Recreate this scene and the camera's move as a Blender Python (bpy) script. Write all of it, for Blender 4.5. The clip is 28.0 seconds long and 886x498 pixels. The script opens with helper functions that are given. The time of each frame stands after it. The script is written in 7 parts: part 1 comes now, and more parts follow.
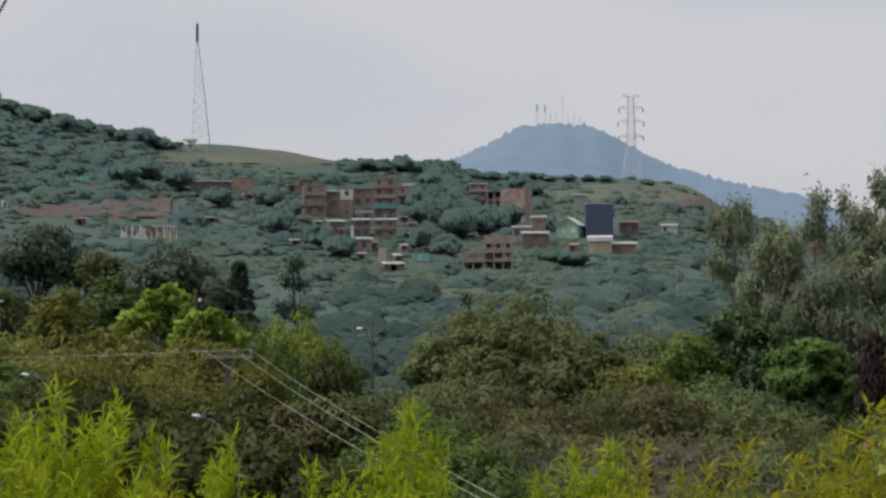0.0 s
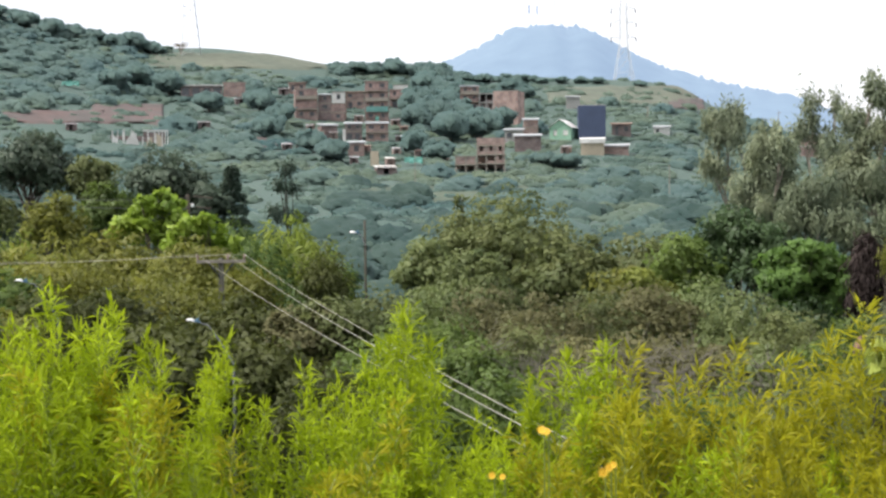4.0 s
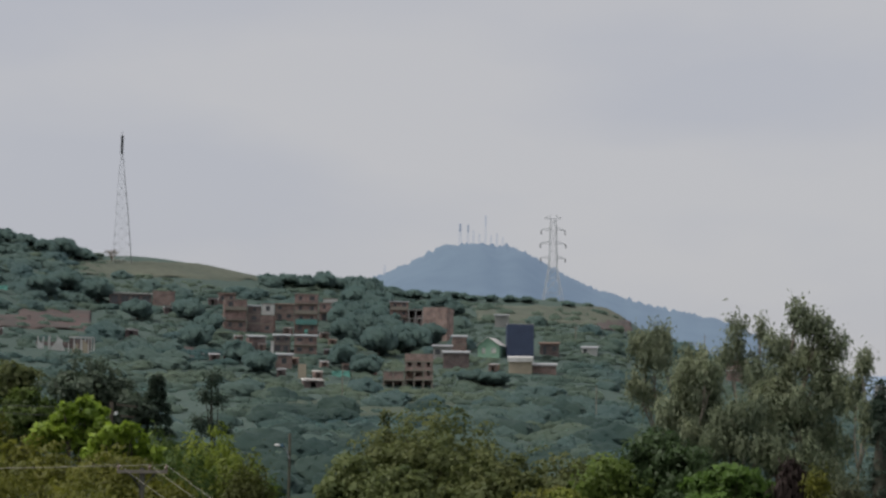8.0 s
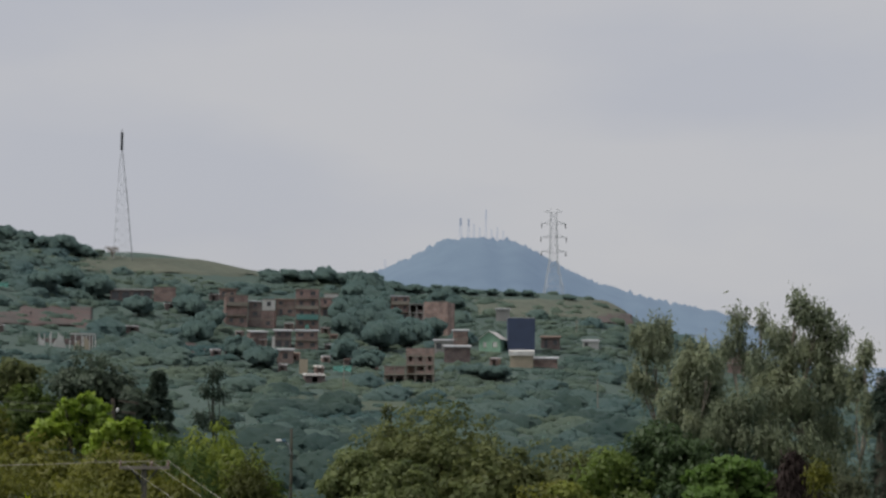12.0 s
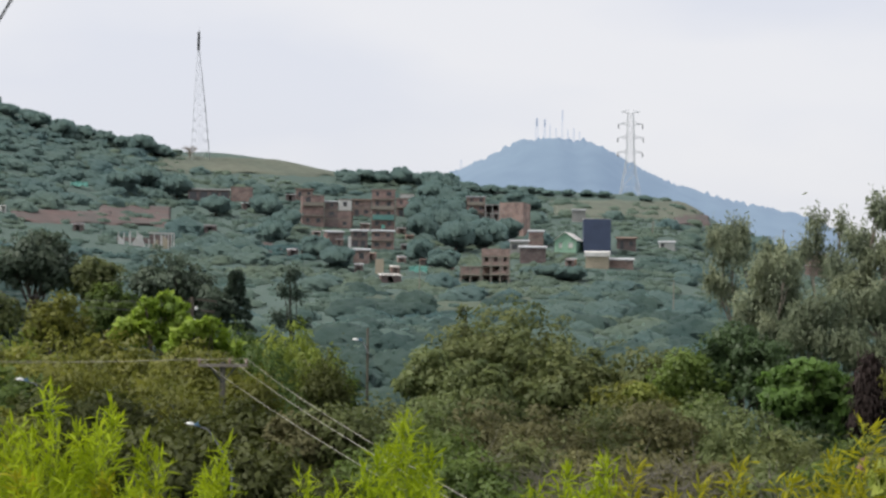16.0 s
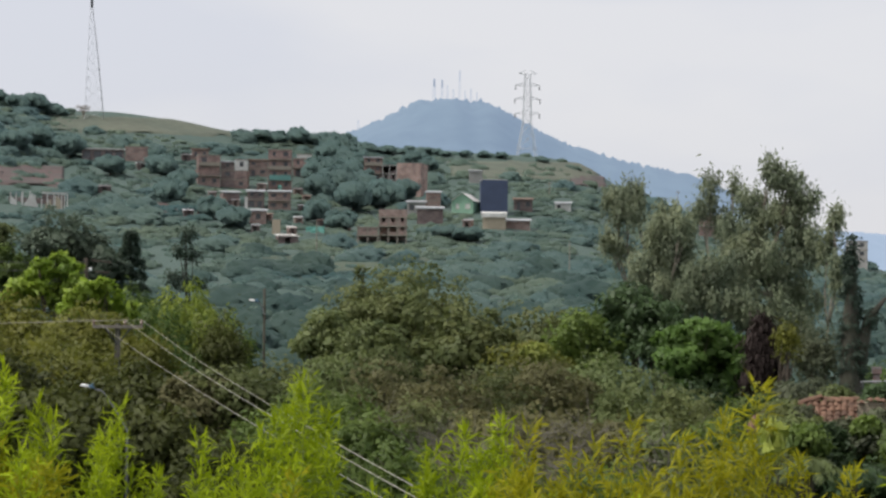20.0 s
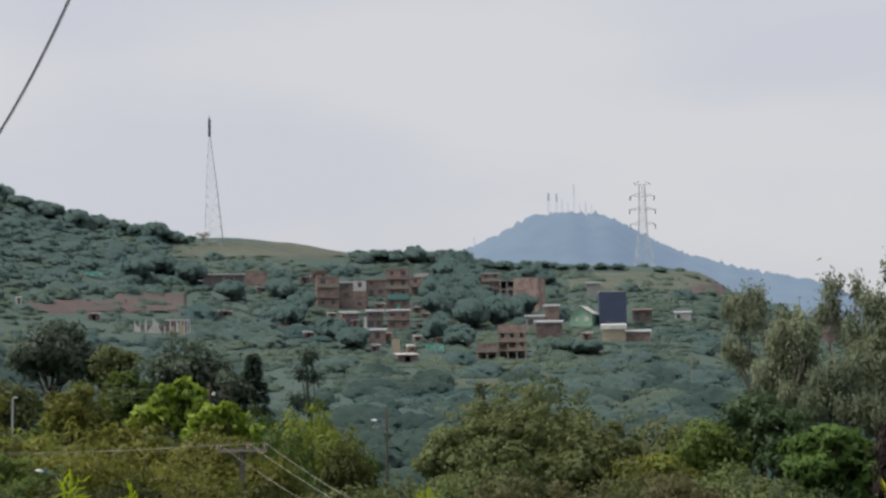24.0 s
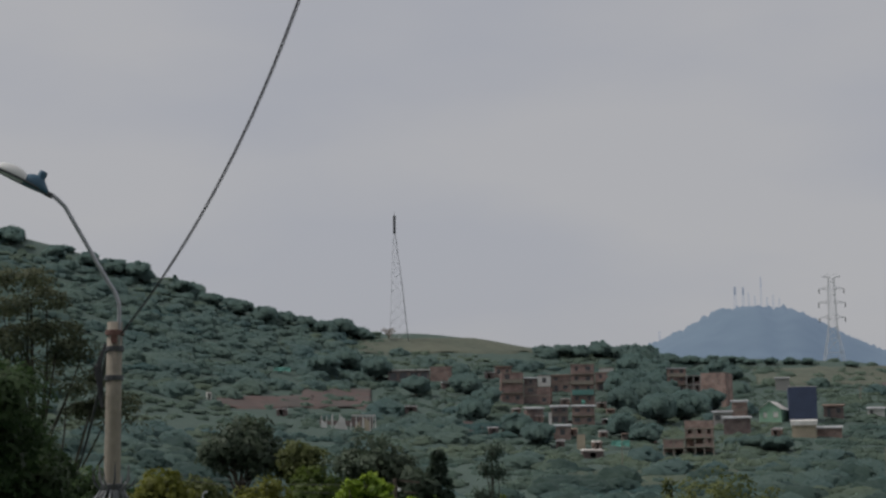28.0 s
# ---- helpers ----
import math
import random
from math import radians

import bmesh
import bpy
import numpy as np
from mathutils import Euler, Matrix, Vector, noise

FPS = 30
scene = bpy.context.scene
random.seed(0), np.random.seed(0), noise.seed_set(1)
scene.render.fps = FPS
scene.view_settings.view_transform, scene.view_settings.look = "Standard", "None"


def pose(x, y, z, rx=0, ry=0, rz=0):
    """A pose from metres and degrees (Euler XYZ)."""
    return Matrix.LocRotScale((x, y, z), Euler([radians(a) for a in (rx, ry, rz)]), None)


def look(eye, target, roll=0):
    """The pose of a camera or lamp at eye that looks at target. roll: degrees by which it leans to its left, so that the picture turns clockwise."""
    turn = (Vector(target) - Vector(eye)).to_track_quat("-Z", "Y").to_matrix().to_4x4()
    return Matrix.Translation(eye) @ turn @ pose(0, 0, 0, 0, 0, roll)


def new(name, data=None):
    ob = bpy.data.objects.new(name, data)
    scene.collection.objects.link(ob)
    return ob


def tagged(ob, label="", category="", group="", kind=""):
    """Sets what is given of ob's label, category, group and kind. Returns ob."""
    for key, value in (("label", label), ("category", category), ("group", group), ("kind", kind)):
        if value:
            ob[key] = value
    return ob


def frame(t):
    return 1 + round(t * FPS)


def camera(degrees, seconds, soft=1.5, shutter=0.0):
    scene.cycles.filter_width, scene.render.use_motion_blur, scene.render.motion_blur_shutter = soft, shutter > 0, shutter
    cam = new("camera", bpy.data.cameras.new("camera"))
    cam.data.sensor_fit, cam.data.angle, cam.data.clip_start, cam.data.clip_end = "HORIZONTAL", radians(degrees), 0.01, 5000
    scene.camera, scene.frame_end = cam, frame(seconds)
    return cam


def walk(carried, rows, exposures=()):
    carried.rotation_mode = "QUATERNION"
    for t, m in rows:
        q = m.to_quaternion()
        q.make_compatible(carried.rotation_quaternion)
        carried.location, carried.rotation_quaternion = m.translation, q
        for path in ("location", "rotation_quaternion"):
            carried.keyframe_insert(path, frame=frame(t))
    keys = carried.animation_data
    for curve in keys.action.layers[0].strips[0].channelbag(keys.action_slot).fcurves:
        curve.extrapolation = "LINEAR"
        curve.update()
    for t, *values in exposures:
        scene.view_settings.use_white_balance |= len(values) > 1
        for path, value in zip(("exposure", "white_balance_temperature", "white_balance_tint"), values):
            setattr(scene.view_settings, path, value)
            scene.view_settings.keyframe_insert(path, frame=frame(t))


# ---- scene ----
# ---- camera ----
EYE = 9.0
LENS = 29.31
cam = camera(LENS, 28.0, soft=2.6)
# seconds, turn to the right, tilt up, roll (degrees)
PATH = [
    (0, -2.706, 2.055, 0.185), (0.5, -3.863, 1.047, 1.710), (1, -3.707, -0.607, 1.907), (1.5, -4.094, -0.654, 1.775),
    (2, -5.628, -0.783, 1.392), (2.5, -5.519, -0.296, 1.071), (3, -3.913, -0.296, 1.105), (3.5, -2.448, -0.958, 0.578),
    (5.5, -2.748, -1.414, 0.557), (6, -2.635, -0.916, 0.012), (6.5, -2.399, 1.298, -1.184), (7, -1.623, 1.972, -1.187),
    (7.5, 0.110, 6.491, -1.424), (8, -0.078, 6.066, -0.874), (8.5, -0.251, 5.681, -0.530), (9, -0.272, 5.694, -0.336),
    (9.5, -0.553, 5.734, -0.404), (10, -2.176, 5.730, -0.162), (10.5, -1.907, 5.989, 0.253), (11, -0.629, 6.876, 0.056),
    (11.5, -0.000, 6.151, -0.428), (13.5, -0.895, 5.511, -0.685), (14, -1.447, 3.879, -0.059), (14.5, -2.355, 2.027, -0.450),
    (15, -3.205, 1.053, -1.117), (15.5, -3.282, 1.097, -1.766), (16, -2.621, 2.481, -0.875), (16.5, -0.446, 1.566, -0.469),
    (17, 0.417, 0.720, -0.341), (17.5, 0.475, 0.958, -0.122), (18, 0.278, 1.295, -0.391), (18.5, 0.862, 1.523, -0.007),
    (19, 2.252, 1.705, -0.442), (19.5, 1.559, 1.360, -0.766), (20, 0.874, 1.201, -0.798), (20.5, 0.665, 0.997, -0.932),
    (22.5, 1.281, 2.330, 0.171), (23, 0.906, 2.547, 0.896), (23.5, -1.752, 2.856, 1.670), (24, -3.115, 5.112, 0.950),
    (24.5, -7.057, 6.850, 0.633), (25, -9.995, 7.980, -0.558), (25.5, -10.064, 9.899, -0.102), (26, -8.789, 8.226, 0.490),
    (26.5, -8.579, 7.610, 0.405), (27, -8.877, 7.467, 0.385), (27.5, -9.052, 7.821, -0.329), (28, -9.323, 8.415, 0.618),
]


def gaze(turn, tilt, roll):
    a, e = radians(turn), radians(tilt)
    aim = (100 * math.sin(a) * math.cos(e), 100 * math.cos(a) * math.cos(e), EYE + 100 * math.sin(e))
    return look((0, 0, EYE), aim, -roll)


EXPOSURES = [(0.0, 0.1), (0.5, 0.3), (1.0, 0.9), (2.0, 1.15), (3.5, 1.18), (6.0, 1.2), (6.5, 0.75), (7.0, 0.65), (7.5, 0.25), (8.0, -0.14), (11.5, -0.12),
             (13.5, -0.2), (14.0, -0.16), (14.5, 0.12), (16.0, 0.56), (17.0, 0.48), (20.5, 0.43), (22.5, 0.38), (24.0, 0.22), (25.0, -0.18), (26.0, -0.42), (27.0, -0.36), (28.0, -0.45)]
walk(cam, [(t, gaze(a, e, r)) for t, a, e, r in PATH], [(t, s, 6300, 11) for t, s in EXPOSURES])

# ---- sky and sun ----
SUN_AZ, SUN_EL = -100.0, 56.0        # degrees right of the view's middle, above the horizon
world = bpy.data.worlds.new("hazy_sky")
scene.world = world
world.use_nodes = True
wn, wl = world.node_tree.nodes, world.node_tree.links
wn.clear()
w_out = wn.new("ShaderNodeOutputWorld")
w_bg = wn.new("ShaderNodeBackground")
w_sky = wn.new("ShaderNodeTexSky")
w_sky.sky_type = "NISHITA"
w_sky.sun_disc = False
w_sky.sun_elevation = radians(SUN_EL)
w_sky.sun_rotation = radians(SUN_AZ)
w_sky.dust_density = 4.0
w_dim = wn.new("ShaderNodeVectorMath")
w_dim.operation = "SCALE"
w_dim.inputs["Scale"].default_value = 0.10
w_co = wn.new("ShaderNodeTexCoord")
w_map = wn.new("ShaderNodeMapping")
w_map.inputs["Scale"].default_value = (2.2, 2.2, 6.5)
w_map.inputs["Rotation"].default_value = (0.0, 0.25, 0.4)
w_noise = wn.new("ShaderNodeTexNoise")
w_noise.inputs["Scale"].default_value = 1.7
w_noise.inputs["Detail"].default_value = 5.0
w_noise.inputs["Roughness"].default_value = 0.45
w_ramp = wn.new("ShaderNodeValToRGB")
w_ramp.color_ramp.elements[0].position, w_ramp.color_ramp.elements[0].color = 0.36, (0.548, 0.552, 0.580, 1)
w_ramp.color_ramp.elements[1].position, w_ramp.color_ramp.elements[1].color = 0.60, (0.612, 0.602, 0.600, 1)
w_mix = wn.new("ShaderNodeMix")
w_mix.data_type = "RGBA"
w_mix.inputs["Factor"].default_value = 0.88
wl.new(w_sky.outputs["Color"], w_dim.inputs[0])
wl.new(w_co.outputs["Generated"], w_map.inputs["Vector"])
wl.new(w_map.outputs["Vector"], w_noise.inputs["Vector"])
wl.new(w_noise.outputs["Fac"], w_ramp.inputs["Fac"])
wl.new(w_dim.outputs["Vector"], w_mix.inputs["A"])
wl.new(w_ramp.outputs["Color"], w_mix.inputs["B"])
wl.new(w_mix.outputs["Result"], w_bg.inputs["Color"])
w_bg.inputs["Strength"].default_value = 1.0
wl.new(w_bg.outputs["Background"], w_out.inputs["Surface"])

sun = new("sun", bpy.data.lights.new("sun", "SUN"))
sun.data.energy, sun.data.angle, sun.data.color = 2.3, radians(12), (1.0, 0.945, 0.86)
sa, se = radians(SUN_AZ), radians(SUN_EL)
sun.matrix_world = look((400 * math.sin(sa) * math.cos(se), 400 * math.cos(sa) * math.cos(se), 400 * math.sin(se)), (0, 0, 0))


# ---- materials ----
def nodes_of(name):
    m = bpy.data.materials.new(name)
    m.use_nodes = True
    t = m.node_tree
    t.nodes.clear()
    return m, t.nodes, t.links


def shade(c, k):
    return tuple(min(1.0, v * k) for v in c[:3]) + (1,)


def surface(name, base, rough=0.8, grain=8.0, blotch=0.6, vary=0.25, metal=0.0, bump=0.3, object_vary=0.0, tint=None, distance=0.02):
    """A weathered surface: fine grain, broad blotches and a little relief."""
    m, n, l = nodes_of(name)
    out, bsdf = n.new("ShaderNodeOutputMaterial"), n.new("ShaderNodeBsdfPrincipled")
    co = n.new("ShaderNodeTexCoord")
    fine, wide = n.new("ShaderNodeTexNoise"), n.new("ShaderNodeTexNoise")
    fine.inputs["Scale"].default_value, fine.inputs["Detail"].default_value = grain, 6
    wide.inputs["Scale"].default_value, wide.inputs["Detail"].default_value = blotch, 4
    r1 = n.new("ShaderNodeValToRGB")
    r1.color_ramp.elements[0].position, r1.color_ramp.elements[0].color = 0.3, shade(base, 1 - vary)
    r1.color_ramp.elements[1].position, r1.color_ramp.elements[1].color = 0.7, shade(base, 1 + vary)
    r2 = n.new("ShaderNodeValToRGB")
    r2.color_ramp.elements[0].position, r2.color_ramp.elements[0].color = 0.35, (*(tint or shade(base, 0.7)[:3]), 1)
    r2.color_ramp.elements[1].position, r2.color_ramp.elements[1].color = 0.62, shade(base, 1.1)
    mix = n.new("ShaderNodeMix")
    mix.data_type = "RGBA"
    mix.inputs["Factor"].default_value = 0.45
    for tex, ramp in ((fine, r1), (wide, r2)):
        l.new(co.outputs["Object"], tex.inputs["Vector"])
        l.new(tex.outputs["Fac"], ramp.inputs["Fac"])
    l.new(r1.outputs["Color"], mix.inputs["A"])
    l.new(r2.outputs["Color"], mix.inputs["B"])
    colour = mix.outputs["Result"]
    if object_vary:
        info, hsv, mp = n.new("ShaderNodeObjectInfo"), n.new("ShaderNodeHueSaturation"), n.new("ShaderNodeMapRange")
        mp.inputs["To Min"].default_value, mp.inputs["To Max"].default_value = 1 - object_vary, 1 + object_vary
        l.new(info.outputs["Random"], mp.inputs["Value"])
        l.new(mp.outputs["Result"], hsv.inputs["Value"])
        l.new(colour, hsv.inputs["Color"])
        colour = hsv.outputs["Color"]
    bm = n.new("ShaderNodeBump")
    bm.inputs["Strength"].default_value, bm.inputs["Distance"].default_value = bump, distance
    l.new(fine.outputs["Fac"], bm.inputs["Height"])
    l.new(bm.outputs["Normal"], bsdf.inputs["Normal"])
    l.new(colour, bsdf.inputs["Base Color"])
    bsdf.inputs["Roughness"].default_value, bsdf.inputs["Metallic"].default_value = rough, metal
    l.new(bsdf.outputs["BSDF"], out.inputs["Surface"])
    return m


def leafage(name, base, other, rough=0.55, through_light=0.35, spread=0.35, single=0.25, patch=0.45, gloss=0.18):
    """Leaves: each one its own shade between two colours, some light passing through."""
    m, n, l = nodes_of(name)
    out, bsdf = n.new("ShaderNodeOutputMaterial"), n.new("ShaderNodeBsdfPrincipled")
    geo, info, co = n.new("ShaderNodeNewGeometry"), n.new("ShaderNodeObjectInfo"), n.new("ShaderNodeTexCoord")
    ramp = n.new("ShaderNodeValToRGB")
    ramp.color_ramp.elements[0].color, ramp.color_ramp.elements[1].color = shade(base, 1), shade(other, 1)
    wide = n.new("ShaderNodeTexNoise")
    wide.inputs["Scale"].default_value, wide.inputs["Detail"].default_value = patch, 3
    l.new(co.outputs["Object"], wide.inputs["Vector"])
    add = n.new("ShaderNodeMath")
    add.operation = "MULTIPLY_ADD"
    add.inputs[1].default_value = single
    l.new(geo.outputs["Random Per Island"], add.inputs[0])
    half = n.new("ShaderNodeMapRange")
    half.inputs["From Min"].default_value, half.inputs["From Max"].default_value = 0.3, 0.7
    half.inputs["To Min"].default_value, half.inputs["To Max"].default_value = -0.05, 0.75
    l.new(wide.outputs["Fac"], half.inputs["Value"])
    l.new(half.outputs["Result"], add.inputs[2])
    l.new(add.outputs["Value"], ramp.inputs["Fac"])
    hsv, mp = n.new("ShaderNodeHueSaturation"), n.new("ShaderNodeMapRange")
    mp.inputs["To Min"].default_value, mp.inputs["To Max"].default_value = 1 - spread, 1 + spread
    l.new(info.outputs["Random"], mp.inputs["Value"])
    l.new(mp.outputs["Result"], hsv.inputs["Value"])
    l.new(ramp.outputs["Color"], hsv.inputs["Color"])
    l.new(hsv.outputs["Color"], bsdf.inputs["Base Color"])
    bsdf.inputs["Roughness"].default_value = rough
    tr, both, dim = n.new("ShaderNodeBsdfTranslucent"), n.new("ShaderNodeAddShader"), n.new("ShaderNodeVectorMath")
    dim.operation = "SCALE"
    dim.inputs["Scale"].default_value = through_light * 2
    l.new(hsv.outputs["Color"], dim.inputs[0])
    l.new(dim.outputs["Vector"], tr.inputs["Color"])
    l.new(bsdf.outputs["BSDF"], both.inputs[0])
    l.new(tr.outputs["BSDF"], both.inputs[1])
    l.new(both.outputs["Shader"], out.inputs["Surface"])
    bsdf.inputs["Specular IOR Level"].default_value = gloss
    return m


def brickwork(name, base, mortar, scale=1.0, vary=0.3):
    """Courses of hollow clay blocks, about 0.33 by 0.23 m, with stains."""
    m, n, l = nodes_of(name)
    out, bsdf = n.new("ShaderNodeOutputMaterial"), n.new("ShaderNodeBsdfPrincipled")
    co, mp, tex = n.new("ShaderNodeTexCoord"), n.new("ShaderNodeMapping"), n.new("ShaderNodeTexBrick")
    mp.inputs["Rotation"].default_value = (radians(90), 0, 0)
    tex.inputs["Scale"].default_value = scale
    tex.inputs["Brick Width"].default_value, tex.inputs["Row Height"].default_value, tex.inputs["Mortar Size"].default_value = 0.33, 0.23, 0.02
    tex.inputs["Color1"].default_value, tex.inputs["Color2"].default_value = shade(base, 1 - vary), shade(base, 1 + vary)
    tex.inputs["Mortar"].default_value = (*mortar, 1)
    stain, ramp, mix = n.new("ShaderNodeTexNoise"), n.new("ShaderNodeValToRGB"), n.new("ShaderNodeMix")
    stain.inputs["Scale"].default_value, stain.inputs["Detail"].default_value = 0.5, 5
    ramp.color_ramp.elements[0].position, ramp.color_ramp.elements[0].color = 0.35, (0.55, 0.55, 0.57, 1)
    ramp.color_ramp.elements[1].position, ramp.color_ramp.elements[1].color = 0.6, (1, 1, 1, 1)
    mix.data_type, mix.blend_type = "RGBA", "MULTIPLY"
    mix.inputs["Factor"].default_value = 1.0
    l.new(co.outputs["Object"], mp.inputs["Vector"])
    l.new(mp.outputs["Vector"], tex.inputs["Vector"])
    l.new(co.outputs["Object"], stain.inputs["Vector"])
    l.new(stain.outputs["Fac"], ramp.inputs["Fac"])
    l.new(tex.outputs["Color"], mix.inputs["A"])
    l.new(ramp.outputs["Color"], mix.inputs["B"])
    l.new(mix.outputs["Result"], bsdf.inputs["Base Color"])
    bsdf.inputs["Roughness"].default_value = 0.9
    l.new(bsdf.outputs["BSDF"], out.inputs["Surface"])
    return m


# Ground and dry grass carry distance haze as blue added to their colours.
GROUND = surface("hazed_grassy_earth", (0.058, 0.092, 0.074), 0.95, 0.9, 0.03, 0.25, tint=(0.044, 0.078, 0.068), distance=0.3)
MOWN = surface("hazed_dry_grass", (0.102, 0.112, 0.080), 0.95, 0.35, 0.045, 0.32, tint=(0.070, 0.096, 0.074), distance=0.25)
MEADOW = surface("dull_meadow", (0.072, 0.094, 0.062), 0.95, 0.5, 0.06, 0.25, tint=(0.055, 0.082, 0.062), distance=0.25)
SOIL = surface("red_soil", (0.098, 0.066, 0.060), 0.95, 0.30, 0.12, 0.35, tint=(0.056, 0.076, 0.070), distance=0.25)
BARK = surface("bark", (0.10, 0.08, 0.06), 0.9, 9, 1.2, 0.35, bump=0.8)
TWIG = surface("grey_twig", (0.17, 0.155, 0.125), 0.85, 7, 0.9, 0.3)
PALE_BARK = surface("pale_bark", (0.28, 0.24, 0.19), 0.85, 7, 0.9, 0.3, bump=0.6)
DARK_BARK = surface("mossy_dark_bark", (0.055, 0.05, 0.04), 0.95, 6, 1.0, 0.4, tint=(0.05, 0.065, 0.03), bump=0.9)
CULM = surface("bamboo_culm", (0.22, 0.27, 0.05), 0.5, 12, 2, 0.25)
CONCRETE = surface("cast_concrete", (0.29, 0.26, 0.215), 0.9, 14, 1.3, 0.18, bump=0.4)
GREY = surface("grey_render", (0.34, 0.33, 0.31), 0.9, 5, 0.4, 0.2, object_vary=0.15)
WHITEWASH = surface("whitewash", (0.66, 0.65, 0.62), 0.85, 4, 0.5, 0.12, tint=(0.45, 0.42, 0.38))
CREAM = surface("cream_render", (0.46, 0.39, 0.29), 0.9, 4, 0.4, 0.15)
GREEN_PAINT = surface("faded_green_paint", (0.25, 0.42, 0.30), 0.8, 4, 0.5, 0.15)
TEAL_PAINT = surface("faded_teal_paint", (0.13, 0.29, 0.26), 0.8, 4, 0.6, 0.2)
NAVY_SHEET = surface("navy_sheeting", (0.05, 0.07, 0.13), 0.55, 3, 0.35, 0.2)
ZINC = surface("weathered_zinc_sheet", (0.46, 0.47, 0.49), 0.5, 5, 0.5, 0.2, metal=0.15, tint=(0.40, 0.37, 0.34), object_vary=0.15)
RUST = surface("rusty_sheet", (0.27, 0.19, 0.15), 0.8, 4, 0.5, 0.25)
CLAY_TILE = surface("clay_roof_tile", (0.165, 0.078, 0.048), 0.85, 9, 1.5, 0.3, object_vary=0.35, tint=(0.09, 0.085, 0.055))
STEEL = surface("galvanised_steel", (0.42, 0.43, 0.45), 0.45, 16, 2, 0.12, metal=0.6)
DULL_STEEL = surface("dull_painted_steel", (0.20, 0.21, 0.22), 0.6, 10, 2, 0.15, metal=0.2)
DARK_STEEL = surface("dark_painted_steel", (0.07, 0.075, 0.08), 0.6, 10, 2, 0.2, metal=0.2)
# Steel paled so that tower and pylon fade as through haze.
HAZED_STEEL = surface("haze_paled_steel", (0.60, 0.61, 0.63), 0.7, 4, 0.2, 0.1)
CABLE = surface("black_cable_sheath", (0.035, 0.035, 0.04), 0.6, 30, 3, 0.2)
WIRE = surface("aluminium_conductor", (0.37, 0.345, 0.285), 0.5, 30, 3, 0.1, metal=0.2)
PORCELAIN = surface("brown_porcelain", (0.20, 0.13, 0.10), 0.3, 10, 2, 0.1)
LAMP_WHITE = surface("lamp_shell", (0.78, 0.78, 0.76), 0.4, 10, 2, 0.05)
LAMP_BLUE = surface("blue_lamp_housing", (0.045, 0.115, 0.18), 0.5, 12, 3, 0.15)
GLASS_DARK = surface("dark_window", (0.085, 0.088, 0.095), 0.25, 4, 1, 0.2)
TARP = surface("green_tarpaulin", (0.11, 0.33, 0.275), 0.6, 3, 0.8, 0.15)
FLOWER = surface("yellow_petals", (0.80, 0.50, 0.02), 0.6, 30, 4, 0.15)
CLAMP = surface("rusty_strap", (0.16, 0.085, 0.07), 0.7, 12, 3, 0.3)
BRICK = brickwork("clay_block_wall", (0.33, 0.215, 0.185), (0.33, 0.29, 0.27))
BRICK_PALE = brickwork("pale_clay_block_wall", (0.38, 0.255, 0.215), (0.37, 0.33, 0.30), vary=0.2)
BRICK_DARK = brickwork("weathered_clay_block_wall", (0.23, 0.165, 0.15), (0.25, 0.23, 0.22))

L_BAMBOO = leafage("bamboo_leaf", (0.072, 0.114, 0.0045), (0.204, 0.252, 0.009), 0.55, 0.5, 0.12, 0.5, gloss=0.06)
L_BAMBOO_DRY = leafage("yellowing_bamboo_leaf", (0.088, 0.110, 0.005), (0.222, 0.208, 0.010), 0.55, 0.5, 0.12, 0.5, gloss=0.06)
L_DARK = leafage("dark_leaf", (0.023, 0.041, 0.017), (0.050, 0.080, 0.030), 0.5, 0.4, 0.2)
L_MID = leafage("mid_green_leaf", (0.042, 0.071, 0.016), (0.094, 0.126, 0.028), 0.55, 0.45, 0.2)
L_YELLOW = leafage("yellow_green_leaf", (0.062, 0.075, 0.013), (0.132, 0.132, 0.024), 0.55, 0.45, 0.12)
L_GLOSSY = leafage("deep_fresh_leaf", (0.040, 0.078, 0.018), (0.086, 0.142, 0.030), 0.5, 0.45, 0.1)
L_FRESH = leafage("young_lime_leaf", (0.080, 0.132, 0.016), (0.170, 0.222, 0.028), 0.5, 0.5, 0.1)
L_OLIVE = leafage("olive_leaf", (0.052, 0.071, 0.025), (0.112, 0.123, 0.044), 0.6, 0.4, 0.15)
L_GREY = leafage("grey_green_leaf", (0.060, 0.083, 0.031), (0.124, 0.145, 0.052), 0.6, 0.4, 0.15)
L_BROWN = leafage("browning_leaf", (0.070, 0.073, 0.033), (0.130, 0.122, 0.052), 0.7, 0.4, 0.15)
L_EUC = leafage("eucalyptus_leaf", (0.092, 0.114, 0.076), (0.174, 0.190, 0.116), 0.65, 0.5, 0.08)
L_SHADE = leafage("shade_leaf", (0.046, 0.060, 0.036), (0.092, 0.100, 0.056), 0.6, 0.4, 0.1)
# Two copies of the bamboo plume leaf: shade and sunlight put into the colours.
L_FEATHER = leafage("shaded_feathery_leaf", (0.034, 0.062, 0.017), (0.076, 0.112, 0.026), 0.55, 0.45, 0.1)
L_FEATHER_LIT = leafage("lit_feathery_leaf", (0.072, 0.108, 0.018), (0.174, 0.206, 0.034), 0.55, 0.45, 0.1)
# Valley-side leaf, lifted and greyed to carry some haze in its colour.
L_VALLEY = leafage("hazy_valley_leaf", (0.042, 0.062, 0.044), (0.080, 0.102, 0.066), 0.6, 0.4, 0.15)
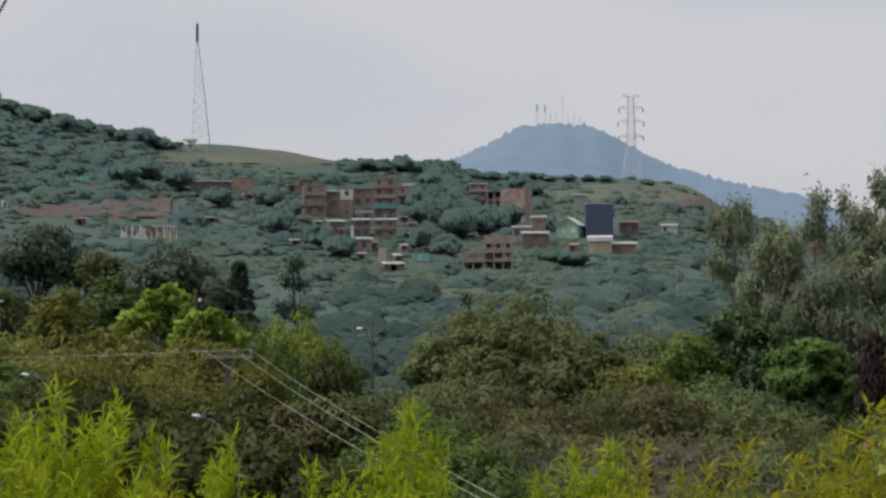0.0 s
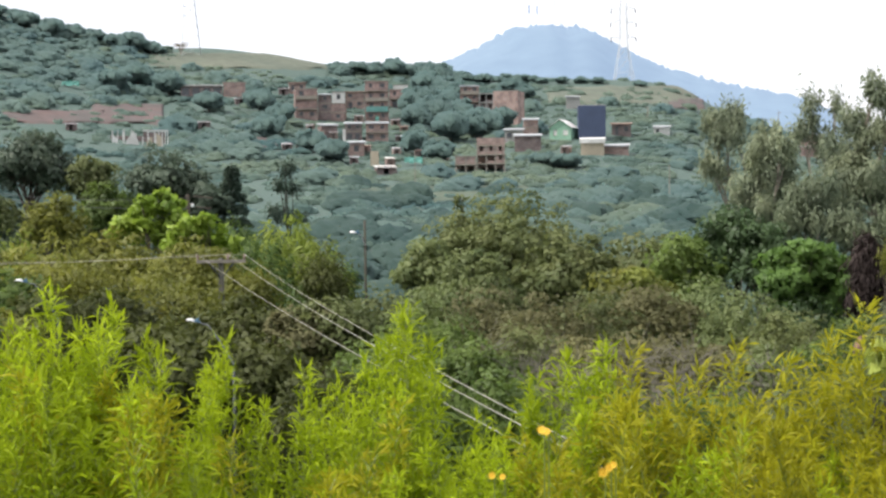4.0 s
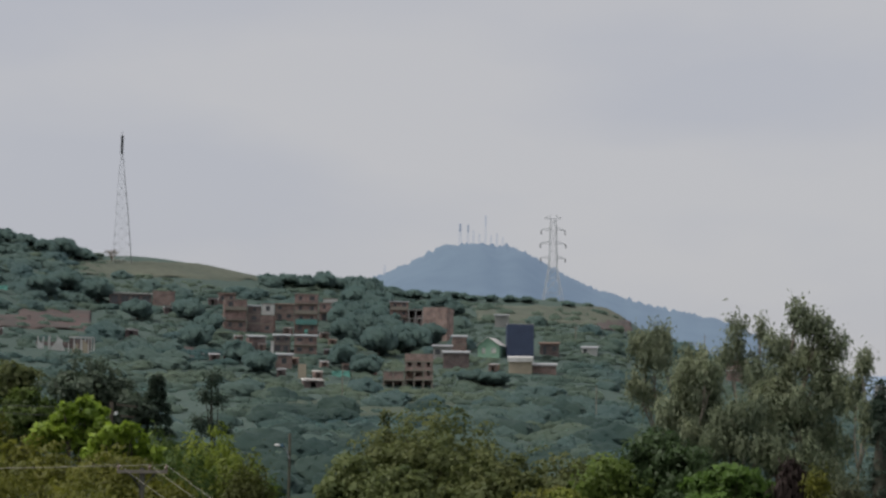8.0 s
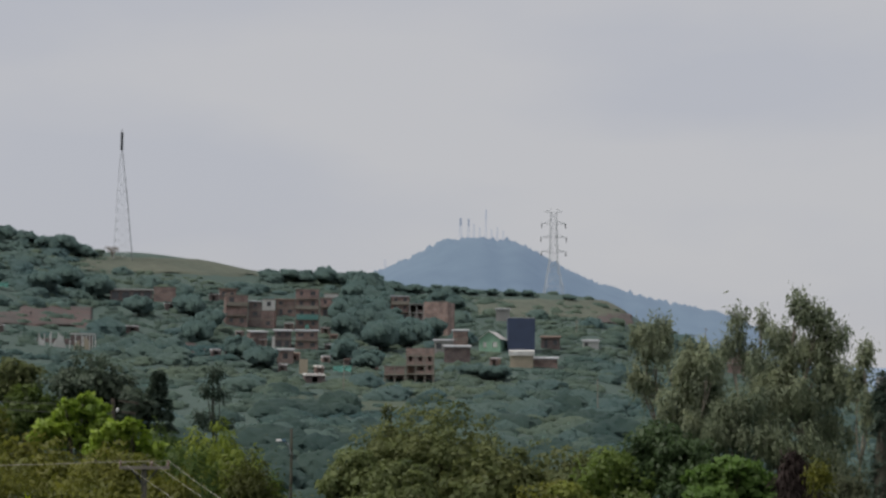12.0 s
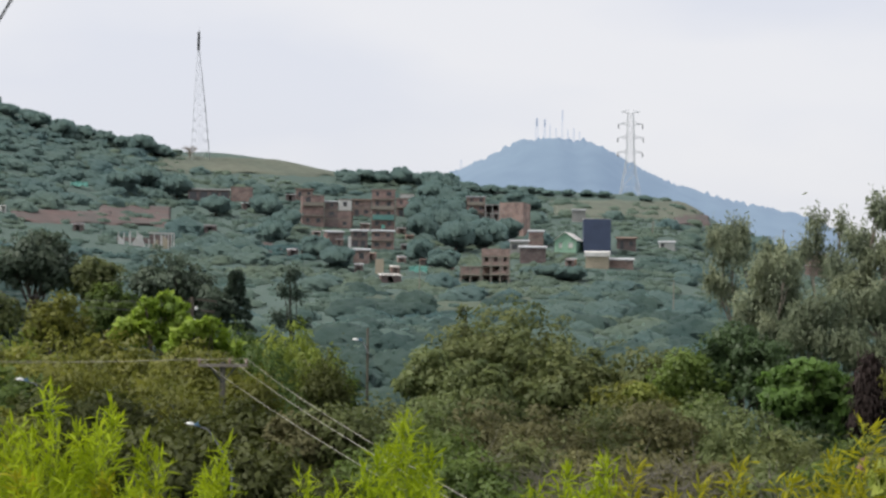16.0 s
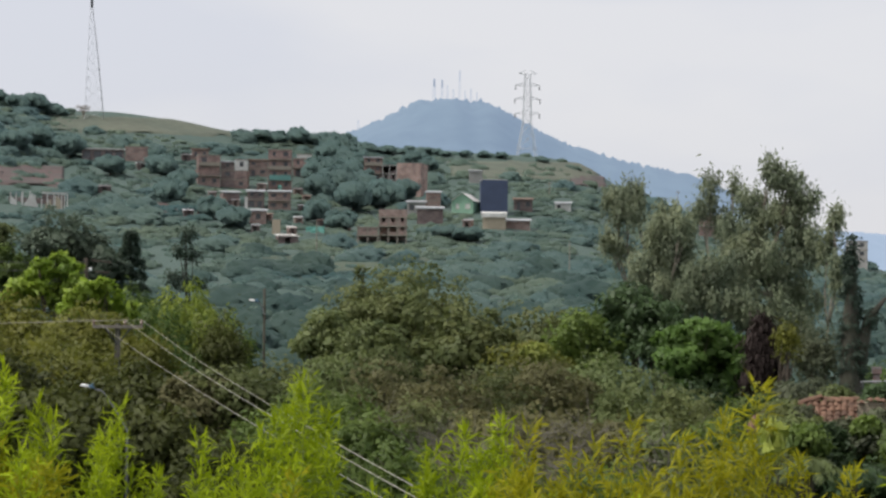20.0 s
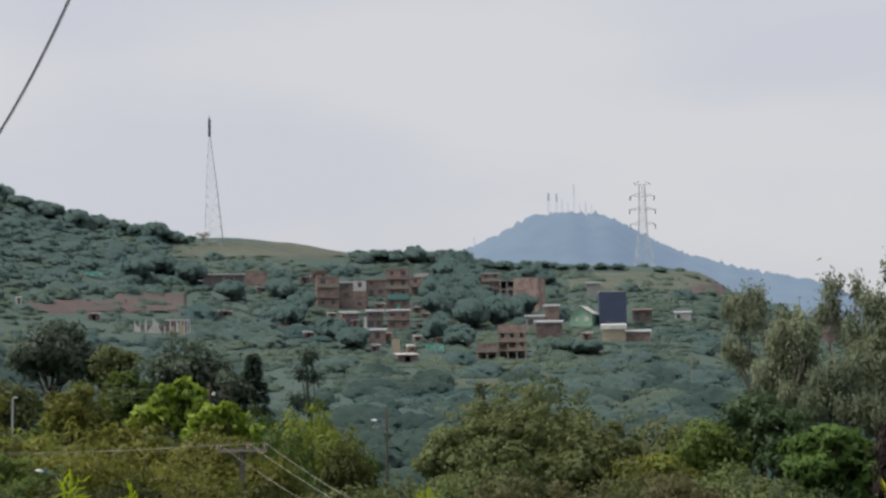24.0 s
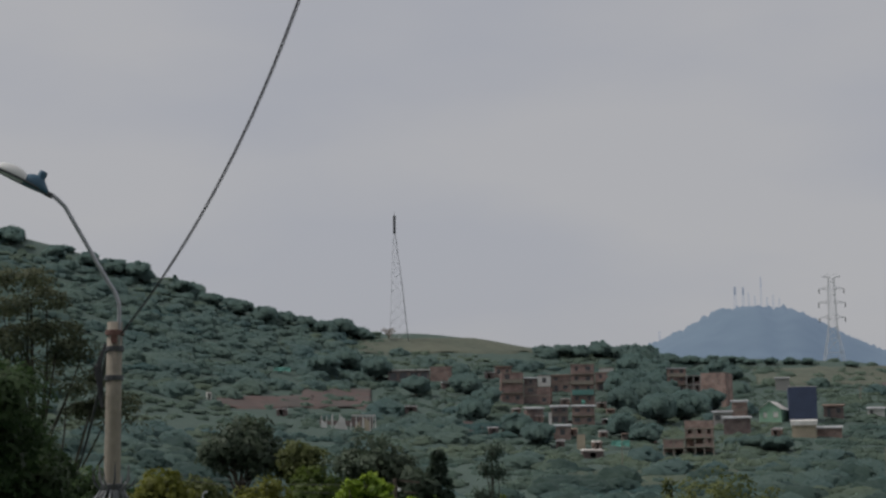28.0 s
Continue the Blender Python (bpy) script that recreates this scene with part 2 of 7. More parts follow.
# Olive leaf with the hollow's deep shade put into its colour.
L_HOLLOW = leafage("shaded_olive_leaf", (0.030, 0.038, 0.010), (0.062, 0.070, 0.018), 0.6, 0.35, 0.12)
# Darker copy of the eucalyptus leaf; lower-crown shade is put into its colour.
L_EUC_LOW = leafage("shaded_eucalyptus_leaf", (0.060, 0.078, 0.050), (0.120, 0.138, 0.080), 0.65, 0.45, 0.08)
# Valley woods: haze put into the leaf colour as extra blue.
L_FOOT = leafage("hazed_valley_wood_leaf", (0.027, 0.052, 0.050), (0.054, 0.082, 0.062), 0.85, 0.6, 0.08, 0.08, 0.05)
L_PINE = leafage("needle_leaf", (0.030, 0.050, 0.036), (0.058, 0.080, 0.056), 0.6, 0.3, 0.15)
L_DRY = leafage("dried_creeper_leaf", (0.035, 0.026, 0.023), (0.062, 0.045, 0.040), 0.8, 0.2)
L_LIME = leafage("lime_frond", (0.120, 0.165, 0.028), (0.260, 0.275, 0.060), 0.5, 0.4)
# Far-slope leaves: distance haze is mixed into both colours as blue.
L_HILL = leafage("hazed_scrub_leaf", (0.034, 0.066, 0.066), (0.096, 0.118, 0.076), 0.85, 0.75, 0.08, 0.08, 0.028)
L_HILL_DARK = leafage("hazed_hill_tree_leaf", (0.050, 0.086, 0.086), (0.082, 0.116, 0.094), 0.85, 0.75, 0.08, 0.08, 0.04)


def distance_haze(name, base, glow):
    """A far slope or mast; the haze of kilometres of air is put in as glow."""
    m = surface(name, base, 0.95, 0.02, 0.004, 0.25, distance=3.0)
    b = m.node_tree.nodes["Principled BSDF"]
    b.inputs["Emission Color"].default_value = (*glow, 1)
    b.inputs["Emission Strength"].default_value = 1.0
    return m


# The last colour is the bluish glow that paints the distance haze.
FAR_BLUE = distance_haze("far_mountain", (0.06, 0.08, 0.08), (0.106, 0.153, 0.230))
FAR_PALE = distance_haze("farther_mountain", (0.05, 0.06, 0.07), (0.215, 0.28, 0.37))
FAR_MAST = distance_haze("hazed_mast_steel", (0.12, 0.12, 0.13), (0.33, 0.36, 0.41))
FAR_MAST_DARK = distance_haze("hazed_dark_mast_steel", (0.06, 0.06, 0.07), (0.16, 0.20, 0.26))


# ---- building blocks ----
def spot(az, r, z=0.0):
    """A place r metres away and az degrees to the right of straight ahead."""
    a = radians(az)
    return Vector((r * math.sin(a), r * math.cos(a), z))


def height_at(r, el):
    """The height that shows el degrees above eye level at r metres."""
    return EYE + r * math.tan(radians(el))


def finish(me, material):
    for mat in (material if isinstance(material, (list, tuple)) else [material]):
        me.materials.append(mat)
    return me


def part(name, bm, material, parent=None, label="", smooth=False):
    me = bpy.data.meshes.new(name)
    bm.to_mesh(me)
    bm.free()
    if smooth:
        me.polygons.foreach_set("use_smooth", [True] * len(me.polygons))
    ob = new(name, finish(me, material))
    ob.parent = parent
    if label:
        ob["label"] = label
    return ob


def part_mesh(name, me, parent=None, label=""):
    ob = new(name, me)
    ob.parent = parent
    if label:
        ob["label"] = label
    return ob


def quads_mesh(name, co, material, sides=4, normals=None):
    """A mesh of loose polygons from an array of corners (n, sides, 3), with a normal for each."""
    n = len(co)
    me = bpy.data.meshes.new(name)
    me.vertices.add(n * sides)
    me.vertices.foreach_set("co", np.ascontiguousarray(co, dtype=np.float32).ravel())
    me.loops.add(n * sides)
    me.loops.foreach_set("vertex_index", np.arange(n * sides, dtype=np.int32))
    me.polygons.add(n)
    me.polygons.foreach_set("loop_start", np.arange(0, n * sides, sides, dtype=np.int32))
    me.update(calc_edges=True)
    if normals is not None:
        me.polygons.foreach_set("use_smooth", [True] * n)
        me.normals_split_custom_set_from_vertices(normals if len(normals) == n * sides else np.repeat(normals, sides, 0))
    return finish(me, material)


def box(bm, x0, x1, y0, y1, z0, z1, m=None):
    co = [(x, y, z) for z in (z0, z1) for x, y in ((x0, y0), (x1, y0), (x1, y1), (x0, y1))]
    v = [bm.verts.new(m @ Vector(c) if m else c) for c in co]
    for f in ((3, 2, 1, 0), (4, 5, 6, 7), (0, 1, 5, 4), (1, 2, 6, 5), (2, 3, 7, 6), (3, 0, 4, 7)):
        bm.faces.new([v[i] for i in f])


def tube(bm, pts, radii, sides=8, caps=True):
    """A tube along points; radii one number or one a point."""
    pts = [Vector(p) for p in pts]
    if not isinstance(radii, (list, tuple)):
        radii = [radii] * len(pts)
    rings = []
    up = Vector((0.13, 0.31, 0.94))
    for i, p in enumerate(pts):
        d = (pts[min(i + 1, len(pts) - 1)] - pts[max(i - 1, 0)]).normalized()
        a = d.cross(up)
        if a.length < 0.05:
            a = d.cross(Vector((1, 0, 0)))
        a.normalize()
        b = d.cross(a)
        rings.append([bm.verts.new(p + (a * math.cos(k * math.tau / sides) + b * math.sin(k * math.tau / sides)) * radii[i]) for k in range(sides)])
    for r0, r1 in zip(rings, rings[1:]):
        for k in range(sides):
            bm.faces.new((r0[k], r0[(k + 1) % sides], r1[(k + 1) % sides], r1[k]))
    if caps and sides > 2:
        bm.faces.new(rings[0][::-1])
        bm.faces.new(rings[-1])


def lathe(bm, rings, sides=16, centre=(0, 0, 0)):
    """rings: radius and height pairs."""
    c = Vector(centre)
    made = [[bm.verts.new(c + Vector((r * math.cos(k * math.tau / sides), r * math.sin(k * math.tau / sides), z))) for k in range(sides)] for r, z in rings]
    for r0, r1 in zip(made, made[1:]):
        for k in range(sides):
            bm.faces.new((r0[k], r0[(k + 1) % sides], r1[(k + 1) % sides], r1[k]))
    bm.faces.new(made[0][::-1])
    bm.faces.new(made[-1])


def empty(name, place, turn=0.0):
    ob = new(name)
    ob.matrix_world = Matrix.Translation(place) @ Matrix.Rotation(radians(turn), 4, "Z")
    ob.empty_display_size = 0.5
    return ob


# ---- the ground ----
RIDGE = [(-180, 0.0), (-110, 2.0), (-70, 8.5), (-40, 10.8), (-30, 10.2), (-24.8, 9.05), (-21, 8.05), (-18.5, 7.35), (-16.5, 6.6), (-14.2, 6.0),
         (-12, 5.5), (-10, 5.5), (-8, 5.3), (-6.4, 4.95), (-4, 4.75), (-1.8, 4.5), (1, 4.5), (3, 4.42), (4.8, 4.2), (6.0, 3.9), (6.6, 3.35),
         (9, 2.5), (14, 1.1), (17, 0.05), (22, -0.3), (60, -0.4), (180, 0.0)]
RIDGE_AZ = np.array([a for a, _ in RIDGE], float)
RIDGE_EL = np.array([e for _, e in RIDGE], float)
FOOT, CREST, FOOT_EL = 230.0, 560.0, -1.15


def smooth01(x):
    x = max(0.0, min(1.0, x))
    return x * x * (3 - 2 * x)


def ridge_el(az):
    az = (az + 180) % 360 - 180
    return float(np.interp([az - 0.5, az, az + 0.5], RIDGE_AZ, RIDGE_EL).mean())


def ground_z(az, r):
    if r <= FOOT:
        keys = [(0, 0.0), (25, 0.0), (60, -3.2), (100, -5.0), (150, -5.5), (FOOT, height_at(FOOT, FOOT_EL))]
        z = float(np.interp(r, [k for k, _ in keys], [v for _, v in keys]))
        side = smooth01((abs((az + 180) % 360 - 180) - 60) / 60)
        return z * (1 - side)
    e = ridge_el(az)
    if r <= CREST:
        s = (r - FOOT) / (CREST - FOOT)
        el = FOOT_EL + (e - FOOT_EL) * s ** 0.92
        z = height_at(r, el)
    elif r <= 950:
        z = height_at(r, e - 0.22 * (r - CREST) / 290)
    else:
        z = height_at(950, e - 0.3) * (1 - smooth01((r - 950) / 900))
    side = smooth01((abs((az + 180) % 360 - 180) - 60) / 60)
    return z * (1 - side) + 1.2 * (1 - side) * noise.noise(spot(az, r) * 0.03) * smooth01((r - FOOT) / 60)


def slope_r(az, el):
    """How far off the far slope shows at el degrees."""
    lo, hi = FOOT, CREST
    for _ in range(30):
        mid = (lo + hi) / 2
        if ground_z(az, mid) < height_at(mid, el):
            lo = mid
        else:
            hi = mid
    return (lo + hi) / 2


def make_ground():
    azs = [a for a in np.arange(-180, -45, 5)] + [a for a in np.arange(-45, 40, 0.5)] + [a for a in np.arange(40, 180, 5)]
    rs = [3, 8, 15, 25, 40, 60, 80, 100, 125, 150, 175, 200] + [a for a in np.arange(230, 581, 10)] + [620, 680, 760, 860, 950, 1100, 1300, 1500, 1850, 2500, 3500, 4900]
    verts, faces, n = [(0, 0, 0)], [], len(azs)
    for r in rs:
        verts += [tuple(spot(a, r, ground_z(a, r))) for a in azs]
    for k in range(n):
        faces.append((0, 1 + (k + 1) % n, 1 + k))
    for i in range(len(rs) - 1):
        for k in range(n):
            a, b = 1 + i * n + k, 1 + i * n + (k + 1) % n
            faces.append((a, b, b + n, a + n))
    me = bpy.data.meshes.new("ground")
    me.from_pydata(verts, [], faces)
    me.polygons.foreach_set("use_smooth", [True] * len(me.polygons))
    me.update()
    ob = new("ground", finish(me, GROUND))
    tagged(ob, "grassy valley floor rising to a scrub-covered hillside", "ground", kind="structure")


make_ground()


def drape(name, material, label, az0, az1, el0, el1, lift=0.35, ragged=0.25, category="field"):
    """A patch of another cover lying on the slope, with an uneven rim."""
    na, ne = 26, 12
    verts, faces = [], []
    for j in range(ne + 1):
        for i in range(na + 1):
            u, v = i / na, j / ne
            az, el = az0 + (az1 - az0) * u, el0 + (el1 - el0) * v
            w = noise.noise(Vector((az * 1.7, el * 3.1, az0))) * ragged
            if j in (0, ne):
                el += w
            if i in (0, na):
                az += 2 * w
            r = slope_r(az, el)
            rim = 0.0 if i in (0, na) or j in (0, ne) else lift
            verts.append(tuple(spot(az, r, ground_z(az, r) + rim + (0.0 if rim else -0.4))))
    for j in range(ne):
        for i in range(na):
            a = j * (na + 1) + i
            faces.append((a, a + 1, a + na + 2, a + na + 1))
    me = bpy.data.meshes.new(name)
    me.from_pydata(verts, [], faces)
    me.polygons.foreach_set("use_smooth", [True] * len(me.polygons))
    me.update()
    tagged(new(name, finish(me, material)), label, category, kind="structure")


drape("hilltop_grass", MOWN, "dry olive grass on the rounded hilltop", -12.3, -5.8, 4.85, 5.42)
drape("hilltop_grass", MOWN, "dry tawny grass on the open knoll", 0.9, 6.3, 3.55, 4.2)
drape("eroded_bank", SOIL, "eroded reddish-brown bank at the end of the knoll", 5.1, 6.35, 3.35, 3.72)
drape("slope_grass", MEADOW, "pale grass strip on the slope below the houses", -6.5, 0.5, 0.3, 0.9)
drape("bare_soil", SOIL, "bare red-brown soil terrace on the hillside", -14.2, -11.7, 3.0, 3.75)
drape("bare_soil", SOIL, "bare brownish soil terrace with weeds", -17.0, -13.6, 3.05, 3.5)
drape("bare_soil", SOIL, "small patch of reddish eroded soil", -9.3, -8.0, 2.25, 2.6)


def make_mountain(name, label, material, profile, r0, wob, depth=900.0):
    azs = np.arange(profile[0][0], profile[-1][0] + 0.01, 0.08)
    pa, pe = np.array([p[0] for p in profile]), np.array([p[1] for p in profile])
    verts, faces, steps = [], [], 12
    for j in range(2 * steps + 1):
        u = (j - steps) / steps
        fall = (1 - abs(u) ** 1.4)
        for a in azs:
            e = float(np.interp([a - 0.12, a, a + 0.12], pa, pe).mean())
            top = height_at(r0, e) + (wob if j == steps else 0.0) * (noise.noise(Vector((a * 6, 3.0, u * 9))) + 0.6 * noise.noise(Vector((a * 19, 7.0, u * 14))))
            r = r0 + u * depth
            verts.append(tuple(spot(float(a), r, -25 + (top + 25) * max(fall, 0) + (12 * noise.noise(Vector((a * 1.3 + u * 3, u * 4, 1.5))) if 0 < abs(u) < 1 else 0))))
    n = len(azs)
    for j in range(2 * steps):
        for i in range(n - 1):
            k = j * n + i
            faces.append((k, k + 1, k + n + 1, k + n))
    me = bpy.data.meshes.new(name)
    me.from_pydata(verts, [], faces)
    me.polygons.foreach_set("use_smooth", [True] * len(me.polygons))
    me.update()
    tagged(new(name, finish(me, material)), label, "mountain", kind="structure")


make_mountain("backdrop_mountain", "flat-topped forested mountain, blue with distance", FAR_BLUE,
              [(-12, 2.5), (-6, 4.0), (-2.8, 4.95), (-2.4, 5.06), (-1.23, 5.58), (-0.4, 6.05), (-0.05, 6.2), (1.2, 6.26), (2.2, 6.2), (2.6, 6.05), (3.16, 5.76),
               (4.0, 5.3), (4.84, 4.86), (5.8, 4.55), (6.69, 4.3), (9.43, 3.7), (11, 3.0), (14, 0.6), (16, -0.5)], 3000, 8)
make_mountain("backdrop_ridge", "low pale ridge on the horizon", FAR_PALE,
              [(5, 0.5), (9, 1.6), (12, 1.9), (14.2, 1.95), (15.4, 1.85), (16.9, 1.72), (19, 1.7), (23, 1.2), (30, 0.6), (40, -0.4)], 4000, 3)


# ---- plants ----
rng = np.random.default_rng(7)


def unit(v):
    return v / np.maximum(np.linalg.norm(v, axis=-1, keepdims=True), 1e-9)


def leaves(at, facing, size, ratio, along=None, bend=0.15):
    """Kite-shaped leaves at places, each roughly facing one way: corners (n, 4, 3)."""
    n = len(at)
    nrm = unit(facing)
    d = unit(np.cross(nrm, rng.normal(size=(n, 3)))) if along is None else unit(along)
    s = unit(np.cross(nrm, d))
    ln = (size * rng.uniform(0.65, 1.35, (n, 1)))
    w = ln * ratio * 0.5
    mid = at + d * ln * 0.42
    return np.stack([at, mid - s * w + nrm * ln * bend * 0.4, at + d * ln - nrm * ln * bend, mid + s * w + nrm * ln * bend * 0.4], 1)


def crown(lobes, count, size, ratio=0.6, clump=0.5, per=9, shell=0.55, droop=0.0, lift=0.4, hang=(1, 1, 0.75)):
    """Leaves in rounded tufts near the skin of several lobes (centre, radii); drooping kinds hang in loose sprays."""
    vol = np.array([(l[1][0] * l[1][1] * l[1][2]) ** (2 / 3) for l in lobes])
    per = per if droop or per < 7 else per * 4
    k = max(1, count // per)
    pick = rng.choice(len(lobes), k, p=vol / vol.sum())
    c, rad = np.array([l[0] for l in lobes], float)[pick], np.array([l[1] for l in lobes], float)[pick]
    d = unit(rng.normal(size=(k, 3)) + np.array([0, 0, 0.25]))
    lump = 1 + 0.20 * np.sin(d[:, :1] * 7 + pick[:, None]) * np.cos(d[:, 1:2] * 6 + 2 * pick[:, None]) + 0.10 * np.sin(d[:, 2:3] * 13 + d[:, :1] * 11)
    t = rng.uniform(shell, 1.0, (k, 1)) ** 0.6 * lump
    heart = np.repeat(c + d * rad * t, per, 0)
    out = np.repeat(d, per, 0)
    n = k * per
    if droop:
        p = heart + rng.normal(size=(n, 3)) * clump * np.array(hang)
        soft = unit(out * 0.9 + np.repeat(rng.normal(size=(k, 3)), per, 0) * 0.3 + rng.normal(size=p.shape) * 0.12 + unit(p - heart) * 0.45 + np.array([0, 0, 0.25]))
        along = out * 0.35 + rng.normal(size=p.shape) * 0.45 + np.array([0, 0, -droop])
    else:
        reach = np.repeat(np.minimum(clump * 1.75, rad.mean(1, keepdims=True) * 0.9) * rng.uniform(0.55, 1.3, (k, 1)), per, 0)
        w = unit(rng.normal(size=(n, 3)) * 0.85 + out * 0.55 + np.array([0, 0, 0.45]))
        p = heart + w * reach * rng.uniform(0.72, 1.08, (n, 1)) * np.array([1, 1, 0.72])
        soft = unit(w * 0.95 + out * 0.35 + rng.normal(size=p.shape) * 0.16 + np.array([0, 0, 0.12]))
        along = None
    face = out * 0.5 + soft * 0.5 + rng.normal(size=p.shape) * 0.6 + np.array([0, 0, lift])
    co = leaves(p, face, size, ratio, along)
    geo = np.cross(co[:, 2] - co[:, 0], co[:, 3] - co[:, 1])
    turned = (geo * soft).sum(1) < 0
    co[turned] = co[turned][:, ::-1]
    return co, soft


def crown_mesh(material, lobes, count, size, ratio=0.6, clump=0.5, per=9, shell=0.55, droop=0.0, lift=0.4, fill=0.22, hang=(1, 1, 0.75)):
    """A crown of leaf clumps, with larger sprays inside that close it."""
    co, soft = crown(lobes, count, size, ratio, clump, per, shell, droop, lift, hang)
    if fill:
        inner = [(c, tuple(0.72 * v for v in rad)) for c, rad in lobes]
        big, big_n = crown(inner, int(count * fill), size * 1.45, 0.7, clump * 0.5, 4, 0.7, 0.0, 0.1)
        co, soft = np.concatenate([co, big]), np.concatenate([soft, big_n])
    return quads_mesh("crown", co, material, normals=soft)


def limb_points(a, b, sag, n=5):
    a, b = Vector(a), Vector(b)
    side = Vector((random.uniform(-1, 1), random.uniform(-1, 1), random.uniform(-0.3, 0.6))) * sag
    return [a.lerp(b, i / n) + side * math.sin(math.pi * i / n) for i in range(n + 1)]


def woody(bm, base_r, height, lobes, lean=0.0, reach=0.75, fork=0.35):
    """A tapered trunk with limbs that run into the lobes of the crown."""
    top = Vector((lean, lean * 0.3, height * 0.7))
    trunk = limb_points((0, 0, -0.4), top, height * 0.03, 7)
    tube(bm, trunk, [base_r * (1.25 if i == 0 else 1 - 0.75 * i / 7) for i in range(8)], 8)
    for c, rad in lobes:
        c = Vector(c)
        h = max(fork * height, min(c.z - rad[2] * 0.6, height * 0.66))
        k = max(0, min(7, int(7 * h / (height * 0.7))))
        start = trunk[k]
        end = start.lerp(c, reach) + Vector((0, 0, rad[2] * 0.3))
        pts = limb_points(start, end, (end - start).length * 0.10, 4)
        r0 = base_r * 0.45
        tube(bm, pts, [r0 * (1 - 0.8 * i / 4) for i in range(5)], 6)
        for _ in range(3):
            s = pts[random.choice((2, 3))]
            e = c + Vector((random.uniform(-0.8, 0.8) * rad[0], random.uniform(-0.8, 0.8) * rad[1], random.uniform(-0.3, 0.8) * rad[2]))
            tube(bm, limb_points(s, e, 0.15, 3), [r0 * 0.4, r0 * 0.3, r0 * 0.2, r0 * 0.08], 5)


def tree(az, r, top_el, half, label, leaf, bark=BARK, count=6000, size=0.28, ratio=0.6, lobes=6, low=0.35, clump=0.5, per=9, droop=0.0, category="tree",
         trunk=None, flat=0.75, squeeze=0.62, shell=0.55, name="tree", lift=0.4, given=None, group="", lean=0.0):
    """A broad tree whose top shows at top_el degrees, half metres wide to either side."""
    z0 = ground_z(az, r)
    h = height_at(r, top_el) - z0
    seed = int(abs(az) * 1000 + r)
    random.seed(seed)
    if given:
        spec = given
    else:
        ch = h * (1 - low)
        dome = min(half, ch * 0.5)
        spec = [((0, 0, h - dome * 0.46), (half * squeeze, half * squeeze, dome * 0.5))]
        for ring, n in ((0, lobes), (1, max(4, lobes - 1))):
            for i in range(n):
                a = math.tau * (i + random.uniform(-0.3, 0.3) + 0.5 * ring) / n
                q = random.uniform(0.36, 0.54)
                out = (1 - q) * (0.85 if ring == 0 else 0.95)
                z = h - dome * random.uniform(0.5, 0.95) if ring == 0 else h - max(dome * 1.35, ch * random.uniform(0.55, 0.78))
                spec.append(((half * out * math.cos(a), half * out * math.sin(a), z), (half * q, half * q, min(ch * 0.34, half * q * (flat if ring == 0 else 1.0)))))
        for c, rad in list(spec):
            for _ in range(3):
                a, up = random.uniform(0, math.tau), random.uniform(-0.1, 0.95)
                k = random.uniform(0.22, 0.42)
                side = math.sqrt(max(0.0, 1 - up * up))
                spec.append(((c[0] + rad[0] * side * math.cos(a) * 0.9, c[1] + rad[1] * side * math.sin(a) * 0.9, c[2] + rad[2] * up * 0.9),
                             (rad[0] * k, rad[1] * k, rad[2] * k * 0.8)))
    ob = empty(name, spot(az, r, z0))
    bm = bmesh.new()
    woody(bm, trunk or max(0.12, h * 0.02), h, spec[:2 * lobes], lean)
    part("trunk", bm, bark, ob, smooth=True)
    part_mesh("crown", crown_mesh(leaf, spec, int(count * 1.15), size * 1.0, ratio, clump, per, shell, droop, lift, 0.22 if not droop else 0.12, (1, 1, 0.75) if not droop else (0.8, 0.8, 1.5)), ob)
    return tagged(ob, label, category, group)


# the broad bush-like tree in the middle and its lower neighbours
tree(-0.45, 100, 0.42, 5.8, "broad rounded olive-green tree standing over the thicket", L_OLIVE, count=24000, size=0.24, lobes=9, low=0.22, clump=0.40, squeeze=0.7)
tree(-1.85, 101, 0.8, 0.75, "narrow pale shoot rising from the broad tree", L_OLIVE, count=700, size=0.26, clump=0.22,
     given=[((0, 0, 14.2), (0.22, 0.22, 0.7)), ((0.15, 0, 13.2), (0.45, 0.45, 0.7)), ((-0.3, 0, 12.2), (0.7, 0.7, 0.8)), ((0.4, 0, 11.4), (0.9, 0.9, 0.9))])
tree(-3.0, 96, -1.15, 2.3, "pale grey-green tree beside the wooden pole", L_GREY, count=6500, size=0.28, lobes=6, low=0.2)
tree(-1.2, 92, -1.6, 3.6, "grey-green shrubby tree with silvery leaves", L_GREY, count=8000, size=0.30, lobes=7, low=0.15)
tree(1.8, 94, -1.0, 3.3, "grey-green tree with silvery leaves in the thicket", L_OLIVE, count=7000, size=0.30, lobes=7, low=0.15)
tree(4.4, 92, -0.85, 3.6, "olive tree with a thin uneven crown", L_OLIVE, count=8000, size=0.28, lobes=7, low=0.15)
tree(5.6, 86, -1.1, 2.6, "dull green tree beside the dark round tree", L_MID, count=5000, size=0.26, lobes=6, low=0.15)
tree(7.3, 88, -0.05, 2.6, "dark green dense rounded tree", L_DARK, count=8500, size=0.26, lobes=7, low=0.15, clump=0.35)
tree(8.3, 86, -0.9, 2.2, "dark green dense tree in shade", L_DARK, count=6000, size=0.26, lobes=6, low=0.1, clump=0.35)
tree(4.15, 78, -2.0, 0.7, "small bright yellow-green tree in the thicket", L_LIME, count=1500, size=0.24, lobes=5, low=0.4)
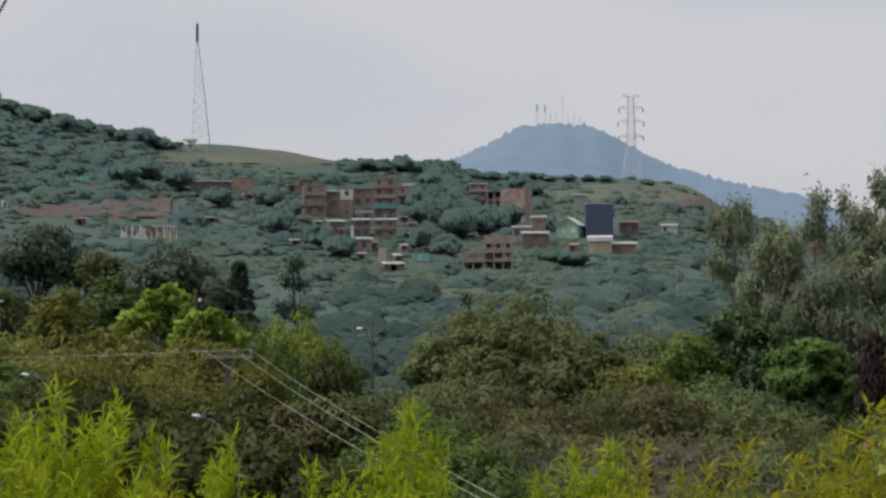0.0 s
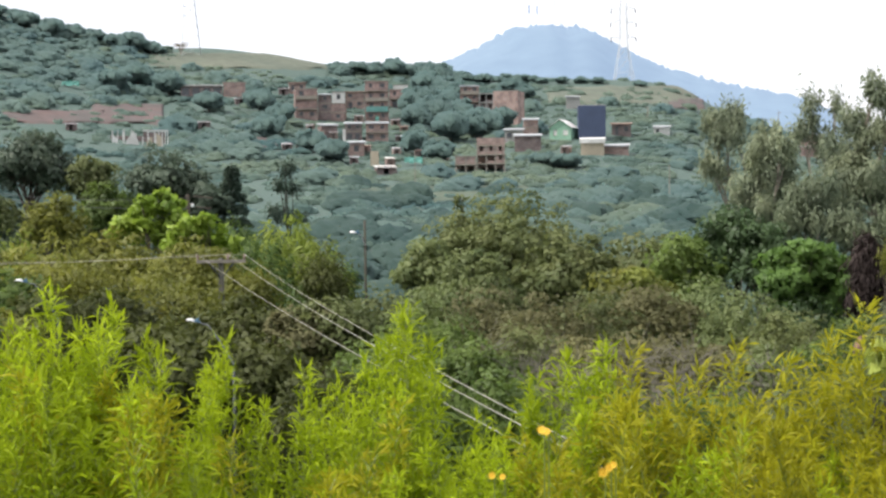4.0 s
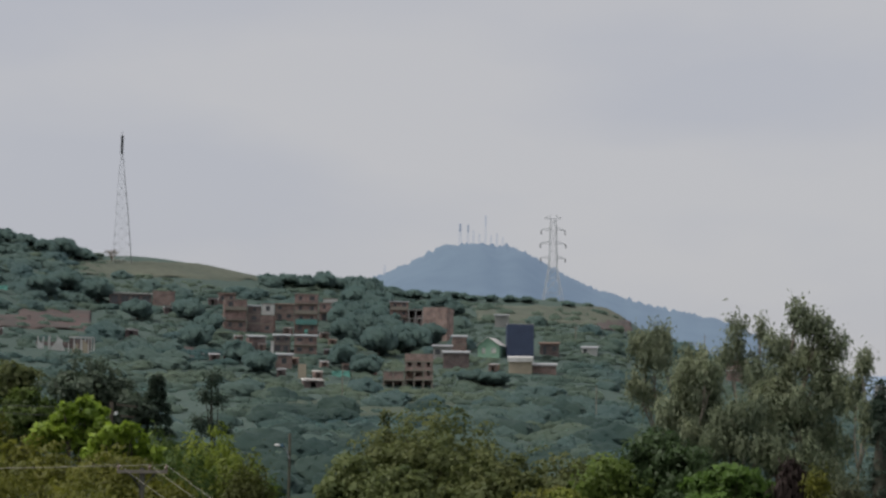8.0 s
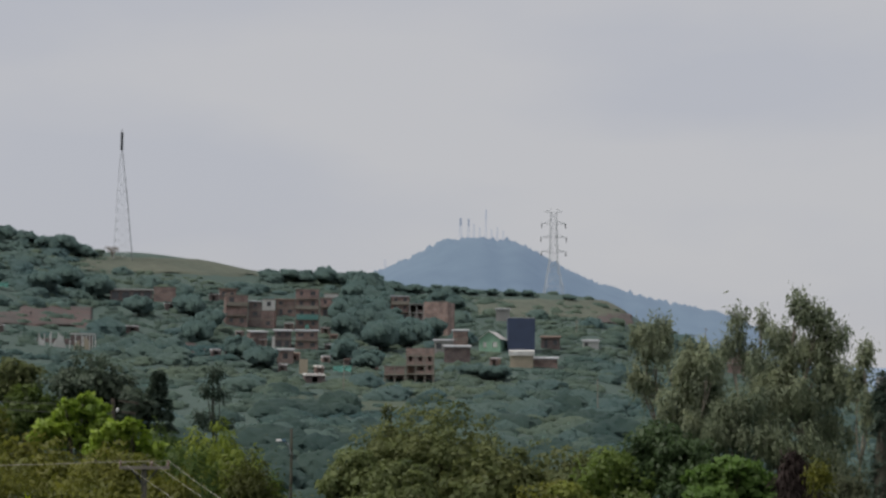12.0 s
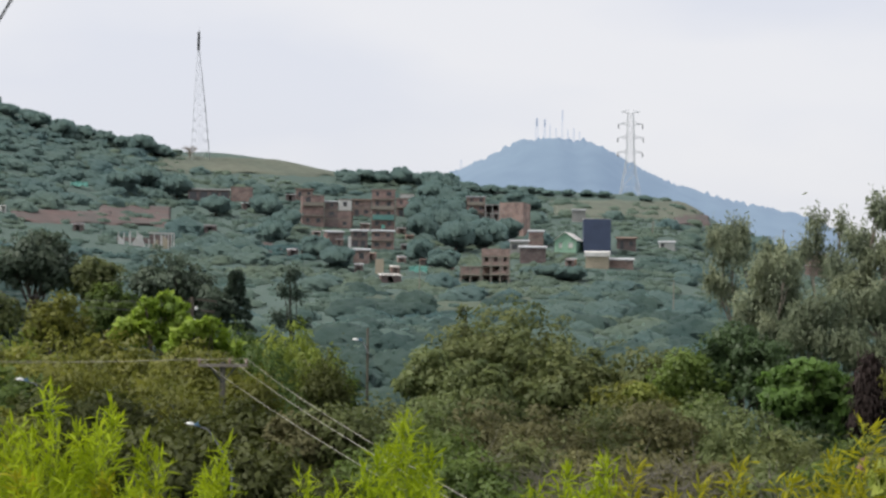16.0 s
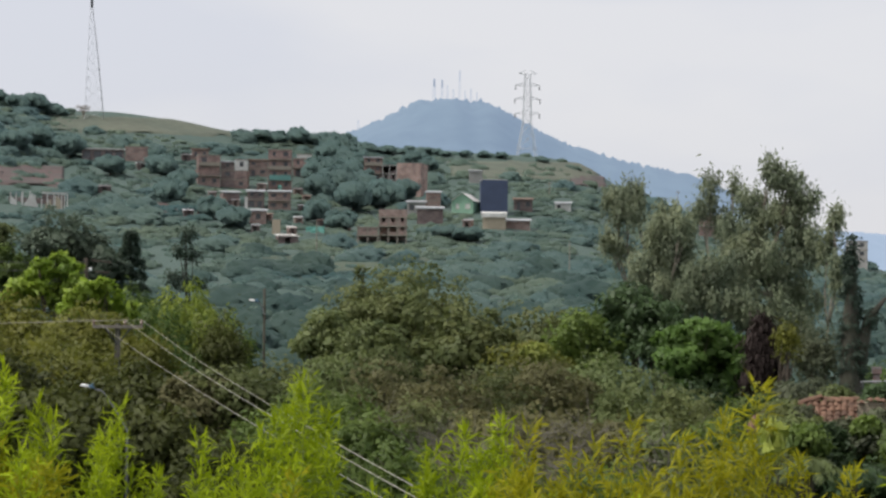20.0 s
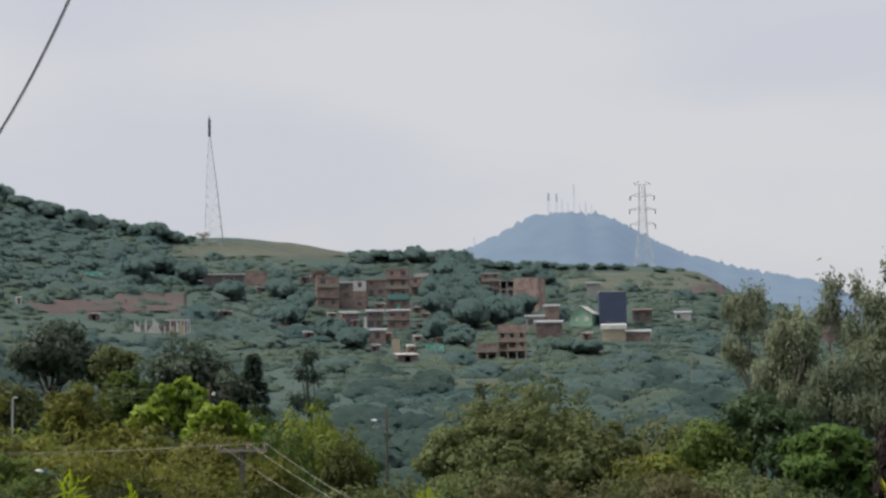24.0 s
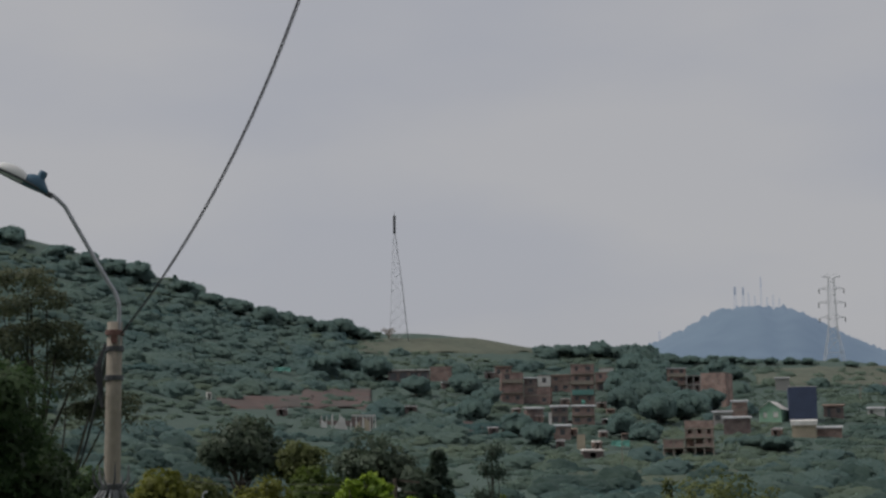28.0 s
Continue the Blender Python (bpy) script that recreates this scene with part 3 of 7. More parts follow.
tree(3.7, 80, -2.1, 2.6, "yellow-green shrub in the thicket", L_YELLOW, count=5500, size=0.22, lobes=6, low=0.1)

# yellowish trees, the fresh green one and the feathery clump round the power pole
def open_crown(az, r, clumps, label, count, leaf=L_FRESH, trunk=0.16):
    """A young tree with separate clumps of fresh leaves. clumps: turn, elevation, half width in metres."""
    z0 = ground_z(az, r)
    random.seed(int(r))
    spec = []
    for a, e, w in clumps:
        c = (r * math.sin(radians(a - az)), random.uniform(-0.8, 0.8), height_at(r, e) - z0)
        spec.append((c, (w, w * 0.9, w * 0.6)))
        for _ in range(2):
            q = random.uniform(0, math.tau)
            spec.append(((c[0] + w * 0.8 * math.cos(q), c[1] + w * 0.8 * math.sin(q), c[2] + random.uniform(-0.2, 0.4) * w), (w * 0.45, w * 0.45, w * 0.3)))
    top = max(e for _, e, _ in clumps)
    tree(az, r, top + 0.3, 2.0, label, leaf, count=count, size=0.30, ratio=0.5, lobes=4, clump=0.17, shell=0.2, given=spec, trunk=trunk)


open_crown(-12.0, 92, [(-12.35, 0.45, 0.5), (-11.95, 0.6, 0.45), (-11.6, 0.35, 0.5), (-12.75, 0.05, 0.55), (-12.1, 0.1, 0.5), (-11.3, -0.05, 0.5), (-13.2, -0.3, 0.55), (-12.5, -0.3, 0.5),
                       (-11.75, -0.3, 0.5), (-13.6, -0.65, 0.5), (-12.9, -0.75, 0.5), (-12.2, -0.7, 0.55)], "fresh lime-green tree with an open tiered crown", 2600)
open_crown(-10.6, 89, [(-10.9, -0.3, 0.4), (-10.3, -0.2, 0.42), (-11.3, -0.6, 0.5), (-10.6, -0.6, 0.5), (-9.9, -0.55, 0.42), (-11.5, -1.0, 0.5), (-10.9, -1.05, 0.5), (-10.2, -1.0, 0.5), (-9.6, -1.0, 0.45),
                       (-10.5, -1.4, 0.5)], "fresh lime-green young tree with tiered clumps", 2200)


def feather_clump(az, r, top_el, half, label, leaf, plumes=30, per=230, size=0.40, bow=1.0):
    """A clump of giant bamboo: arching stems that end in drooping plumes of narrow leaves."""
    z0 = ground_z(az, r)
    h = height_at(r, top_el) - z0
    ob = empty("bamboo_clump", spot(az, r, z0), -az)
    g = np.random.default_rng(int(abs(az) * 100 + r))
    co, nn = [], []
    for i in range(plumes):
        a = i * 2.39996
        lean = half * (0.12 + 0.88 * math.sqrt((i + 0.5) / plumes)) * g.uniform(0.85, 1.1)
        tall = h * (1.0 - 0.45 * (lean / half) ** 2 * g.uniform(0.6, 1.2)) * g.uniform(0.9, 1.0)
        d = np.array([math.cos(a), math.sin(a), 0.0])
        t = np.linspace(0, 1, 12)[:, None]
        spine = d * (0.35 + lean * t ** 1.8 * bow) + np.array([0, 0, 1.0]) * tall * (1.12 * t - 0.12 * t ** 4)
        bm = bmesh.new()
        tube(bm, [Vector(p) for p in spine], [0.05 * (1 - 0.85 * k / 11) for k in range(12)], 5)
        part("stem", bm, CULM, ob)
        q = g.uniform(0.30, 1.0, per) ** 0.8
        at = np.stack([np.interp(q, t[:, 0], spine[:, k]) for k in range(3)], 1)
        wide = 0.25 + 0.85 * np.sin(np.pi * np.clip((q - 0.25) / 0.8, 0, 1))[:, None]
        off = g.normal(size=(per, 3)) * np.array([0.42, 0.42, 0.34]) * wide
        al = d * 0.55 + unit(off) * 0.55 + g.normal(size=(per, 3)) * 0.25 + np.array([0, 0, 0.15]) - np.array([0, 0, 0.7]) * (q[:, None] > 0.8)
        soft = unit(unit(off) * 0.55 + d * 0.5 + np.array([0, 0, 0.65]) + g.normal(size=(per, 3)) * 0.15)
        c = leaves(at + off, soft + g.normal(size=(per, 3)) * 0.4, size, 0.26, al)
        geo = np.cross(c[:, 2] - c[:, 0], c[:, 3] - c[:, 1])
        turned = (geo * soft).sum(1) < 0
        c[turned] = c[turned][:, ::-1]
        co.append(c)
        nn.append(soft)
    part_mesh("foliage", quads_mesh("foliage", np.concatenate(co), leaf, normals=np.concatenate(nn)), ob)
    tagged(ob, label, "bamboo clump", "bamboo clumps")


feather_clump(-9.6, 97, 0.25, 2.4, "deep green clump of giant bamboo with shade put into its leaves", L_FEATHER, 40, 330)
feather_clump(-8.9, 93, -0.2, 2.2, "deep green clump of giant bamboo with shade put into its leaves", L_FEATHER, 36, 320)
feather_clump(-7.9, 97, 0.3, 2.6, "yellow-green clump of giant bamboo, drooping plumes coloured as sunlit", L_FEATHER_LIT, 44, 340)
feather_clump(-6.9, 95, -0.35, 2.3, "yellow-green clump of giant bamboo, drooping plumes coloured as sunlit", L_FEATHER_LIT, 40, 320)
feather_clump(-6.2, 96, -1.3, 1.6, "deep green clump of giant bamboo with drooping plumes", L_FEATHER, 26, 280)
feather_clump(-9.2, 86, -1.0, 2.0, "deep green clump of giant bamboo with shade put into its leaves", L_FEATHER, 30, 280)
feather_clump(-7.4, 88, -1.7, 2.0, "deep green clump of giant bamboo with shade put into its leaves", L_FEATHER, 30, 280)
feather_clump(-15.0, 92, 0.15, 2.4, "yellow-green clump of giant bamboo with drooping plumes", L_YELLOW, 28, 230)
feather_clump(-17.2, 90, -0.05, 2.4, "yellow-green clump of giant bamboo with drooping plumes", L_FEATHER_LIT, 28, 230)
feather_clump(-19.0, 88, -0.1, 2.6, "yellow-green clump of giant bamboo with drooping plumes", L_FEATHER_LIT, 28, 230)
tree(-6.5, 86, -2.0, 1.2, "feathery shrub behind the wires, leaf darkened for shade", L_HOLLOW, count=3500, size=0.3, ratio=0.3, lobes=5, low=0.1, droop=0.5)
for a, r, e, w in ((-13.4, 84, -0.75, 2.8), (-15.9, 80, -1.2, 2.7), (-18.6, 82, -0.7, 2.8), (-11.2, 78, -1.15, 2.6),
                   (-10.4, 80, -1.3, 1.7)):
    tree(a, r, e, w, "yellow-green tree with small leaves and a ragged crown", L_YELLOW, count=6500, size=0.24, lobes=7, low=0.15, clump=0.4)
for a, r, e, w in ((-17.3, 66, -1.9, 2.4), (-19.8, 70, -1.2, 2.6), (-18.4, 58, -2.9, 2.2)):
    tree(a, r, e, w, "mid-green tree in the shaded thicket", L_MID, count=6500, size=0.24, lobes=6, low=0.1, clump=0.4)
for a, r, e, w in ((-14.6, 71, -1.65, 2.6), (-12.6, 72, -1.75, 2.8), (-11.2, 66, -2.5, 2.3), (-9.2, 73, -2.1, 1.6)):
    tree(a, r, e, w, "olive-yellow tree with fine drooping leaves and a ragged crown", L_YELLOW, count=7500, size=0.26, ratio=0.36, lobes=8, low=0.08, clump=0.3, droop=0.25)
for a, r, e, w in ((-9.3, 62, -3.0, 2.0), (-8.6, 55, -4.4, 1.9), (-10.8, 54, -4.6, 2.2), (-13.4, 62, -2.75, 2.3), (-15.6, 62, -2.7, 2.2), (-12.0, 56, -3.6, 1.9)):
    tree(a, r, e, w, "olive tree under the wires, leaf darkened for the hollow's shade", L_HOLLOW, count=4500, size=0.24, lobes=6, low=0.1, clump=0.4)
tree(-7.35, 60, -3.3, 1.5, "thin tree with reddish-brown dying leaves", L_BROWN, count=2600, size=0.22, lobes=5, low=0.2, clump=0.35)
tree(-6.3, 60, -3.0, 1.5, "olive tree with pale leaves under the wires", L_OLIVE, count=3600, size=0.22, lobes=6, low=0.2)
tree(-4.6, 66, -3.0, 1.6, "olive tree with pale leaves under the wires", L_OLIVE, count=3800, size=0.22, lobes=6, low=0.15)

# the scrubby thicket in the hollow
random.seed(4)
for a, r, e, w, mat, lab in (
        (-3.2, 50, -3.7, 1.7, L_MID, "green bush in the thicket"), (-1.7, 47, -4.5, 1.6, L_MID, "green bush in the thicket"),
        (-4.7, 47, -4.7, 1.5, L_MID, "green bush in the thicket"), (-1.2, 62, -2.75, 2.3, L_BROWN, "brown scrub with bare twigs"),
        (1.0, 58, -3.0, 2.2, L_BROWN, "brown scrub with bare twigs"), (2.7, 60, -2.85, 2.4, L_OLIVE, "olive scrub with bare twigs"),
        (4.4, 62, -2.6, 2.3, L_BROWN, "brown scrub with bare twigs"), (6.0, 64, -2.3, 2.3, L_GREY, "grey-green scrub with twigs"),
        (7.6, 60, -2.9, 2.2, L_GREY, "grey-green scrub with twigs"), (9.0, 54, -3.6, 1.9, L_OLIVE, "olive scrub with twigs"),
        (0.3, 50, -4.2, 2.0, L_OLIVE, "olive scrub with twigs"), (2.4, 48, -4.5, 2.0, L_BROWN, "brown scrub with bare twigs"),
        (4.5, 50, -4.2, 2.0, L_BROWN, "brown scrub with bare twigs"), (6.4, 48, -4.5, 2.0, L_BROWN, "brown scrub with bare twigs"),
        (8.2, 46, -5.0, 1.7, L_GREY, "grey-green scrub with twigs"), (-2.8, 62, -2.6, 1.9, L_GREY, "grey-green scrub with pale leaves"),
        (10.3, 48, -4.6, 1.5, L_MID, "green bush beside the tiled house"), (11.2, 57, -3.7, 1.5, L_MID, "green bush beside the tiled house"), (-0.2, 42, -5.6, 1.7, L_MID, "dark green bush behind the bamboo"),
        (3.3, 40, -6.0, 1.7, L_OLIVE, "olive bush behind the bamboo"), (6.5, 40, -6.2, 1.7, L_MID, "green bush behind the bamboo"),
        (-3.0, 40, -6.2, 1.6, L_MID, "dark green bush behind the bamboo"), (-6.5, 44, -5.5, 1.7, L_HOLLOW, "bush in the hollow, leaf darkened for shade"),
        (9.4, 40, -6.0, 1.5, L_OLIVE, "olive bush behind the bamboo")):
    tree(a, r, e, w, lab, mat, count=5600, size=0.145, lobes=6, low=0.08, clump=0.32, name="bush", category="bush", per=7)


def twigs(az, r, top_el, spread, count, label, material=TWIG):
    """Bare branching twigs that stand out of the scrub."""
    random.seed(int(r * 10 + az * 100))
    z0 = ground_z(az, r)
    h = height_at(r, top_el) - z0
    bm = bmesh.new()
    for _ in range(count):
        x = random.uniform(-spread, spread)
        y = random.uniform(-spread, spread) * 0.6
        top = Vector((x + random.uniform(-2.0, 2.0), y, h * random.uniform(0.72, 1.0)))
        pts = limb_points((x * 0.5, y * 0.5, h * 0.1), top, 0.9, 6)
        tube(bm, pts, [0.034, 0.030, 0.026, 0.021, 0.016, 0.011, 0.005], 5)
        for _ in range(11):
            s = pts[random.choice((3, 4, 4, 5, 5))]
            e = s + Vector((random.uniform(-1.3, 1.3), random.uniform(-0.6, 0.6), random.uniform(-0.15, 0.75)))
            side = limb_points(s, e, 0.2, 3)
            tube(bm, side, [0.016, 0.012, 0.009, 0.004], 4)
            for _ in range(2):
                f = side[2] + Vector((random.uniform(-0.5, 0.5), random.uniform(-0.3, 0.3), random.uniform(-0.1, 0.4)))
                tube(bm, limb_points(side[1], f, 0.08, 2), [0.008, 0.006, 0.003], 4)
    ob = part("bare_shrub", bm, material)
    ob.matrix_world = Matrix.Translation(spot(az, r, z0))
    tagged(ob, label, "shrub")


for a, r, e in ((2.1, 46, -3.0), (3.3, 44, -3.7), (4.9, 46, -2.9), (6.6, 47, -2.8), (0.9, 46, -3.3), (5.9, 42, -4.0), (-0.4, 48, -2.9), (7.9, 45, -3.5), (2.9, 45, -3.1), (4.1, 42, -3.6), (7.2, 43, -3.9)):
    twigs(a, r, e - 0.3, 1.5, 6, "leafless greyish twigs tangled in the scrub")

open_crown(9.75, 75, [(9.6, -1.55, 1.0), (8.9, -1.8, 0.8), (10.4, -1.85, 0.85), (9.7, -2.2, 1.1), (8.7, -2.5, 0.85), (10.8, -2.45, 0.8), (9.4, -2.9, 1.0), (10.4, -3.05, 0.9), (9.8, -2.6, 0.9), (8.9, -3.4, 0.8), (9.5, -3.2, 1.1), (10.5, -3.5, 0.9), (9.3, -3.9, 1.0),
                      (9.9, -3.6, 0.9)], "fresh green dense tree in layered clumps", 9500, L_GLOSSY, 0.12)
# Added dark foliage fills in the shade below and inside the fresh crown.
tree(9.5, 74, -3.1, 1.7, "leafy bush under the fresh green tree, dark to stand for its shade", L_DARK, count=5000, size=0.22, lobes=6, low=0.02, clump=0.35, name="bush", category="bush")
tree(9.9, 80, -1.75, 2.2, "dark tree added as shade behind the fresh green one", L_DARK, count=4500, size=0.24, lobes=6, low=0.02, clump=0.4)

# eucalyptus group and the trees in front of it
E_LAB = "tall grey-green eucalyptus with drooping foliage"


def eucalyptus(az, r, lobes, count, trunk=0.28, lean=0.0, label=E_LAB, leaf=L_EUC):
    """lobes: turn, elevation of the lobe's middle, half width and half height in metres."""
    z0 = ground_z(az, r)
    random.seed(int(abs(az) * 91))
    spec, top = [], 0
    for a, e, w, hh in lobes:
        x = r * math.sin(radians(a - az))
        z = height_at(r, e) - z0
        y = random.uniform(-1.0, 1.0)
        spec.append(((x, y, z), (w * 0.5, w * 0.5, hh * 0.5)))
        for _ in range(8):
            q, u = random.uniform(0, math.tau), random.uniform(-0.9, 0.95)
            k, s = random.uniform(0.2, 0.36), math.sqrt(1 - min(1, u * u))
            spec.append(((x + w * s * math.cos(q) * 0.85, y + w * s * math.sin(q) * 0.8, z + hh * u * 0.85), (w * k, w * k, hh * k * 1.15)))
        top = max(top, z + hh)
    ob = empty("eucalyptus_tree", spot(az, r, z0), -az)
    bm = bmesh.new()
    random.seed(int(abs(az) * 77))
    woody(bm, trunk, top, spec[::9], lean, 0.9, 0.3)
    part("trunk", bm, PALE_BARK, ob, smooth=True)
    part_mesh("crown", crown_mesh(leaf, spec, int(count * 1.1), 0.36, 0.32, 0.26, 10, 0.3, 0.95, 0.1, 0.0, (0.75, 0.75, 1.7)), ob)
    tagged(ob, label, "tree", "eucalyptus trees")


eucalyptus(7.4, 118, [(6.75, 3.0, 1.1, 0.9), (7.3, 3.15, 1.0, 0.8), (7.05, 2.5, 1.1, 0.7), (6.5, 1.55, 0.8, 0.45), (7.0, 1.1, 0.8, 0.5)], 3600, 0.22)
eucalyptus(8.4, 112, [(8.35, 2.35, 1.1, 0.9), (8.9, 2.0, 0.9, 0.9), (7.9, 1.7, 1.1, 0.9), (8.6, 1.1, 1.3, 1.1), (7.6, 0.6, 1.2, 0.9), (8.9, 0.2, 1.2, 1.1), (8.0, -0.2, 1.3, 1.0)], 8200, 0.3)
eucalyptus(10.1, 124, [(9.75, 3.5, 0.75, 0.8), (10.6, 3.45, 0.45, 0.8), (9.6, 2.6, 1.1, 1.0), (10.3, 2.2, 1.0, 1.0)], 2200, 0.2)
eucalyptus(11.8, 116, [(11.75, 3.85, 0.9, 0.8), (12.5, 3.6, 0.9, 0.9), (13.1, 2.9, 0.7, 0.9), (11.2, 2.7, 1.2, 1.1), (12.2, 2.5, 1.5, 1.2), (10.9, 1.8, 1.6, 1.5),
                     (12.9, 1.6, 1.5, 1.6), (11.8, 0.9, 2.0, 1.7), (10.5, 0.5, 1.6, 1.5), (12.8, -0.2, 1.4, 1.5)], 17000, 0.36)
eucalyptus(13.8, 112, [(13.9, 2.2, 0.6, 1.0), (13.7, 1.4, 0.6, 1.1), (14.0, 0.6, 0.5, 1.2)], 1900, 0.16)
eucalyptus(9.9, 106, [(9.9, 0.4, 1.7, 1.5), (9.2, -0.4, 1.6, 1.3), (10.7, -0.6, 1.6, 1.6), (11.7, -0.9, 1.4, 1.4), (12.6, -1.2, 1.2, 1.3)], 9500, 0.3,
           label="dense lower eucalyptus crown with shade in its leaf colour", leaf=L_EUC_LOW)
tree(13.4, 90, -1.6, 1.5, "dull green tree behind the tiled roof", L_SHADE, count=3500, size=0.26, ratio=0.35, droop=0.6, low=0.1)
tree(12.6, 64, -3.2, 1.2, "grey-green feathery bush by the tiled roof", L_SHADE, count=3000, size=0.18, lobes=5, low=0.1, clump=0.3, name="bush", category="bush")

# trees on the valley's far side
tree(-16.2, 170, 2.7, 4.6, "dark dense round tree on the valley side", L_VALLEY, count=8000, size=0.5, lobes=8, low=0.15, clump=0.6)
tree(-14.2, 168, 1.9, 3.2, "brownish thin tree on the valley side", L_OLIVE, count=3600, size=0.42, lobes=6, low=0.2, clump=0.6)
tree(-11.7, 152, 2.1, 4.2, "dark wide umbrella-shaped tree with bare lower limbs", L_VALLEY, count=6500, size=0.42, lobes=8, low=0.5, clump=0.5, flat=0.45)
tree(-10.5, 150, 0.9, 2.6, "dark tree in shade behind the pole", L_VALLEY, count=3500, size=0.42, lobes=6, low=0.15)
tree(-13.6, 150, 0.9, 3.2, "dull green tree on the valley side", L_MID, count=4000, size=0.42, lobes=6, low=0.15)
tree(-17.6, 150, 0.8, 3.4, "dull green tree on the valley side", L_OLIVE, count=4200, size=0.42, lobes=6, low=0.15)
tree(-18.8, 140, 0.9, 3.2, "dull green tree on the valley side", L_YELLOW, count=4200, size=0.42, lobes=6, low=0.15)
tree(-15.4, 135, 0.55, 2.8, "yellowish tree on the valley side", L_YELLOW, count=3600, size=0.36, lobes=6, low=0.15)


def conifer(az, r, top_el, half, label):
    z0 = ground_z(az, r)
    h = height_at(r, top_el) - z0
    ob = empty("conifer", spot(az, r, z0))
    bm = bmesh.new()
    tube(bm, [(0, 0, -0.3), (0, 0, h * 0.5), (0, 0, h)], [0.2, 0.12, 0.02], 7)
    part("trunk", bm, BARK, ob)
    n = 7500
    t = rng.uniform(0.3, 1, n) ** 0.6
    tier = 0.55 * np.floor(t * 16) / 16 + 0.45 * t
    a = rng.uniform(0, math.tau, n)
    rad = half * (1.02 - t) * rng.uniform(0.3, 1.0, n) ** 0.5 * (1 + 0.25 * np.sin(a * 3 + tier * 40))
    p = np.stack([rad * np.cos(a), rad * np.sin(a), h * (0.12 + 0.88 * tier) - rad * 0.25 + rng.normal(size=n) * 0.12], 1)
    out = np.stack([np.cos(a), np.sin(a), 0 * a - 0.2], 1)
    part_mesh("crown", quads_mesh("crown", leaves(p, rng.normal(size=p.shape) * 0.5 + [0, 0, 1], 0.5, 0.35, out + rng.normal(size=p.shape) * 0.3), L_PINE), ob)
    tagged(ob, label, "tree")


conifer(-9.57, 150, 1.78, 4.4, "dark narrow conical conifer")


def tufted_tree(az, r, top_el, tufts, label):
    """A thin dark tree with separate tufts of foliage. tufts: sideways metres, share of the height, radius."""
    z0 = ground_z(az, r)
    h = height_at(r, top_el) - z0
    ob = empty("tree", spot(az, r, z0), -az)
    bm = bmesh.new()
    random.seed(int(r))
    pts = limb_points((0.3, 0, -0.3), (0, 0, h * 0.97), 0.3, 6)
    tube(bm, pts, [0.2, 0.18, 0.15, 0.12, 0.09, 0.06, 0.03], 7)
    spec = []
    for x, s, rad in tufts:
        c = Vector((x, random.uniform(-0.5, 0.5), h * s))
        spec.append((tuple(c), (rad, rad, rad * 0.85)))
        k = max(1, min(5, int(s * 6) - 1))
        tube(bm, limb_points(pts[k], c, 0.2, 3), [0.08, 0.06, 0.045, 0.02], 5)
    part("trunk", bm, DARK_BARK, ob)
    part_mesh("crown", crown_mesh(L_PINE, spec, 3400, 0.36, 0.4, 0.25, 9, 0.2, 0.3, 0.4, 0.0), ob)
    tagged(ob, label, "tree")


tufted_tree(-7.78, 140, 1.93, [(0.1, 0.95, 0.7), (-0.5, 0.88, 0.55), (0.6, 0.86, 0.6), (-0.9, 0.76, 0.7), (1.0, 0.74, 0.65), (0.2, 0.74, 0.75), (-1.1, 0.66, 0.7), (0.0, 0.64, 0.8),
                               (1.7, 0.56, 0.6), (-0.6, 0.54, 0.8), (0.8, 0.60, 0.5), (1.9, 0.49, 0.6), (-0.2, 0.44, 0.8)], "dark thin tree with ragged tufts of foliage")

# at the near end: dark leafy tree and a layered tree behind the lamp post
tree(-25.6, 30, 4.7, 1.7, "dense dark leafy tree beside the concrete pole", L_DARK, count=18000, size=0.13, lobes=9, low=0.1, clump=0.25)
tree(-23.6, 33, 2.6, 1.4, "dark leafy tree beside the concrete pole", L_DARK, count=9000, size=0.14, lobes=7, low=0.1, clump=0.25)
tree(-21.7, 36, 0.9, 1.2, "dark leafy tree beside the concrete pole", L_DARK, count=4000, size=0.20, lobes=6, low=0.1, clump=0.25)


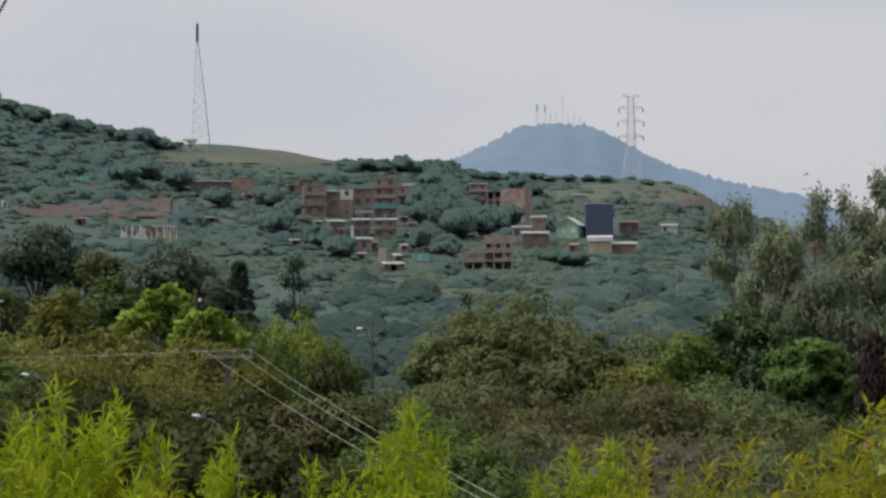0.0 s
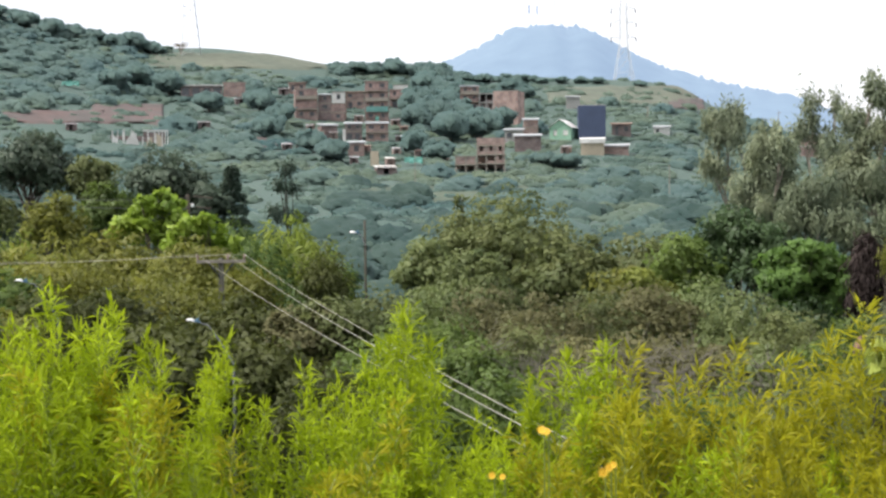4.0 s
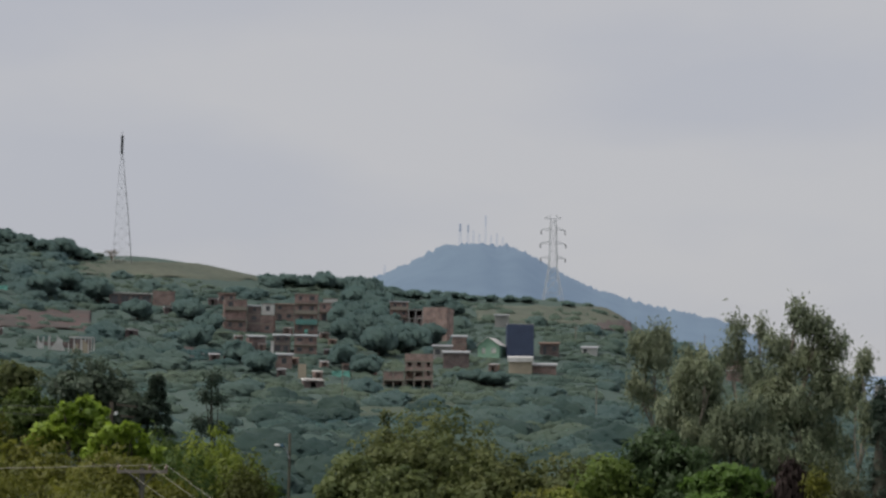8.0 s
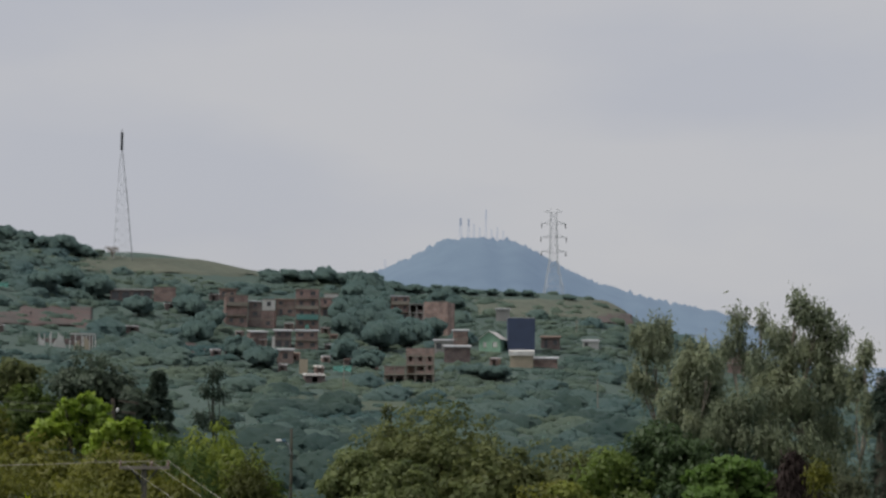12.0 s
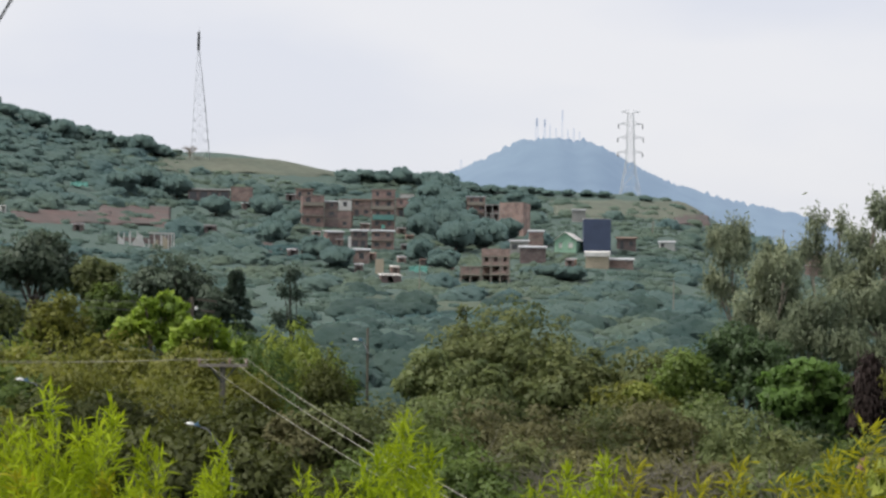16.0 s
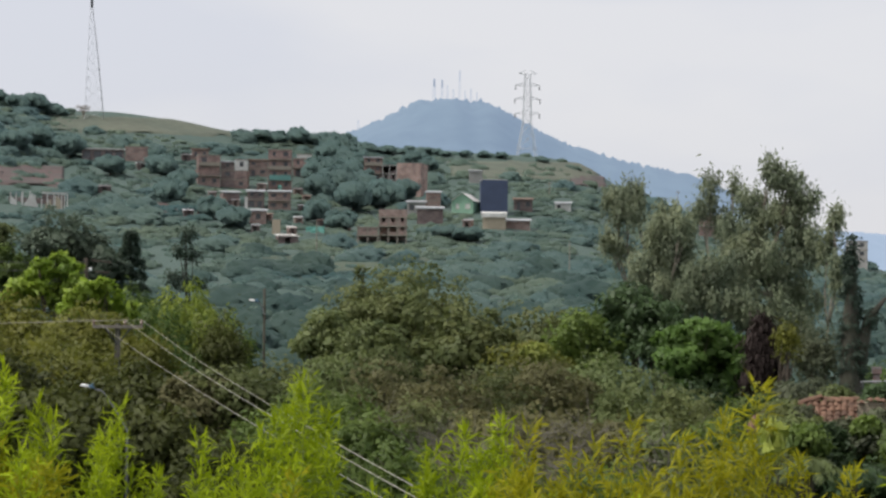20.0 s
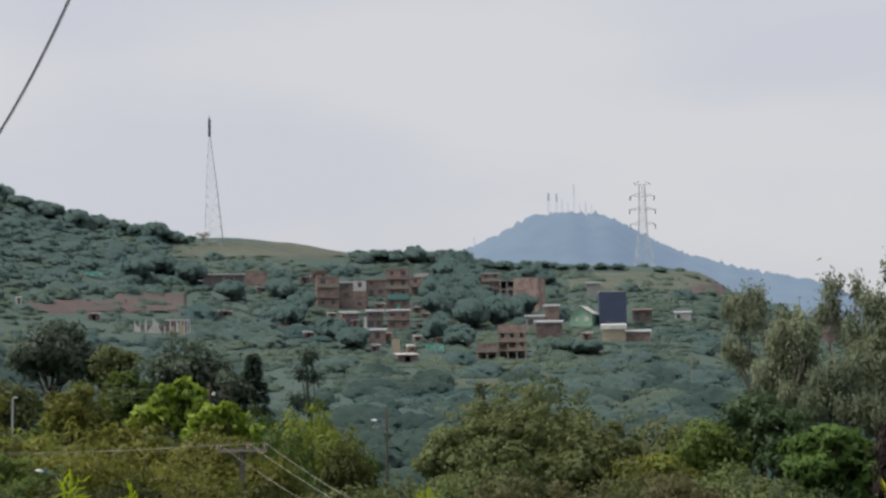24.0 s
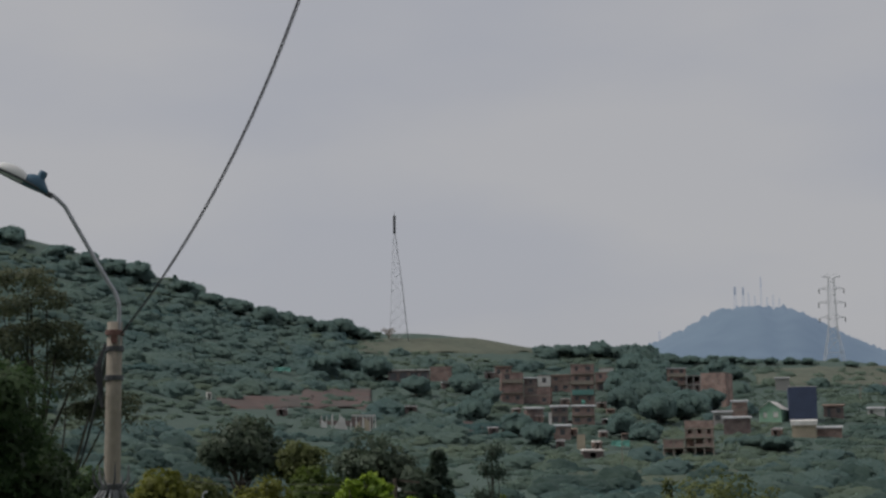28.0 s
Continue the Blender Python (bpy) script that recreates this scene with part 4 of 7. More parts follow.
def layered_tree():
    """Flat sprays of foliage on spreading boughs."""
    az, r = -23.3, 55
    z0 = ground_z(az, r)
    ob = empty("tree", spot(az, r, z0), -az)
    bm = bmesh.new()
    random.seed(3)
    h = height_at(r, 7.6) - z0
    pts = limb_points((1.6, 0, -0.3), (0.2, 0, h * 0.95), 0.4, 7)
    tube(bm, pts, [0.2, 0.19, 0.17, 0.15, 0.12, 0.09, 0.06, 0.03], 8)
    spec = []
    for a, e, w in ((-24.6, 7.2, 1.1), (-23.2, 7.3, 0.9), (-22.6, 6.6, 0.8), (-24.0, 6.3, 1.2), (-22.2, 5.7, 0.9), (-23.4, 5.5, 1.0), (-21.4, 5.0, 0.8), (-22.6, 4.6, 0.9),
                    (-20.9, 4.1, 0.6), (-21.9, 3.7, 0.8), (-20.4, 3.2, 0.7), (-19.9, 2.7, 0.5), (-21.2, 2.9, 0.7), (-24.2, 5.1, 1.0)):
        x, z = r * math.sin(radians(a - az)), height_at(r, e) - z0
        spec.append(((x, random.uniform(-0.6, 0.6), z), (w, w, 0.2)))
        k = max(2, min(6, int(7 * z / h)))
        tube(bm, limb_points(pts[k - 1], (x, 0, z - 0.1), 0.25, 4), [0.07, 0.06, 0.045, 0.03, 0.012], 5)
    part("trunk", bm, DARK_BARK, ob, smooth=True)
    part_mesh("crown", crown_mesh(L_SHADE, spec, 7500, 0.19, 0.4, 0.22, 9, 0.2, 0.0, 0.9, 0.0), ob)
    tagged(ob, "tall dark tree with flat layered sprays of foliage", "tree")


layered_tree()
for a, r, e, w, mat in ((-17.6, 48, -2.3, 2.0, L_YELLOW), (-19.3, 46, -1.6, 1.8, L_OLIVE), (-21.5, 44, -0.8, 1.8, L_MID)):
    tree(a, r, e - 1.0, w, "yellowish leafy tree below the hillside", mat, count=5000, size=0.2, lobes=7, low=0.1)


# ---- houses on the slope ----
KEEP_CLEAR = []          # turn from, turn to, lowest and highest elevation that scrub must not hide


def shell(bm, w, d, h, openings, t=0.22, below=1.8):
    """Four walls, the front one with openings (x0, x1, z0, z1) cut through it."""
    xs = sorted({-w / 2, w / 2, *[o[0] for o in openings], *[o[1] for o in openings]})
    zs = sorted({-below, h, *[o[2] for o in openings], *[o[3] for o in openings]})

    def is_open(x, z):
        return any(o[0] < x < o[1] and o[2] < z < o[3] for o in openings)
    for x0, x1 in zip(xs, xs[1:]):
        for z0, z1 in zip(zs, zs[1:]):
            if not is_open((x0 + x1) / 2, (z0 + z1) / 2):
                for y in (0, t):
                    q = [bm.verts.new(c) for c in ((x0, y, z0), (x1, y, z0), (x1, y, z1), (x0, y, z1))]
                    bm.faces.new(q if y == 0 else q[::-1])
    for x0, x1, z0, z1 in openings:
        for a, b in (((x0, z0), (x1, z0)), ((x1, z0), (x1, z1)), ((x1, z1), (x0, z1)), ((x0, z1), (x0, z0))):
            bm.faces.new([bm.verts.new(c) for c in ((a[0], 0, a[1]), (a[0], t, a[1]), (b[0], t, b[1]), (b[0], 0, b[1]))])
    box(bm, -w / 2, -w / 2 + t, t, d, -below, h)
    box(bm, w / 2 - t, w / 2, t, d, -below, h)
    box(bm, -w / 2 + t, w / 2 - t, d - t, d, -below, h)


def corrugated(bm, x0, x1, y0, y1, z0, z1, pitch=0.3, thick=0.08, rise=0.05):
    """A ribbed sheet sloping from z0 at y0 to z1 at y1."""
    n = max(4, int((x1 - x0) / pitch) * 2)
    rows = []
    for lift in (0, thick):
        rows.append([[bm.verts.new((x0 + (x1 - x0) * i / n, y, z + lift + (rise if i % 2 else 0))) for i in range(n + 1)] for y, z in ((y0, z0), (y1, z1))])
    (a, b), (c, d) = rows
    for i in range(n):
        bm.faces.new((a[i], b[i], b[i + 1], a[i + 1]))
        bm.faces.new((c[i], c[i + 1], d[i + 1], d[i]))
        bm.faces.new((a[i], a[i + 1], c[i + 1], c[i]))
        bm.faces.new((b[i], d[i], d[i + 1], b[i + 1]))
    for i in (0, n):
        bm.faces.new((a[i], c[i], d[i], b[i]))


def house(az0, az1, el0, el1, label, wall=BRICK, floors=2, roof="flat", roof_mat=ZINC, yaw=0.0, depth=6.5, windows=1.0, wide=False, bands=True, balcony=False,
          name="house", band_mat=CONCRETE, category="house", glaze=GLASS_DARK, base_el=None, fascia=0.0):
    """A hillside house that spans az0 to az1 and el0 to el1 as seen from the eye."""
    mid = (az0 + az1) / 2
    r = slope_r(mid, base_el if base_el is not None else el0)
    z0 = height_at(r, el0)
    below = max(0.6, z0 - ground_z(mid, r) + 2.2)
    w, h = r * radians(az1 - az0), height_at(r, el1) - z0
    random.seed(int(abs(az0) * 331 + el0 * 177))
    ob = empty(name, spot(mid, r, z0), -mid + yaw)
    KEEP_CLEAR.append((az0 - 0.05, az1 + 0.05, el0 + 0.05, el1, r))
    storey = h / floors
    cols = max(1, round(w / 2.7))
    openings, kinds = [], []
    for f in range(floors):
        for c in range(cols):
            if random.random() > windows:
                continue
            cx = -w / 2 + w * (c + 0.5) / cols + random.uniform(-0.12, 0.12)
            ow = min(w / cols * 0.72, 2.0 if wide else random.choice((0.9, 1.1, 1.3)))
            tall = wide or (random.random() < 0.3)
            oh = min(storey * 0.8, storey * (0.72 if tall else 0.42))
            oz = f * storey + (0.06 if tall else 0.36) * storey
            openings.append((cx - ow / 2, cx + ow / 2, oz, oz + oh))
            kinds.append(tall)
    bm = bmesh.new()
    shell(bm, w, depth, h, openings, below=below)
    part("wall", bm, wall, ob)
    for (x0, x1, a, b), tall in zip(openings, kinds):
        bm = bmesh.new()
        box(bm, x0, x1, 0.16, 0.20, a, b)
        win = part("door" if tall and not wide else "window", bm, glaze, ob)
        if not tall:
            bm = bmesh.new()
            box(bm, x0 - 0.06, x1 + 0.06, -0.08, 0.0, a - 0.09, a)
            part("sill", bm, band_mat, win)
    if bands:
        for f in range(1, floors + (roof == "flat")):
            bm = bmesh.new()
            box(bm, -w / 2 - 0.1, w / 2 + 0.1, -0.12, depth + 0.1, f * storey - 0.12, f * storey + 0.1)
            part("slab", bm, band_mat, ob)
        if balcony:
            for f in range(1, floors):
                bm = bmesh.new()
                box(bm, -w / 2 + 0.2, w / 2 - 0.2, -1.1, -0.12, f * storey - 0.12, f * storey + 0.06)
                bal = part("balcony", bm, band_mat, ob)
                bm = bmesh.new()
                box(bm, -w / 2 + 0.2, w / 2 - 0.2, -1.1, -1.0, f * storey + 0.06, f * storey + 0.85)
                part("parapet", bm, wall if f % 2 else band_mat, bal)
    if roof == "shed" and not fascia:
        fascia = 0.2
    if fascia:
        bm = bmesh.new()
        box(bm, -w / 2 - 0.3, w / 2 + 0.3, -0.72, -0.62, h - fascia, h + 0.1)
        part("fascia", bm, roof_mat, ob)
    if roof == "shed":
        bm = bmesh.new()
        corrugated(bm, -w / 2 - 0.35, w / 2 + 0.35, -0.7, depth + 0.3, h + 0.02, h + 0.02 + depth * 0.09)
        part("roof", bm, roof_mat, ob)
    elif roof == "gable":
        rise = w * 0.34
        for y in (0.0, depth - 0.2):
            bm = bmesh.new()
            q = [bm.verts.new(c) for c in ((-w / 2, y, h), (w / 2, y, h), (0, y, h + rise))]
            e = [bm.verts.new((v.co.x, y + 0.2, v.co.z)) for v in q]
            bm.faces.new(q)
            bm.faces.new(e[::-1])
            for i in range(3):
                bm.faces.new((q[i], e[i], e[(i + 1) % 3], q[(i + 1) % 3]))
            part("gable", bm, wall, ob)
        for sgn in (-1, 1):
            bm = bmesh.new()
            pts = [(sgn * (w / 2 + 0.3), h - 0.2), (0, h + rise + 0.02)]
            for y0, y1 in ((-0.5, depth + 0.3),):
                v = [bm.verts.new((x, y, z + t)) for t in (0, 0.08) for x, z in pts for y in (y0, y1)]
                for f in ((0, 1, 3, 2), (4, 6, 7, 5), (0, 4, 5, 1), (2, 3, 7, 6), (0, 2, 6, 4), (1, 5, 7, 3)):
                    bm.faces.new([v[i] for i in f])
            bmesh.ops.recalc_face_normals(bm, faces=bm.faces)
            part("roof", bm, roof_mat, ob)
    else:
        bm = bmesh.new()
        box(bm, -w / 2 - 0.05, w / 2 + 0.05, 0, depth, h - 0.02, h + 0.12)
        part("roof", bm, band_mat, ob)
    return tagged(ob, label, category, "hillside houses")


def sheet_roof(az0, az1, el, label, mat=ZINC, drop=0.075, depth=4.5, name="hut", wall=BRICK_DARK, tall=2.3):
    """A low hut of which little but the sheet roof shows."""
    mid = (az0 + az1) / 2
    r = slope_r(mid, el - 0.25)
    w, z = r * radians(az1 - az0), height_at(r, el)
    g = ground_z(mid, r)
    ob = empty(name, spot(mid, r, g), -mid + random.uniform(-8, 8))
    h = max(1.8, z - g)
    KEEP_CLEAR.append((az0, az1, el - 0.12, el + 0.1, r))
    bm = bmesh.new()
    shell(bm, w * 0.9, depth, h, [(-w * 0.15, w * 0.1, 0.1, min(1.9, h - 0.2))])
    part("wall", bm, wall, ob)
    bm = bmesh.new()
    corrugated(bm, -w / 2, w / 2, -0.7, depth + 0.3, h - drop * depth, h + drop * depth * 0.6)
    part("roof", bm, mat, ob)
    tagged(ob, label, "hut", "hillside huts")


def frame_block(az0, az1, el0, el1, floors, bays, label, infill=(), mat=CONCRETE, brick=BRICK_PALE, depth=7.0, roofless=False, yaw=0.0, parapet=0.0, rear=None):
    """An unfinished concrete frame: columns, slabs and some panels of block wall. infill: (floor, bay, share of the height)."""
    mid = (az0 + az1) / 2
    r = slope_r(mid, el0)
    z0 = height_at(r, el0)
    w, h = r * radians(az1 - az0), height_at(r, el1) - z0
    KEEP_CLEAR.append((az0 - 0.05, az1 + 0.05, el0 + 0.03, el1, r))
    ob = empty("unfinished_building", spot(mid, r, z0), -mid + yaw)
    st, bw = (h - parapet) / floors, w / bays
    for i in range(bays + 1):
        for y in (0.15, depth * 0.5, depth - 0.15):
            x = -w / 2 + 0.15 + (w - 0.3) * i / bays
            bm = bmesh.new()
            box(bm, x - 0.15, x + 0.15, y - 0.15, y + 0.15, -2.5, h - parapet + (0.5 if roofless and (i + int(y)) % 2 else 0))
            part("column", bm, mat, ob)
    for f in range(1, floors + 1):
        if roofless and f == floors:
            for y in (0.15, depth - 0.15):
                bm = bmesh.new()
                box(bm, -w / 2, w / 2, y - 0.13, y + 0.13, f * st - 0.3, f * st)
                part("beam", bm, mat, ob)
            continue
        bm = bmesh.new()
        box(bm, -w / 2 - 0.1, w / 2 + 0.1, -0.1, depth + 0.1, f * st - 0.25, f * st)
        part("slab", bm, mat, ob)
    for f, b, share in infill:
        x0, x1 = -w / 2 + bw * b + 0.15, -w / 2 + bw * (b + 1) - 0.15
        bm = bmesh.new()
        if share >= 1:
            ow = (x1 - x0) * 0.4
            box(bm, x0, (x0 + x1 - ow) / 2, 0.05, 0.22, f * st, (f + 1) * st - 0.25)
            box(bm, (x0 + x1 + ow) / 2, x1, 0.05, 0.22, f * st, (f + 1) * st - 0.25)
            box(bm, (x0 + x1 - ow) / 2, (x0 + x1 + ow) / 2, 0.05, 0.22, f * st, f * st + st * 0.35)
        else:
            box(bm, x0, x1, 0.05, 0.22, f * st, f * st + (st - 0.25) * share)
        part("block_wall", bm, brick, ob)
    for f in range(floors):
        bm = bmesh.new()
        box(bm, -w / 2 + 0.3, w / 2 - 0.3, depth - 0.35, depth - 0.15, f * st, (f + 1) * st - 0.26)
        part("back_wall", bm, rear or brick, ob)
    for sx in (-1, 1):
        bm = bmesh.new()
        box(bm, sx * (w / 2 - 0.1) - 0.08, sx * (w / 2 - 0.1) + 0.08, 0.35, depth - 0.35, st * (floors - 1 if floors > 1 else 0), h - parapet - 0.3)
        part("side_wall", bm, brick, ob)
    if parapet:
        bm = bmesh.new()
        box(bm, -w / 2, w / 2, 0.02, 0.2, h - parapet, h)
        part("parapet", bm, brick, ob)
    tagged(ob, label, "building", "hillside houses")


# upper left: long zinc-roofed shed and its block
house(-9.80, -9.07, 3.95, 4.44, "two-storey pale brick house with a flat roof", BRICK_PALE, 1, windows=0.5)
# The shed is open: dark panes in its bays stand for shade under the roof.
house(-11.22, -9.84, 3.98, 4.34, "long low open shed under a pale zinc roof", BRICK_DARK, 1, "shed", WHITEWASH, windows=1.0, wide=True, bands=False, depth=5)
sheet_roof(-9.42, -8.93, 3.92, "small lean-to with a bright sheet roof")
sheet_roof(-10.69, -10.22, 3.14, "hut half hidden by scrub under a zinc roof")
def ruin(az0, az1, el0, el1, label):
    """Broken walls and bare columns of a house that lost its roof."""
    mid = (az0 + az1) / 2
    r = slope_r(mid, el0)
    z0 = height_at(r, el0)
    w, h = r * radians(az1 - az0), height_at(r, el1) - z0
    KEEP_CLEAR.append((az0 - 0.05, az1 + 0.05, el0 + 0.03, el1, r))
    ob = empty("ruined_house", spot(mid, r, z0), -mid + 5)
    random.seed(17)
    for i in range(10):
        for y in (0.0, 3.0):
            x = -w / 2 + w * (i + random.uniform(-0.2, 0.2)) / 9
            bm = bmesh.new()
            box(bm, x - 0.11, x + 0.11, y - 0.11, y + 0.11, -1.5, h * random.choice((0.55, 0.8, 0.95, 1.05)))
            part("column", bm, WHITEWASH, ob)
    for x0, x1, a, b in ((-0.5, -0.40, 0.75, 0.35), (-0.26, -0.12, 0.2, 0.95), (-0.12, -0.02, 0.95, 0.15), (0.12, 0.22, 0.25, 0.6), (0.3, 0.42, 0.8, 0.45)):
        bm = bmesh.new()
        lo, hi = [], []
        for y in (0.02, 0.18):
            q = [bm.verts.new(c) for c in ((x0 * w, y, -1.5), (x1 * w, y, -1.5), (x1 * w, y, b * h), (x0 * w, y, a * h))]
            (lo if y < 0.1 else hi).extend(q)
        bm.faces.new(lo)
        bm.faces.new(hi[::-1])
        for i in range(4):
            bm.faces.new((lo[i], hi[i], hi[(i + 1) % 4], lo[(i + 1) % 4]))
        bmesh.ops.recalc_face_normals(bm, faces=bm.faces)
        part("broken_wall", bm, WHITEWASH if x0 < -0.1 else CREAM, ob)
    bm = bmesh.new()
    box(bm, -w / 2, w * 0.1, 5.8, 6.0, -1.5, h * 0.7)
    box(bm, w * 0.1, w / 2, 5.8, 6.0, -1.5, h * 0.95)
    part("back_wall", bm, BRICK_DARK, ob)
    bm = bmesh.new()
    box(bm, w * 0.05, w / 2, -0.12, 0.12, h * 0.92, h * 1.02)
    part("beam", bm, WHITEWASH, ob)
    tagged(ob, label, "ruin")


ruin(-13.48, -11.66, 2.36, 2.85, "roofless ruined house with pale columns and broken walls")

# the stacked cluster of block houses
sheet_roof(-7.98, -7.62, 4.25, "small hut with a bright sheet roof")
house(-7.62, -7.05, 4.02, 4.42, "brick house near the hilltop under a shed roof", BRICK_PALE, 1, "shed", RUST)
house(-7.40, -6.66, 3.18, 4.22, "three-storey raw brick house with a pale ledge", BRICK, 3, windows=0.8, balcony=True, yaw=4)
house(-6.64, -6.19, 3.15, 4.02, "narrow raw brick house under a zinc roof", BRICK_DARK, 3, "shed", windows=0.8)
house(-6.20, -5.76, 3.12, 3.72, "brick house with a terrace", BRICK, 2, windows=0.9, yaw=-5)
house(-6.17, -5.74, 3.74, 4.10, "whitewashed roof room above a brick house", WHITEWASH, 1, windows=0.6, name="roof_room", base_el=3.55)
house(-5.72, -5.08, 3.55, 4.10, "reddish brick house with rusty shed roof", BRICK_PALE, 2, "shed", RUST, windows=0.6)
house(-5.75, -5.18, 2.50, 3.05, "dark brick house below a zinc roof", BRICK_DARK, 2, "shed", windows=0.7)
house(-6.55, -6.0, 2.55, 3.0, "dark brick house below a tilted zinc roof", BRICK_DARK, 1, "shed", windows=0.5, yaw=8)
house(-5.06, -4.27, 3.12, 4.46, "tall four-storey brick house with balconies", BRICK, 4, windows=1.0, balcony=True)
house(-5.04, -4.29, 2.42, 3.05, "two-storey brick house with a wide zinc awning", BRICK_PALE, 2, "shed", windows=0.8, balcony=True)
house(-4.24, -3.52, 3.54, 4.18, "brick house with patched upper storey", BRICK, 2, windows=0.9, balcony=True, yaw=-6)
house(-4.10, -3.62, 4.18, 4.32, "low whitewashed parapet room on a roof", WHITEWASH, 1, windows=0.0, name="roof_room", base_el=3.9)
house(-5.65, -5.1, 1.95, 2.4, "small brick shack with a sheet roof", BRICK_PALE, 1, "shed", windows=0.7)
sheet_roof(-5.62, -5.3, 1.9, "shack with a bright tilted sheet roof")
sheet_roof(-4.72, -3.98, 1.56, "low shack with a bright uneven sheet roof", WHITEWASH)
sheet_roof(-7.86, -7.5, 2.38, "hut under a zinc sheet")
sheet_roof(-7.42, -7.05, 2.42, "hut under a bright zinc sheet", WHITEWASH)
sheet_roof(-3.42, -2.82, 2.14, "hut under a rusty sheet roof", RUST)
sheet_roof(-4.05, -3.72, 2.62, "hut under a pale sheet roof")
sheet_roof(-17.3, -17.12, 3.62, "small white hut on the hillside", WHITEWASH, wall=WHITEWASH)
sheet_roof(-15.0, -14.6, 3.08, "hut under a bright sheet roof")
house(-4.9, -4.62, 1.62, 2.1, "narrow pale plastered stair wall", CREAM, 1, windows=0.0, bands=False, depth=3, name="stair_wall", category="wall")
house(-5.83, -5.73, 2.33, 2.85, "narrow white wall strip beside a house", WHITEWASH, 1, windows=0.0, bands=False, depth=0.6, name="wall_strip", category="wall")

for a, e, w, m in ((-7.05, 3.02, 0.30, ZINC), (-6.75, 2.82, 0.34, RUST), (-6.28, 2.78, 0.30, ZINC), (-5.45, 3.32, 0.34, ZINC), (-5.2, 2.3, 0.3, RUST), (-4.2, 3.18, 0.34, ZINC),
                   (-3.9, 2.95, 0.3, RUST), (-4.15, 2.2, 0.3, ZINC), (-6.0, 2.2, 0.28, WHITEWASH), (-8.3, 3.5, 0.3, ZINC), (-3.55, 3.3, 0.26, WHITEWASH), (-7.7, 3.7, 0.3, RUST),
                   (0.55, 1.9, 0.3, ZINC), (1.5, 2.2, 0.34, ZINC), (-2.5, 2.0, 0.26, ZINC), (-4.35, 1.85, 0.3, WHITEWASH)):
    sheet_roof(a, a + w, e, "small brick shack under a sheet roof", m, wall=BRICK_PALE)

# the group to the right of the grove
house(-1.84, -1.22, 3.45, 4.26, "three-storey brick house with pale slabs", BRICK, 3, "shed", windows=1.0, balcony=True)
frame_block(-1.22, -0.72, 3.42, 4.02, 2, 2, "unfinished grey concrete frame beside a brick house", ((0, 0, 1), (0, 1, 1), (1, 1, 0.3)), GREY, BRICK_DARK, 6)
house(-0.74, 0.10, 2.95, 4.08, "tall blank brick party wall of a house", BRICK_PALE, 3, windows=0.0, bands=False, yaw=-14, depth=8)
frame_block(-1.31, -0.35, 1.36, 2.52, 3, 3, "unfinished four-level brick and concrete building on stilts",
            ((1, 0, 0.0), (1, 1, 0.3), (1, 2, 1), (2, 0, 1), (2, 1, 1), (2, 2, 1)), CONCRETE, BRICK_PALE, 7.5, parapet=1.6)
frame_block(-2.04, -1.33, 1.36, 1.92, 2, 2, "low orange brick wing on concrete stilts", ((1, 0, 0.98), (1, 1, 0.98)), CONCRETE, BRICK_PALE, 6)
house(-0.36, 0.27, 2.35, 2.78, "low house under a grey zinc roof", GREY, 1, "shed", windows=0.5)
house(0.27, 0.77, 2.55, 3.12, "narrow brick tower house with a small roof", BRICK_PALE, 2, "shed", windows=0.5)
house(-0.02, 0.86, 2.05, 2.58, "brick house with a zinc awning and white stairs", BRICK_DARK, 1, "shed", windows=0.6)
house(1.14, 1.88, 2.42, 2.85, "small pale-green house with a gable and white roof", GREEN_PAINT, 1, "gable", WHITEWASH, windows=0.8, yaw=-16, glaze=WHITEWASH)
house(2.13, 3.04, 2.74, 3.56, "large dark-blue sheet-clad box with a pale top edge", NAVY_SHEET, 1, windows=0.0, bands=False, depth=7, yaw=3, band_mat=WHITEWASH, name="clad_building", base_el=2.4)
KEEP_CLEAR.append((1.95, 3.15, 2.3, 3.6, 470.0))
house(2.20, 2.98, 1.90, 2.42, "cream plastered house with a broad white roof", CREAM, 1, "shed", WHITEWASH, windows=0.0, bands=False, depth=7, fascia=0.9)
house(2.99, 3.80, 1.90, 2.20, "low brown annexe with a zinc roof", BRICK_PALE, 1, "shed", windows=0.3, bands=False)
house(1.72, 2.18, 3.45, 3.86, "small grey house near the hilltop", GREY, 1, "shed", windows=0.5)
house(3.24, 3.88, 2.52, 2.92, "brick house behind scrub", BRICK_DARK, 1, "shed", RUST, windows=0.6)
house(4.65, 5.18, 2.55, 2.80, "low whitewashed house on the grassy slope", WHITEWASH, 1, "shed", windows=0.5)
house(9.45, 10.15, 1.70, 2.45, "orange and white house behind the eucalyptus trees", BRICK_PALE, 2, windows=0.8, balcony=True, band_mat=WHITEWASH)
house(14.25, 14.95, 0.75, 1.62, "grey block of flats behind the trees", GREY, 3, windows=0.8)


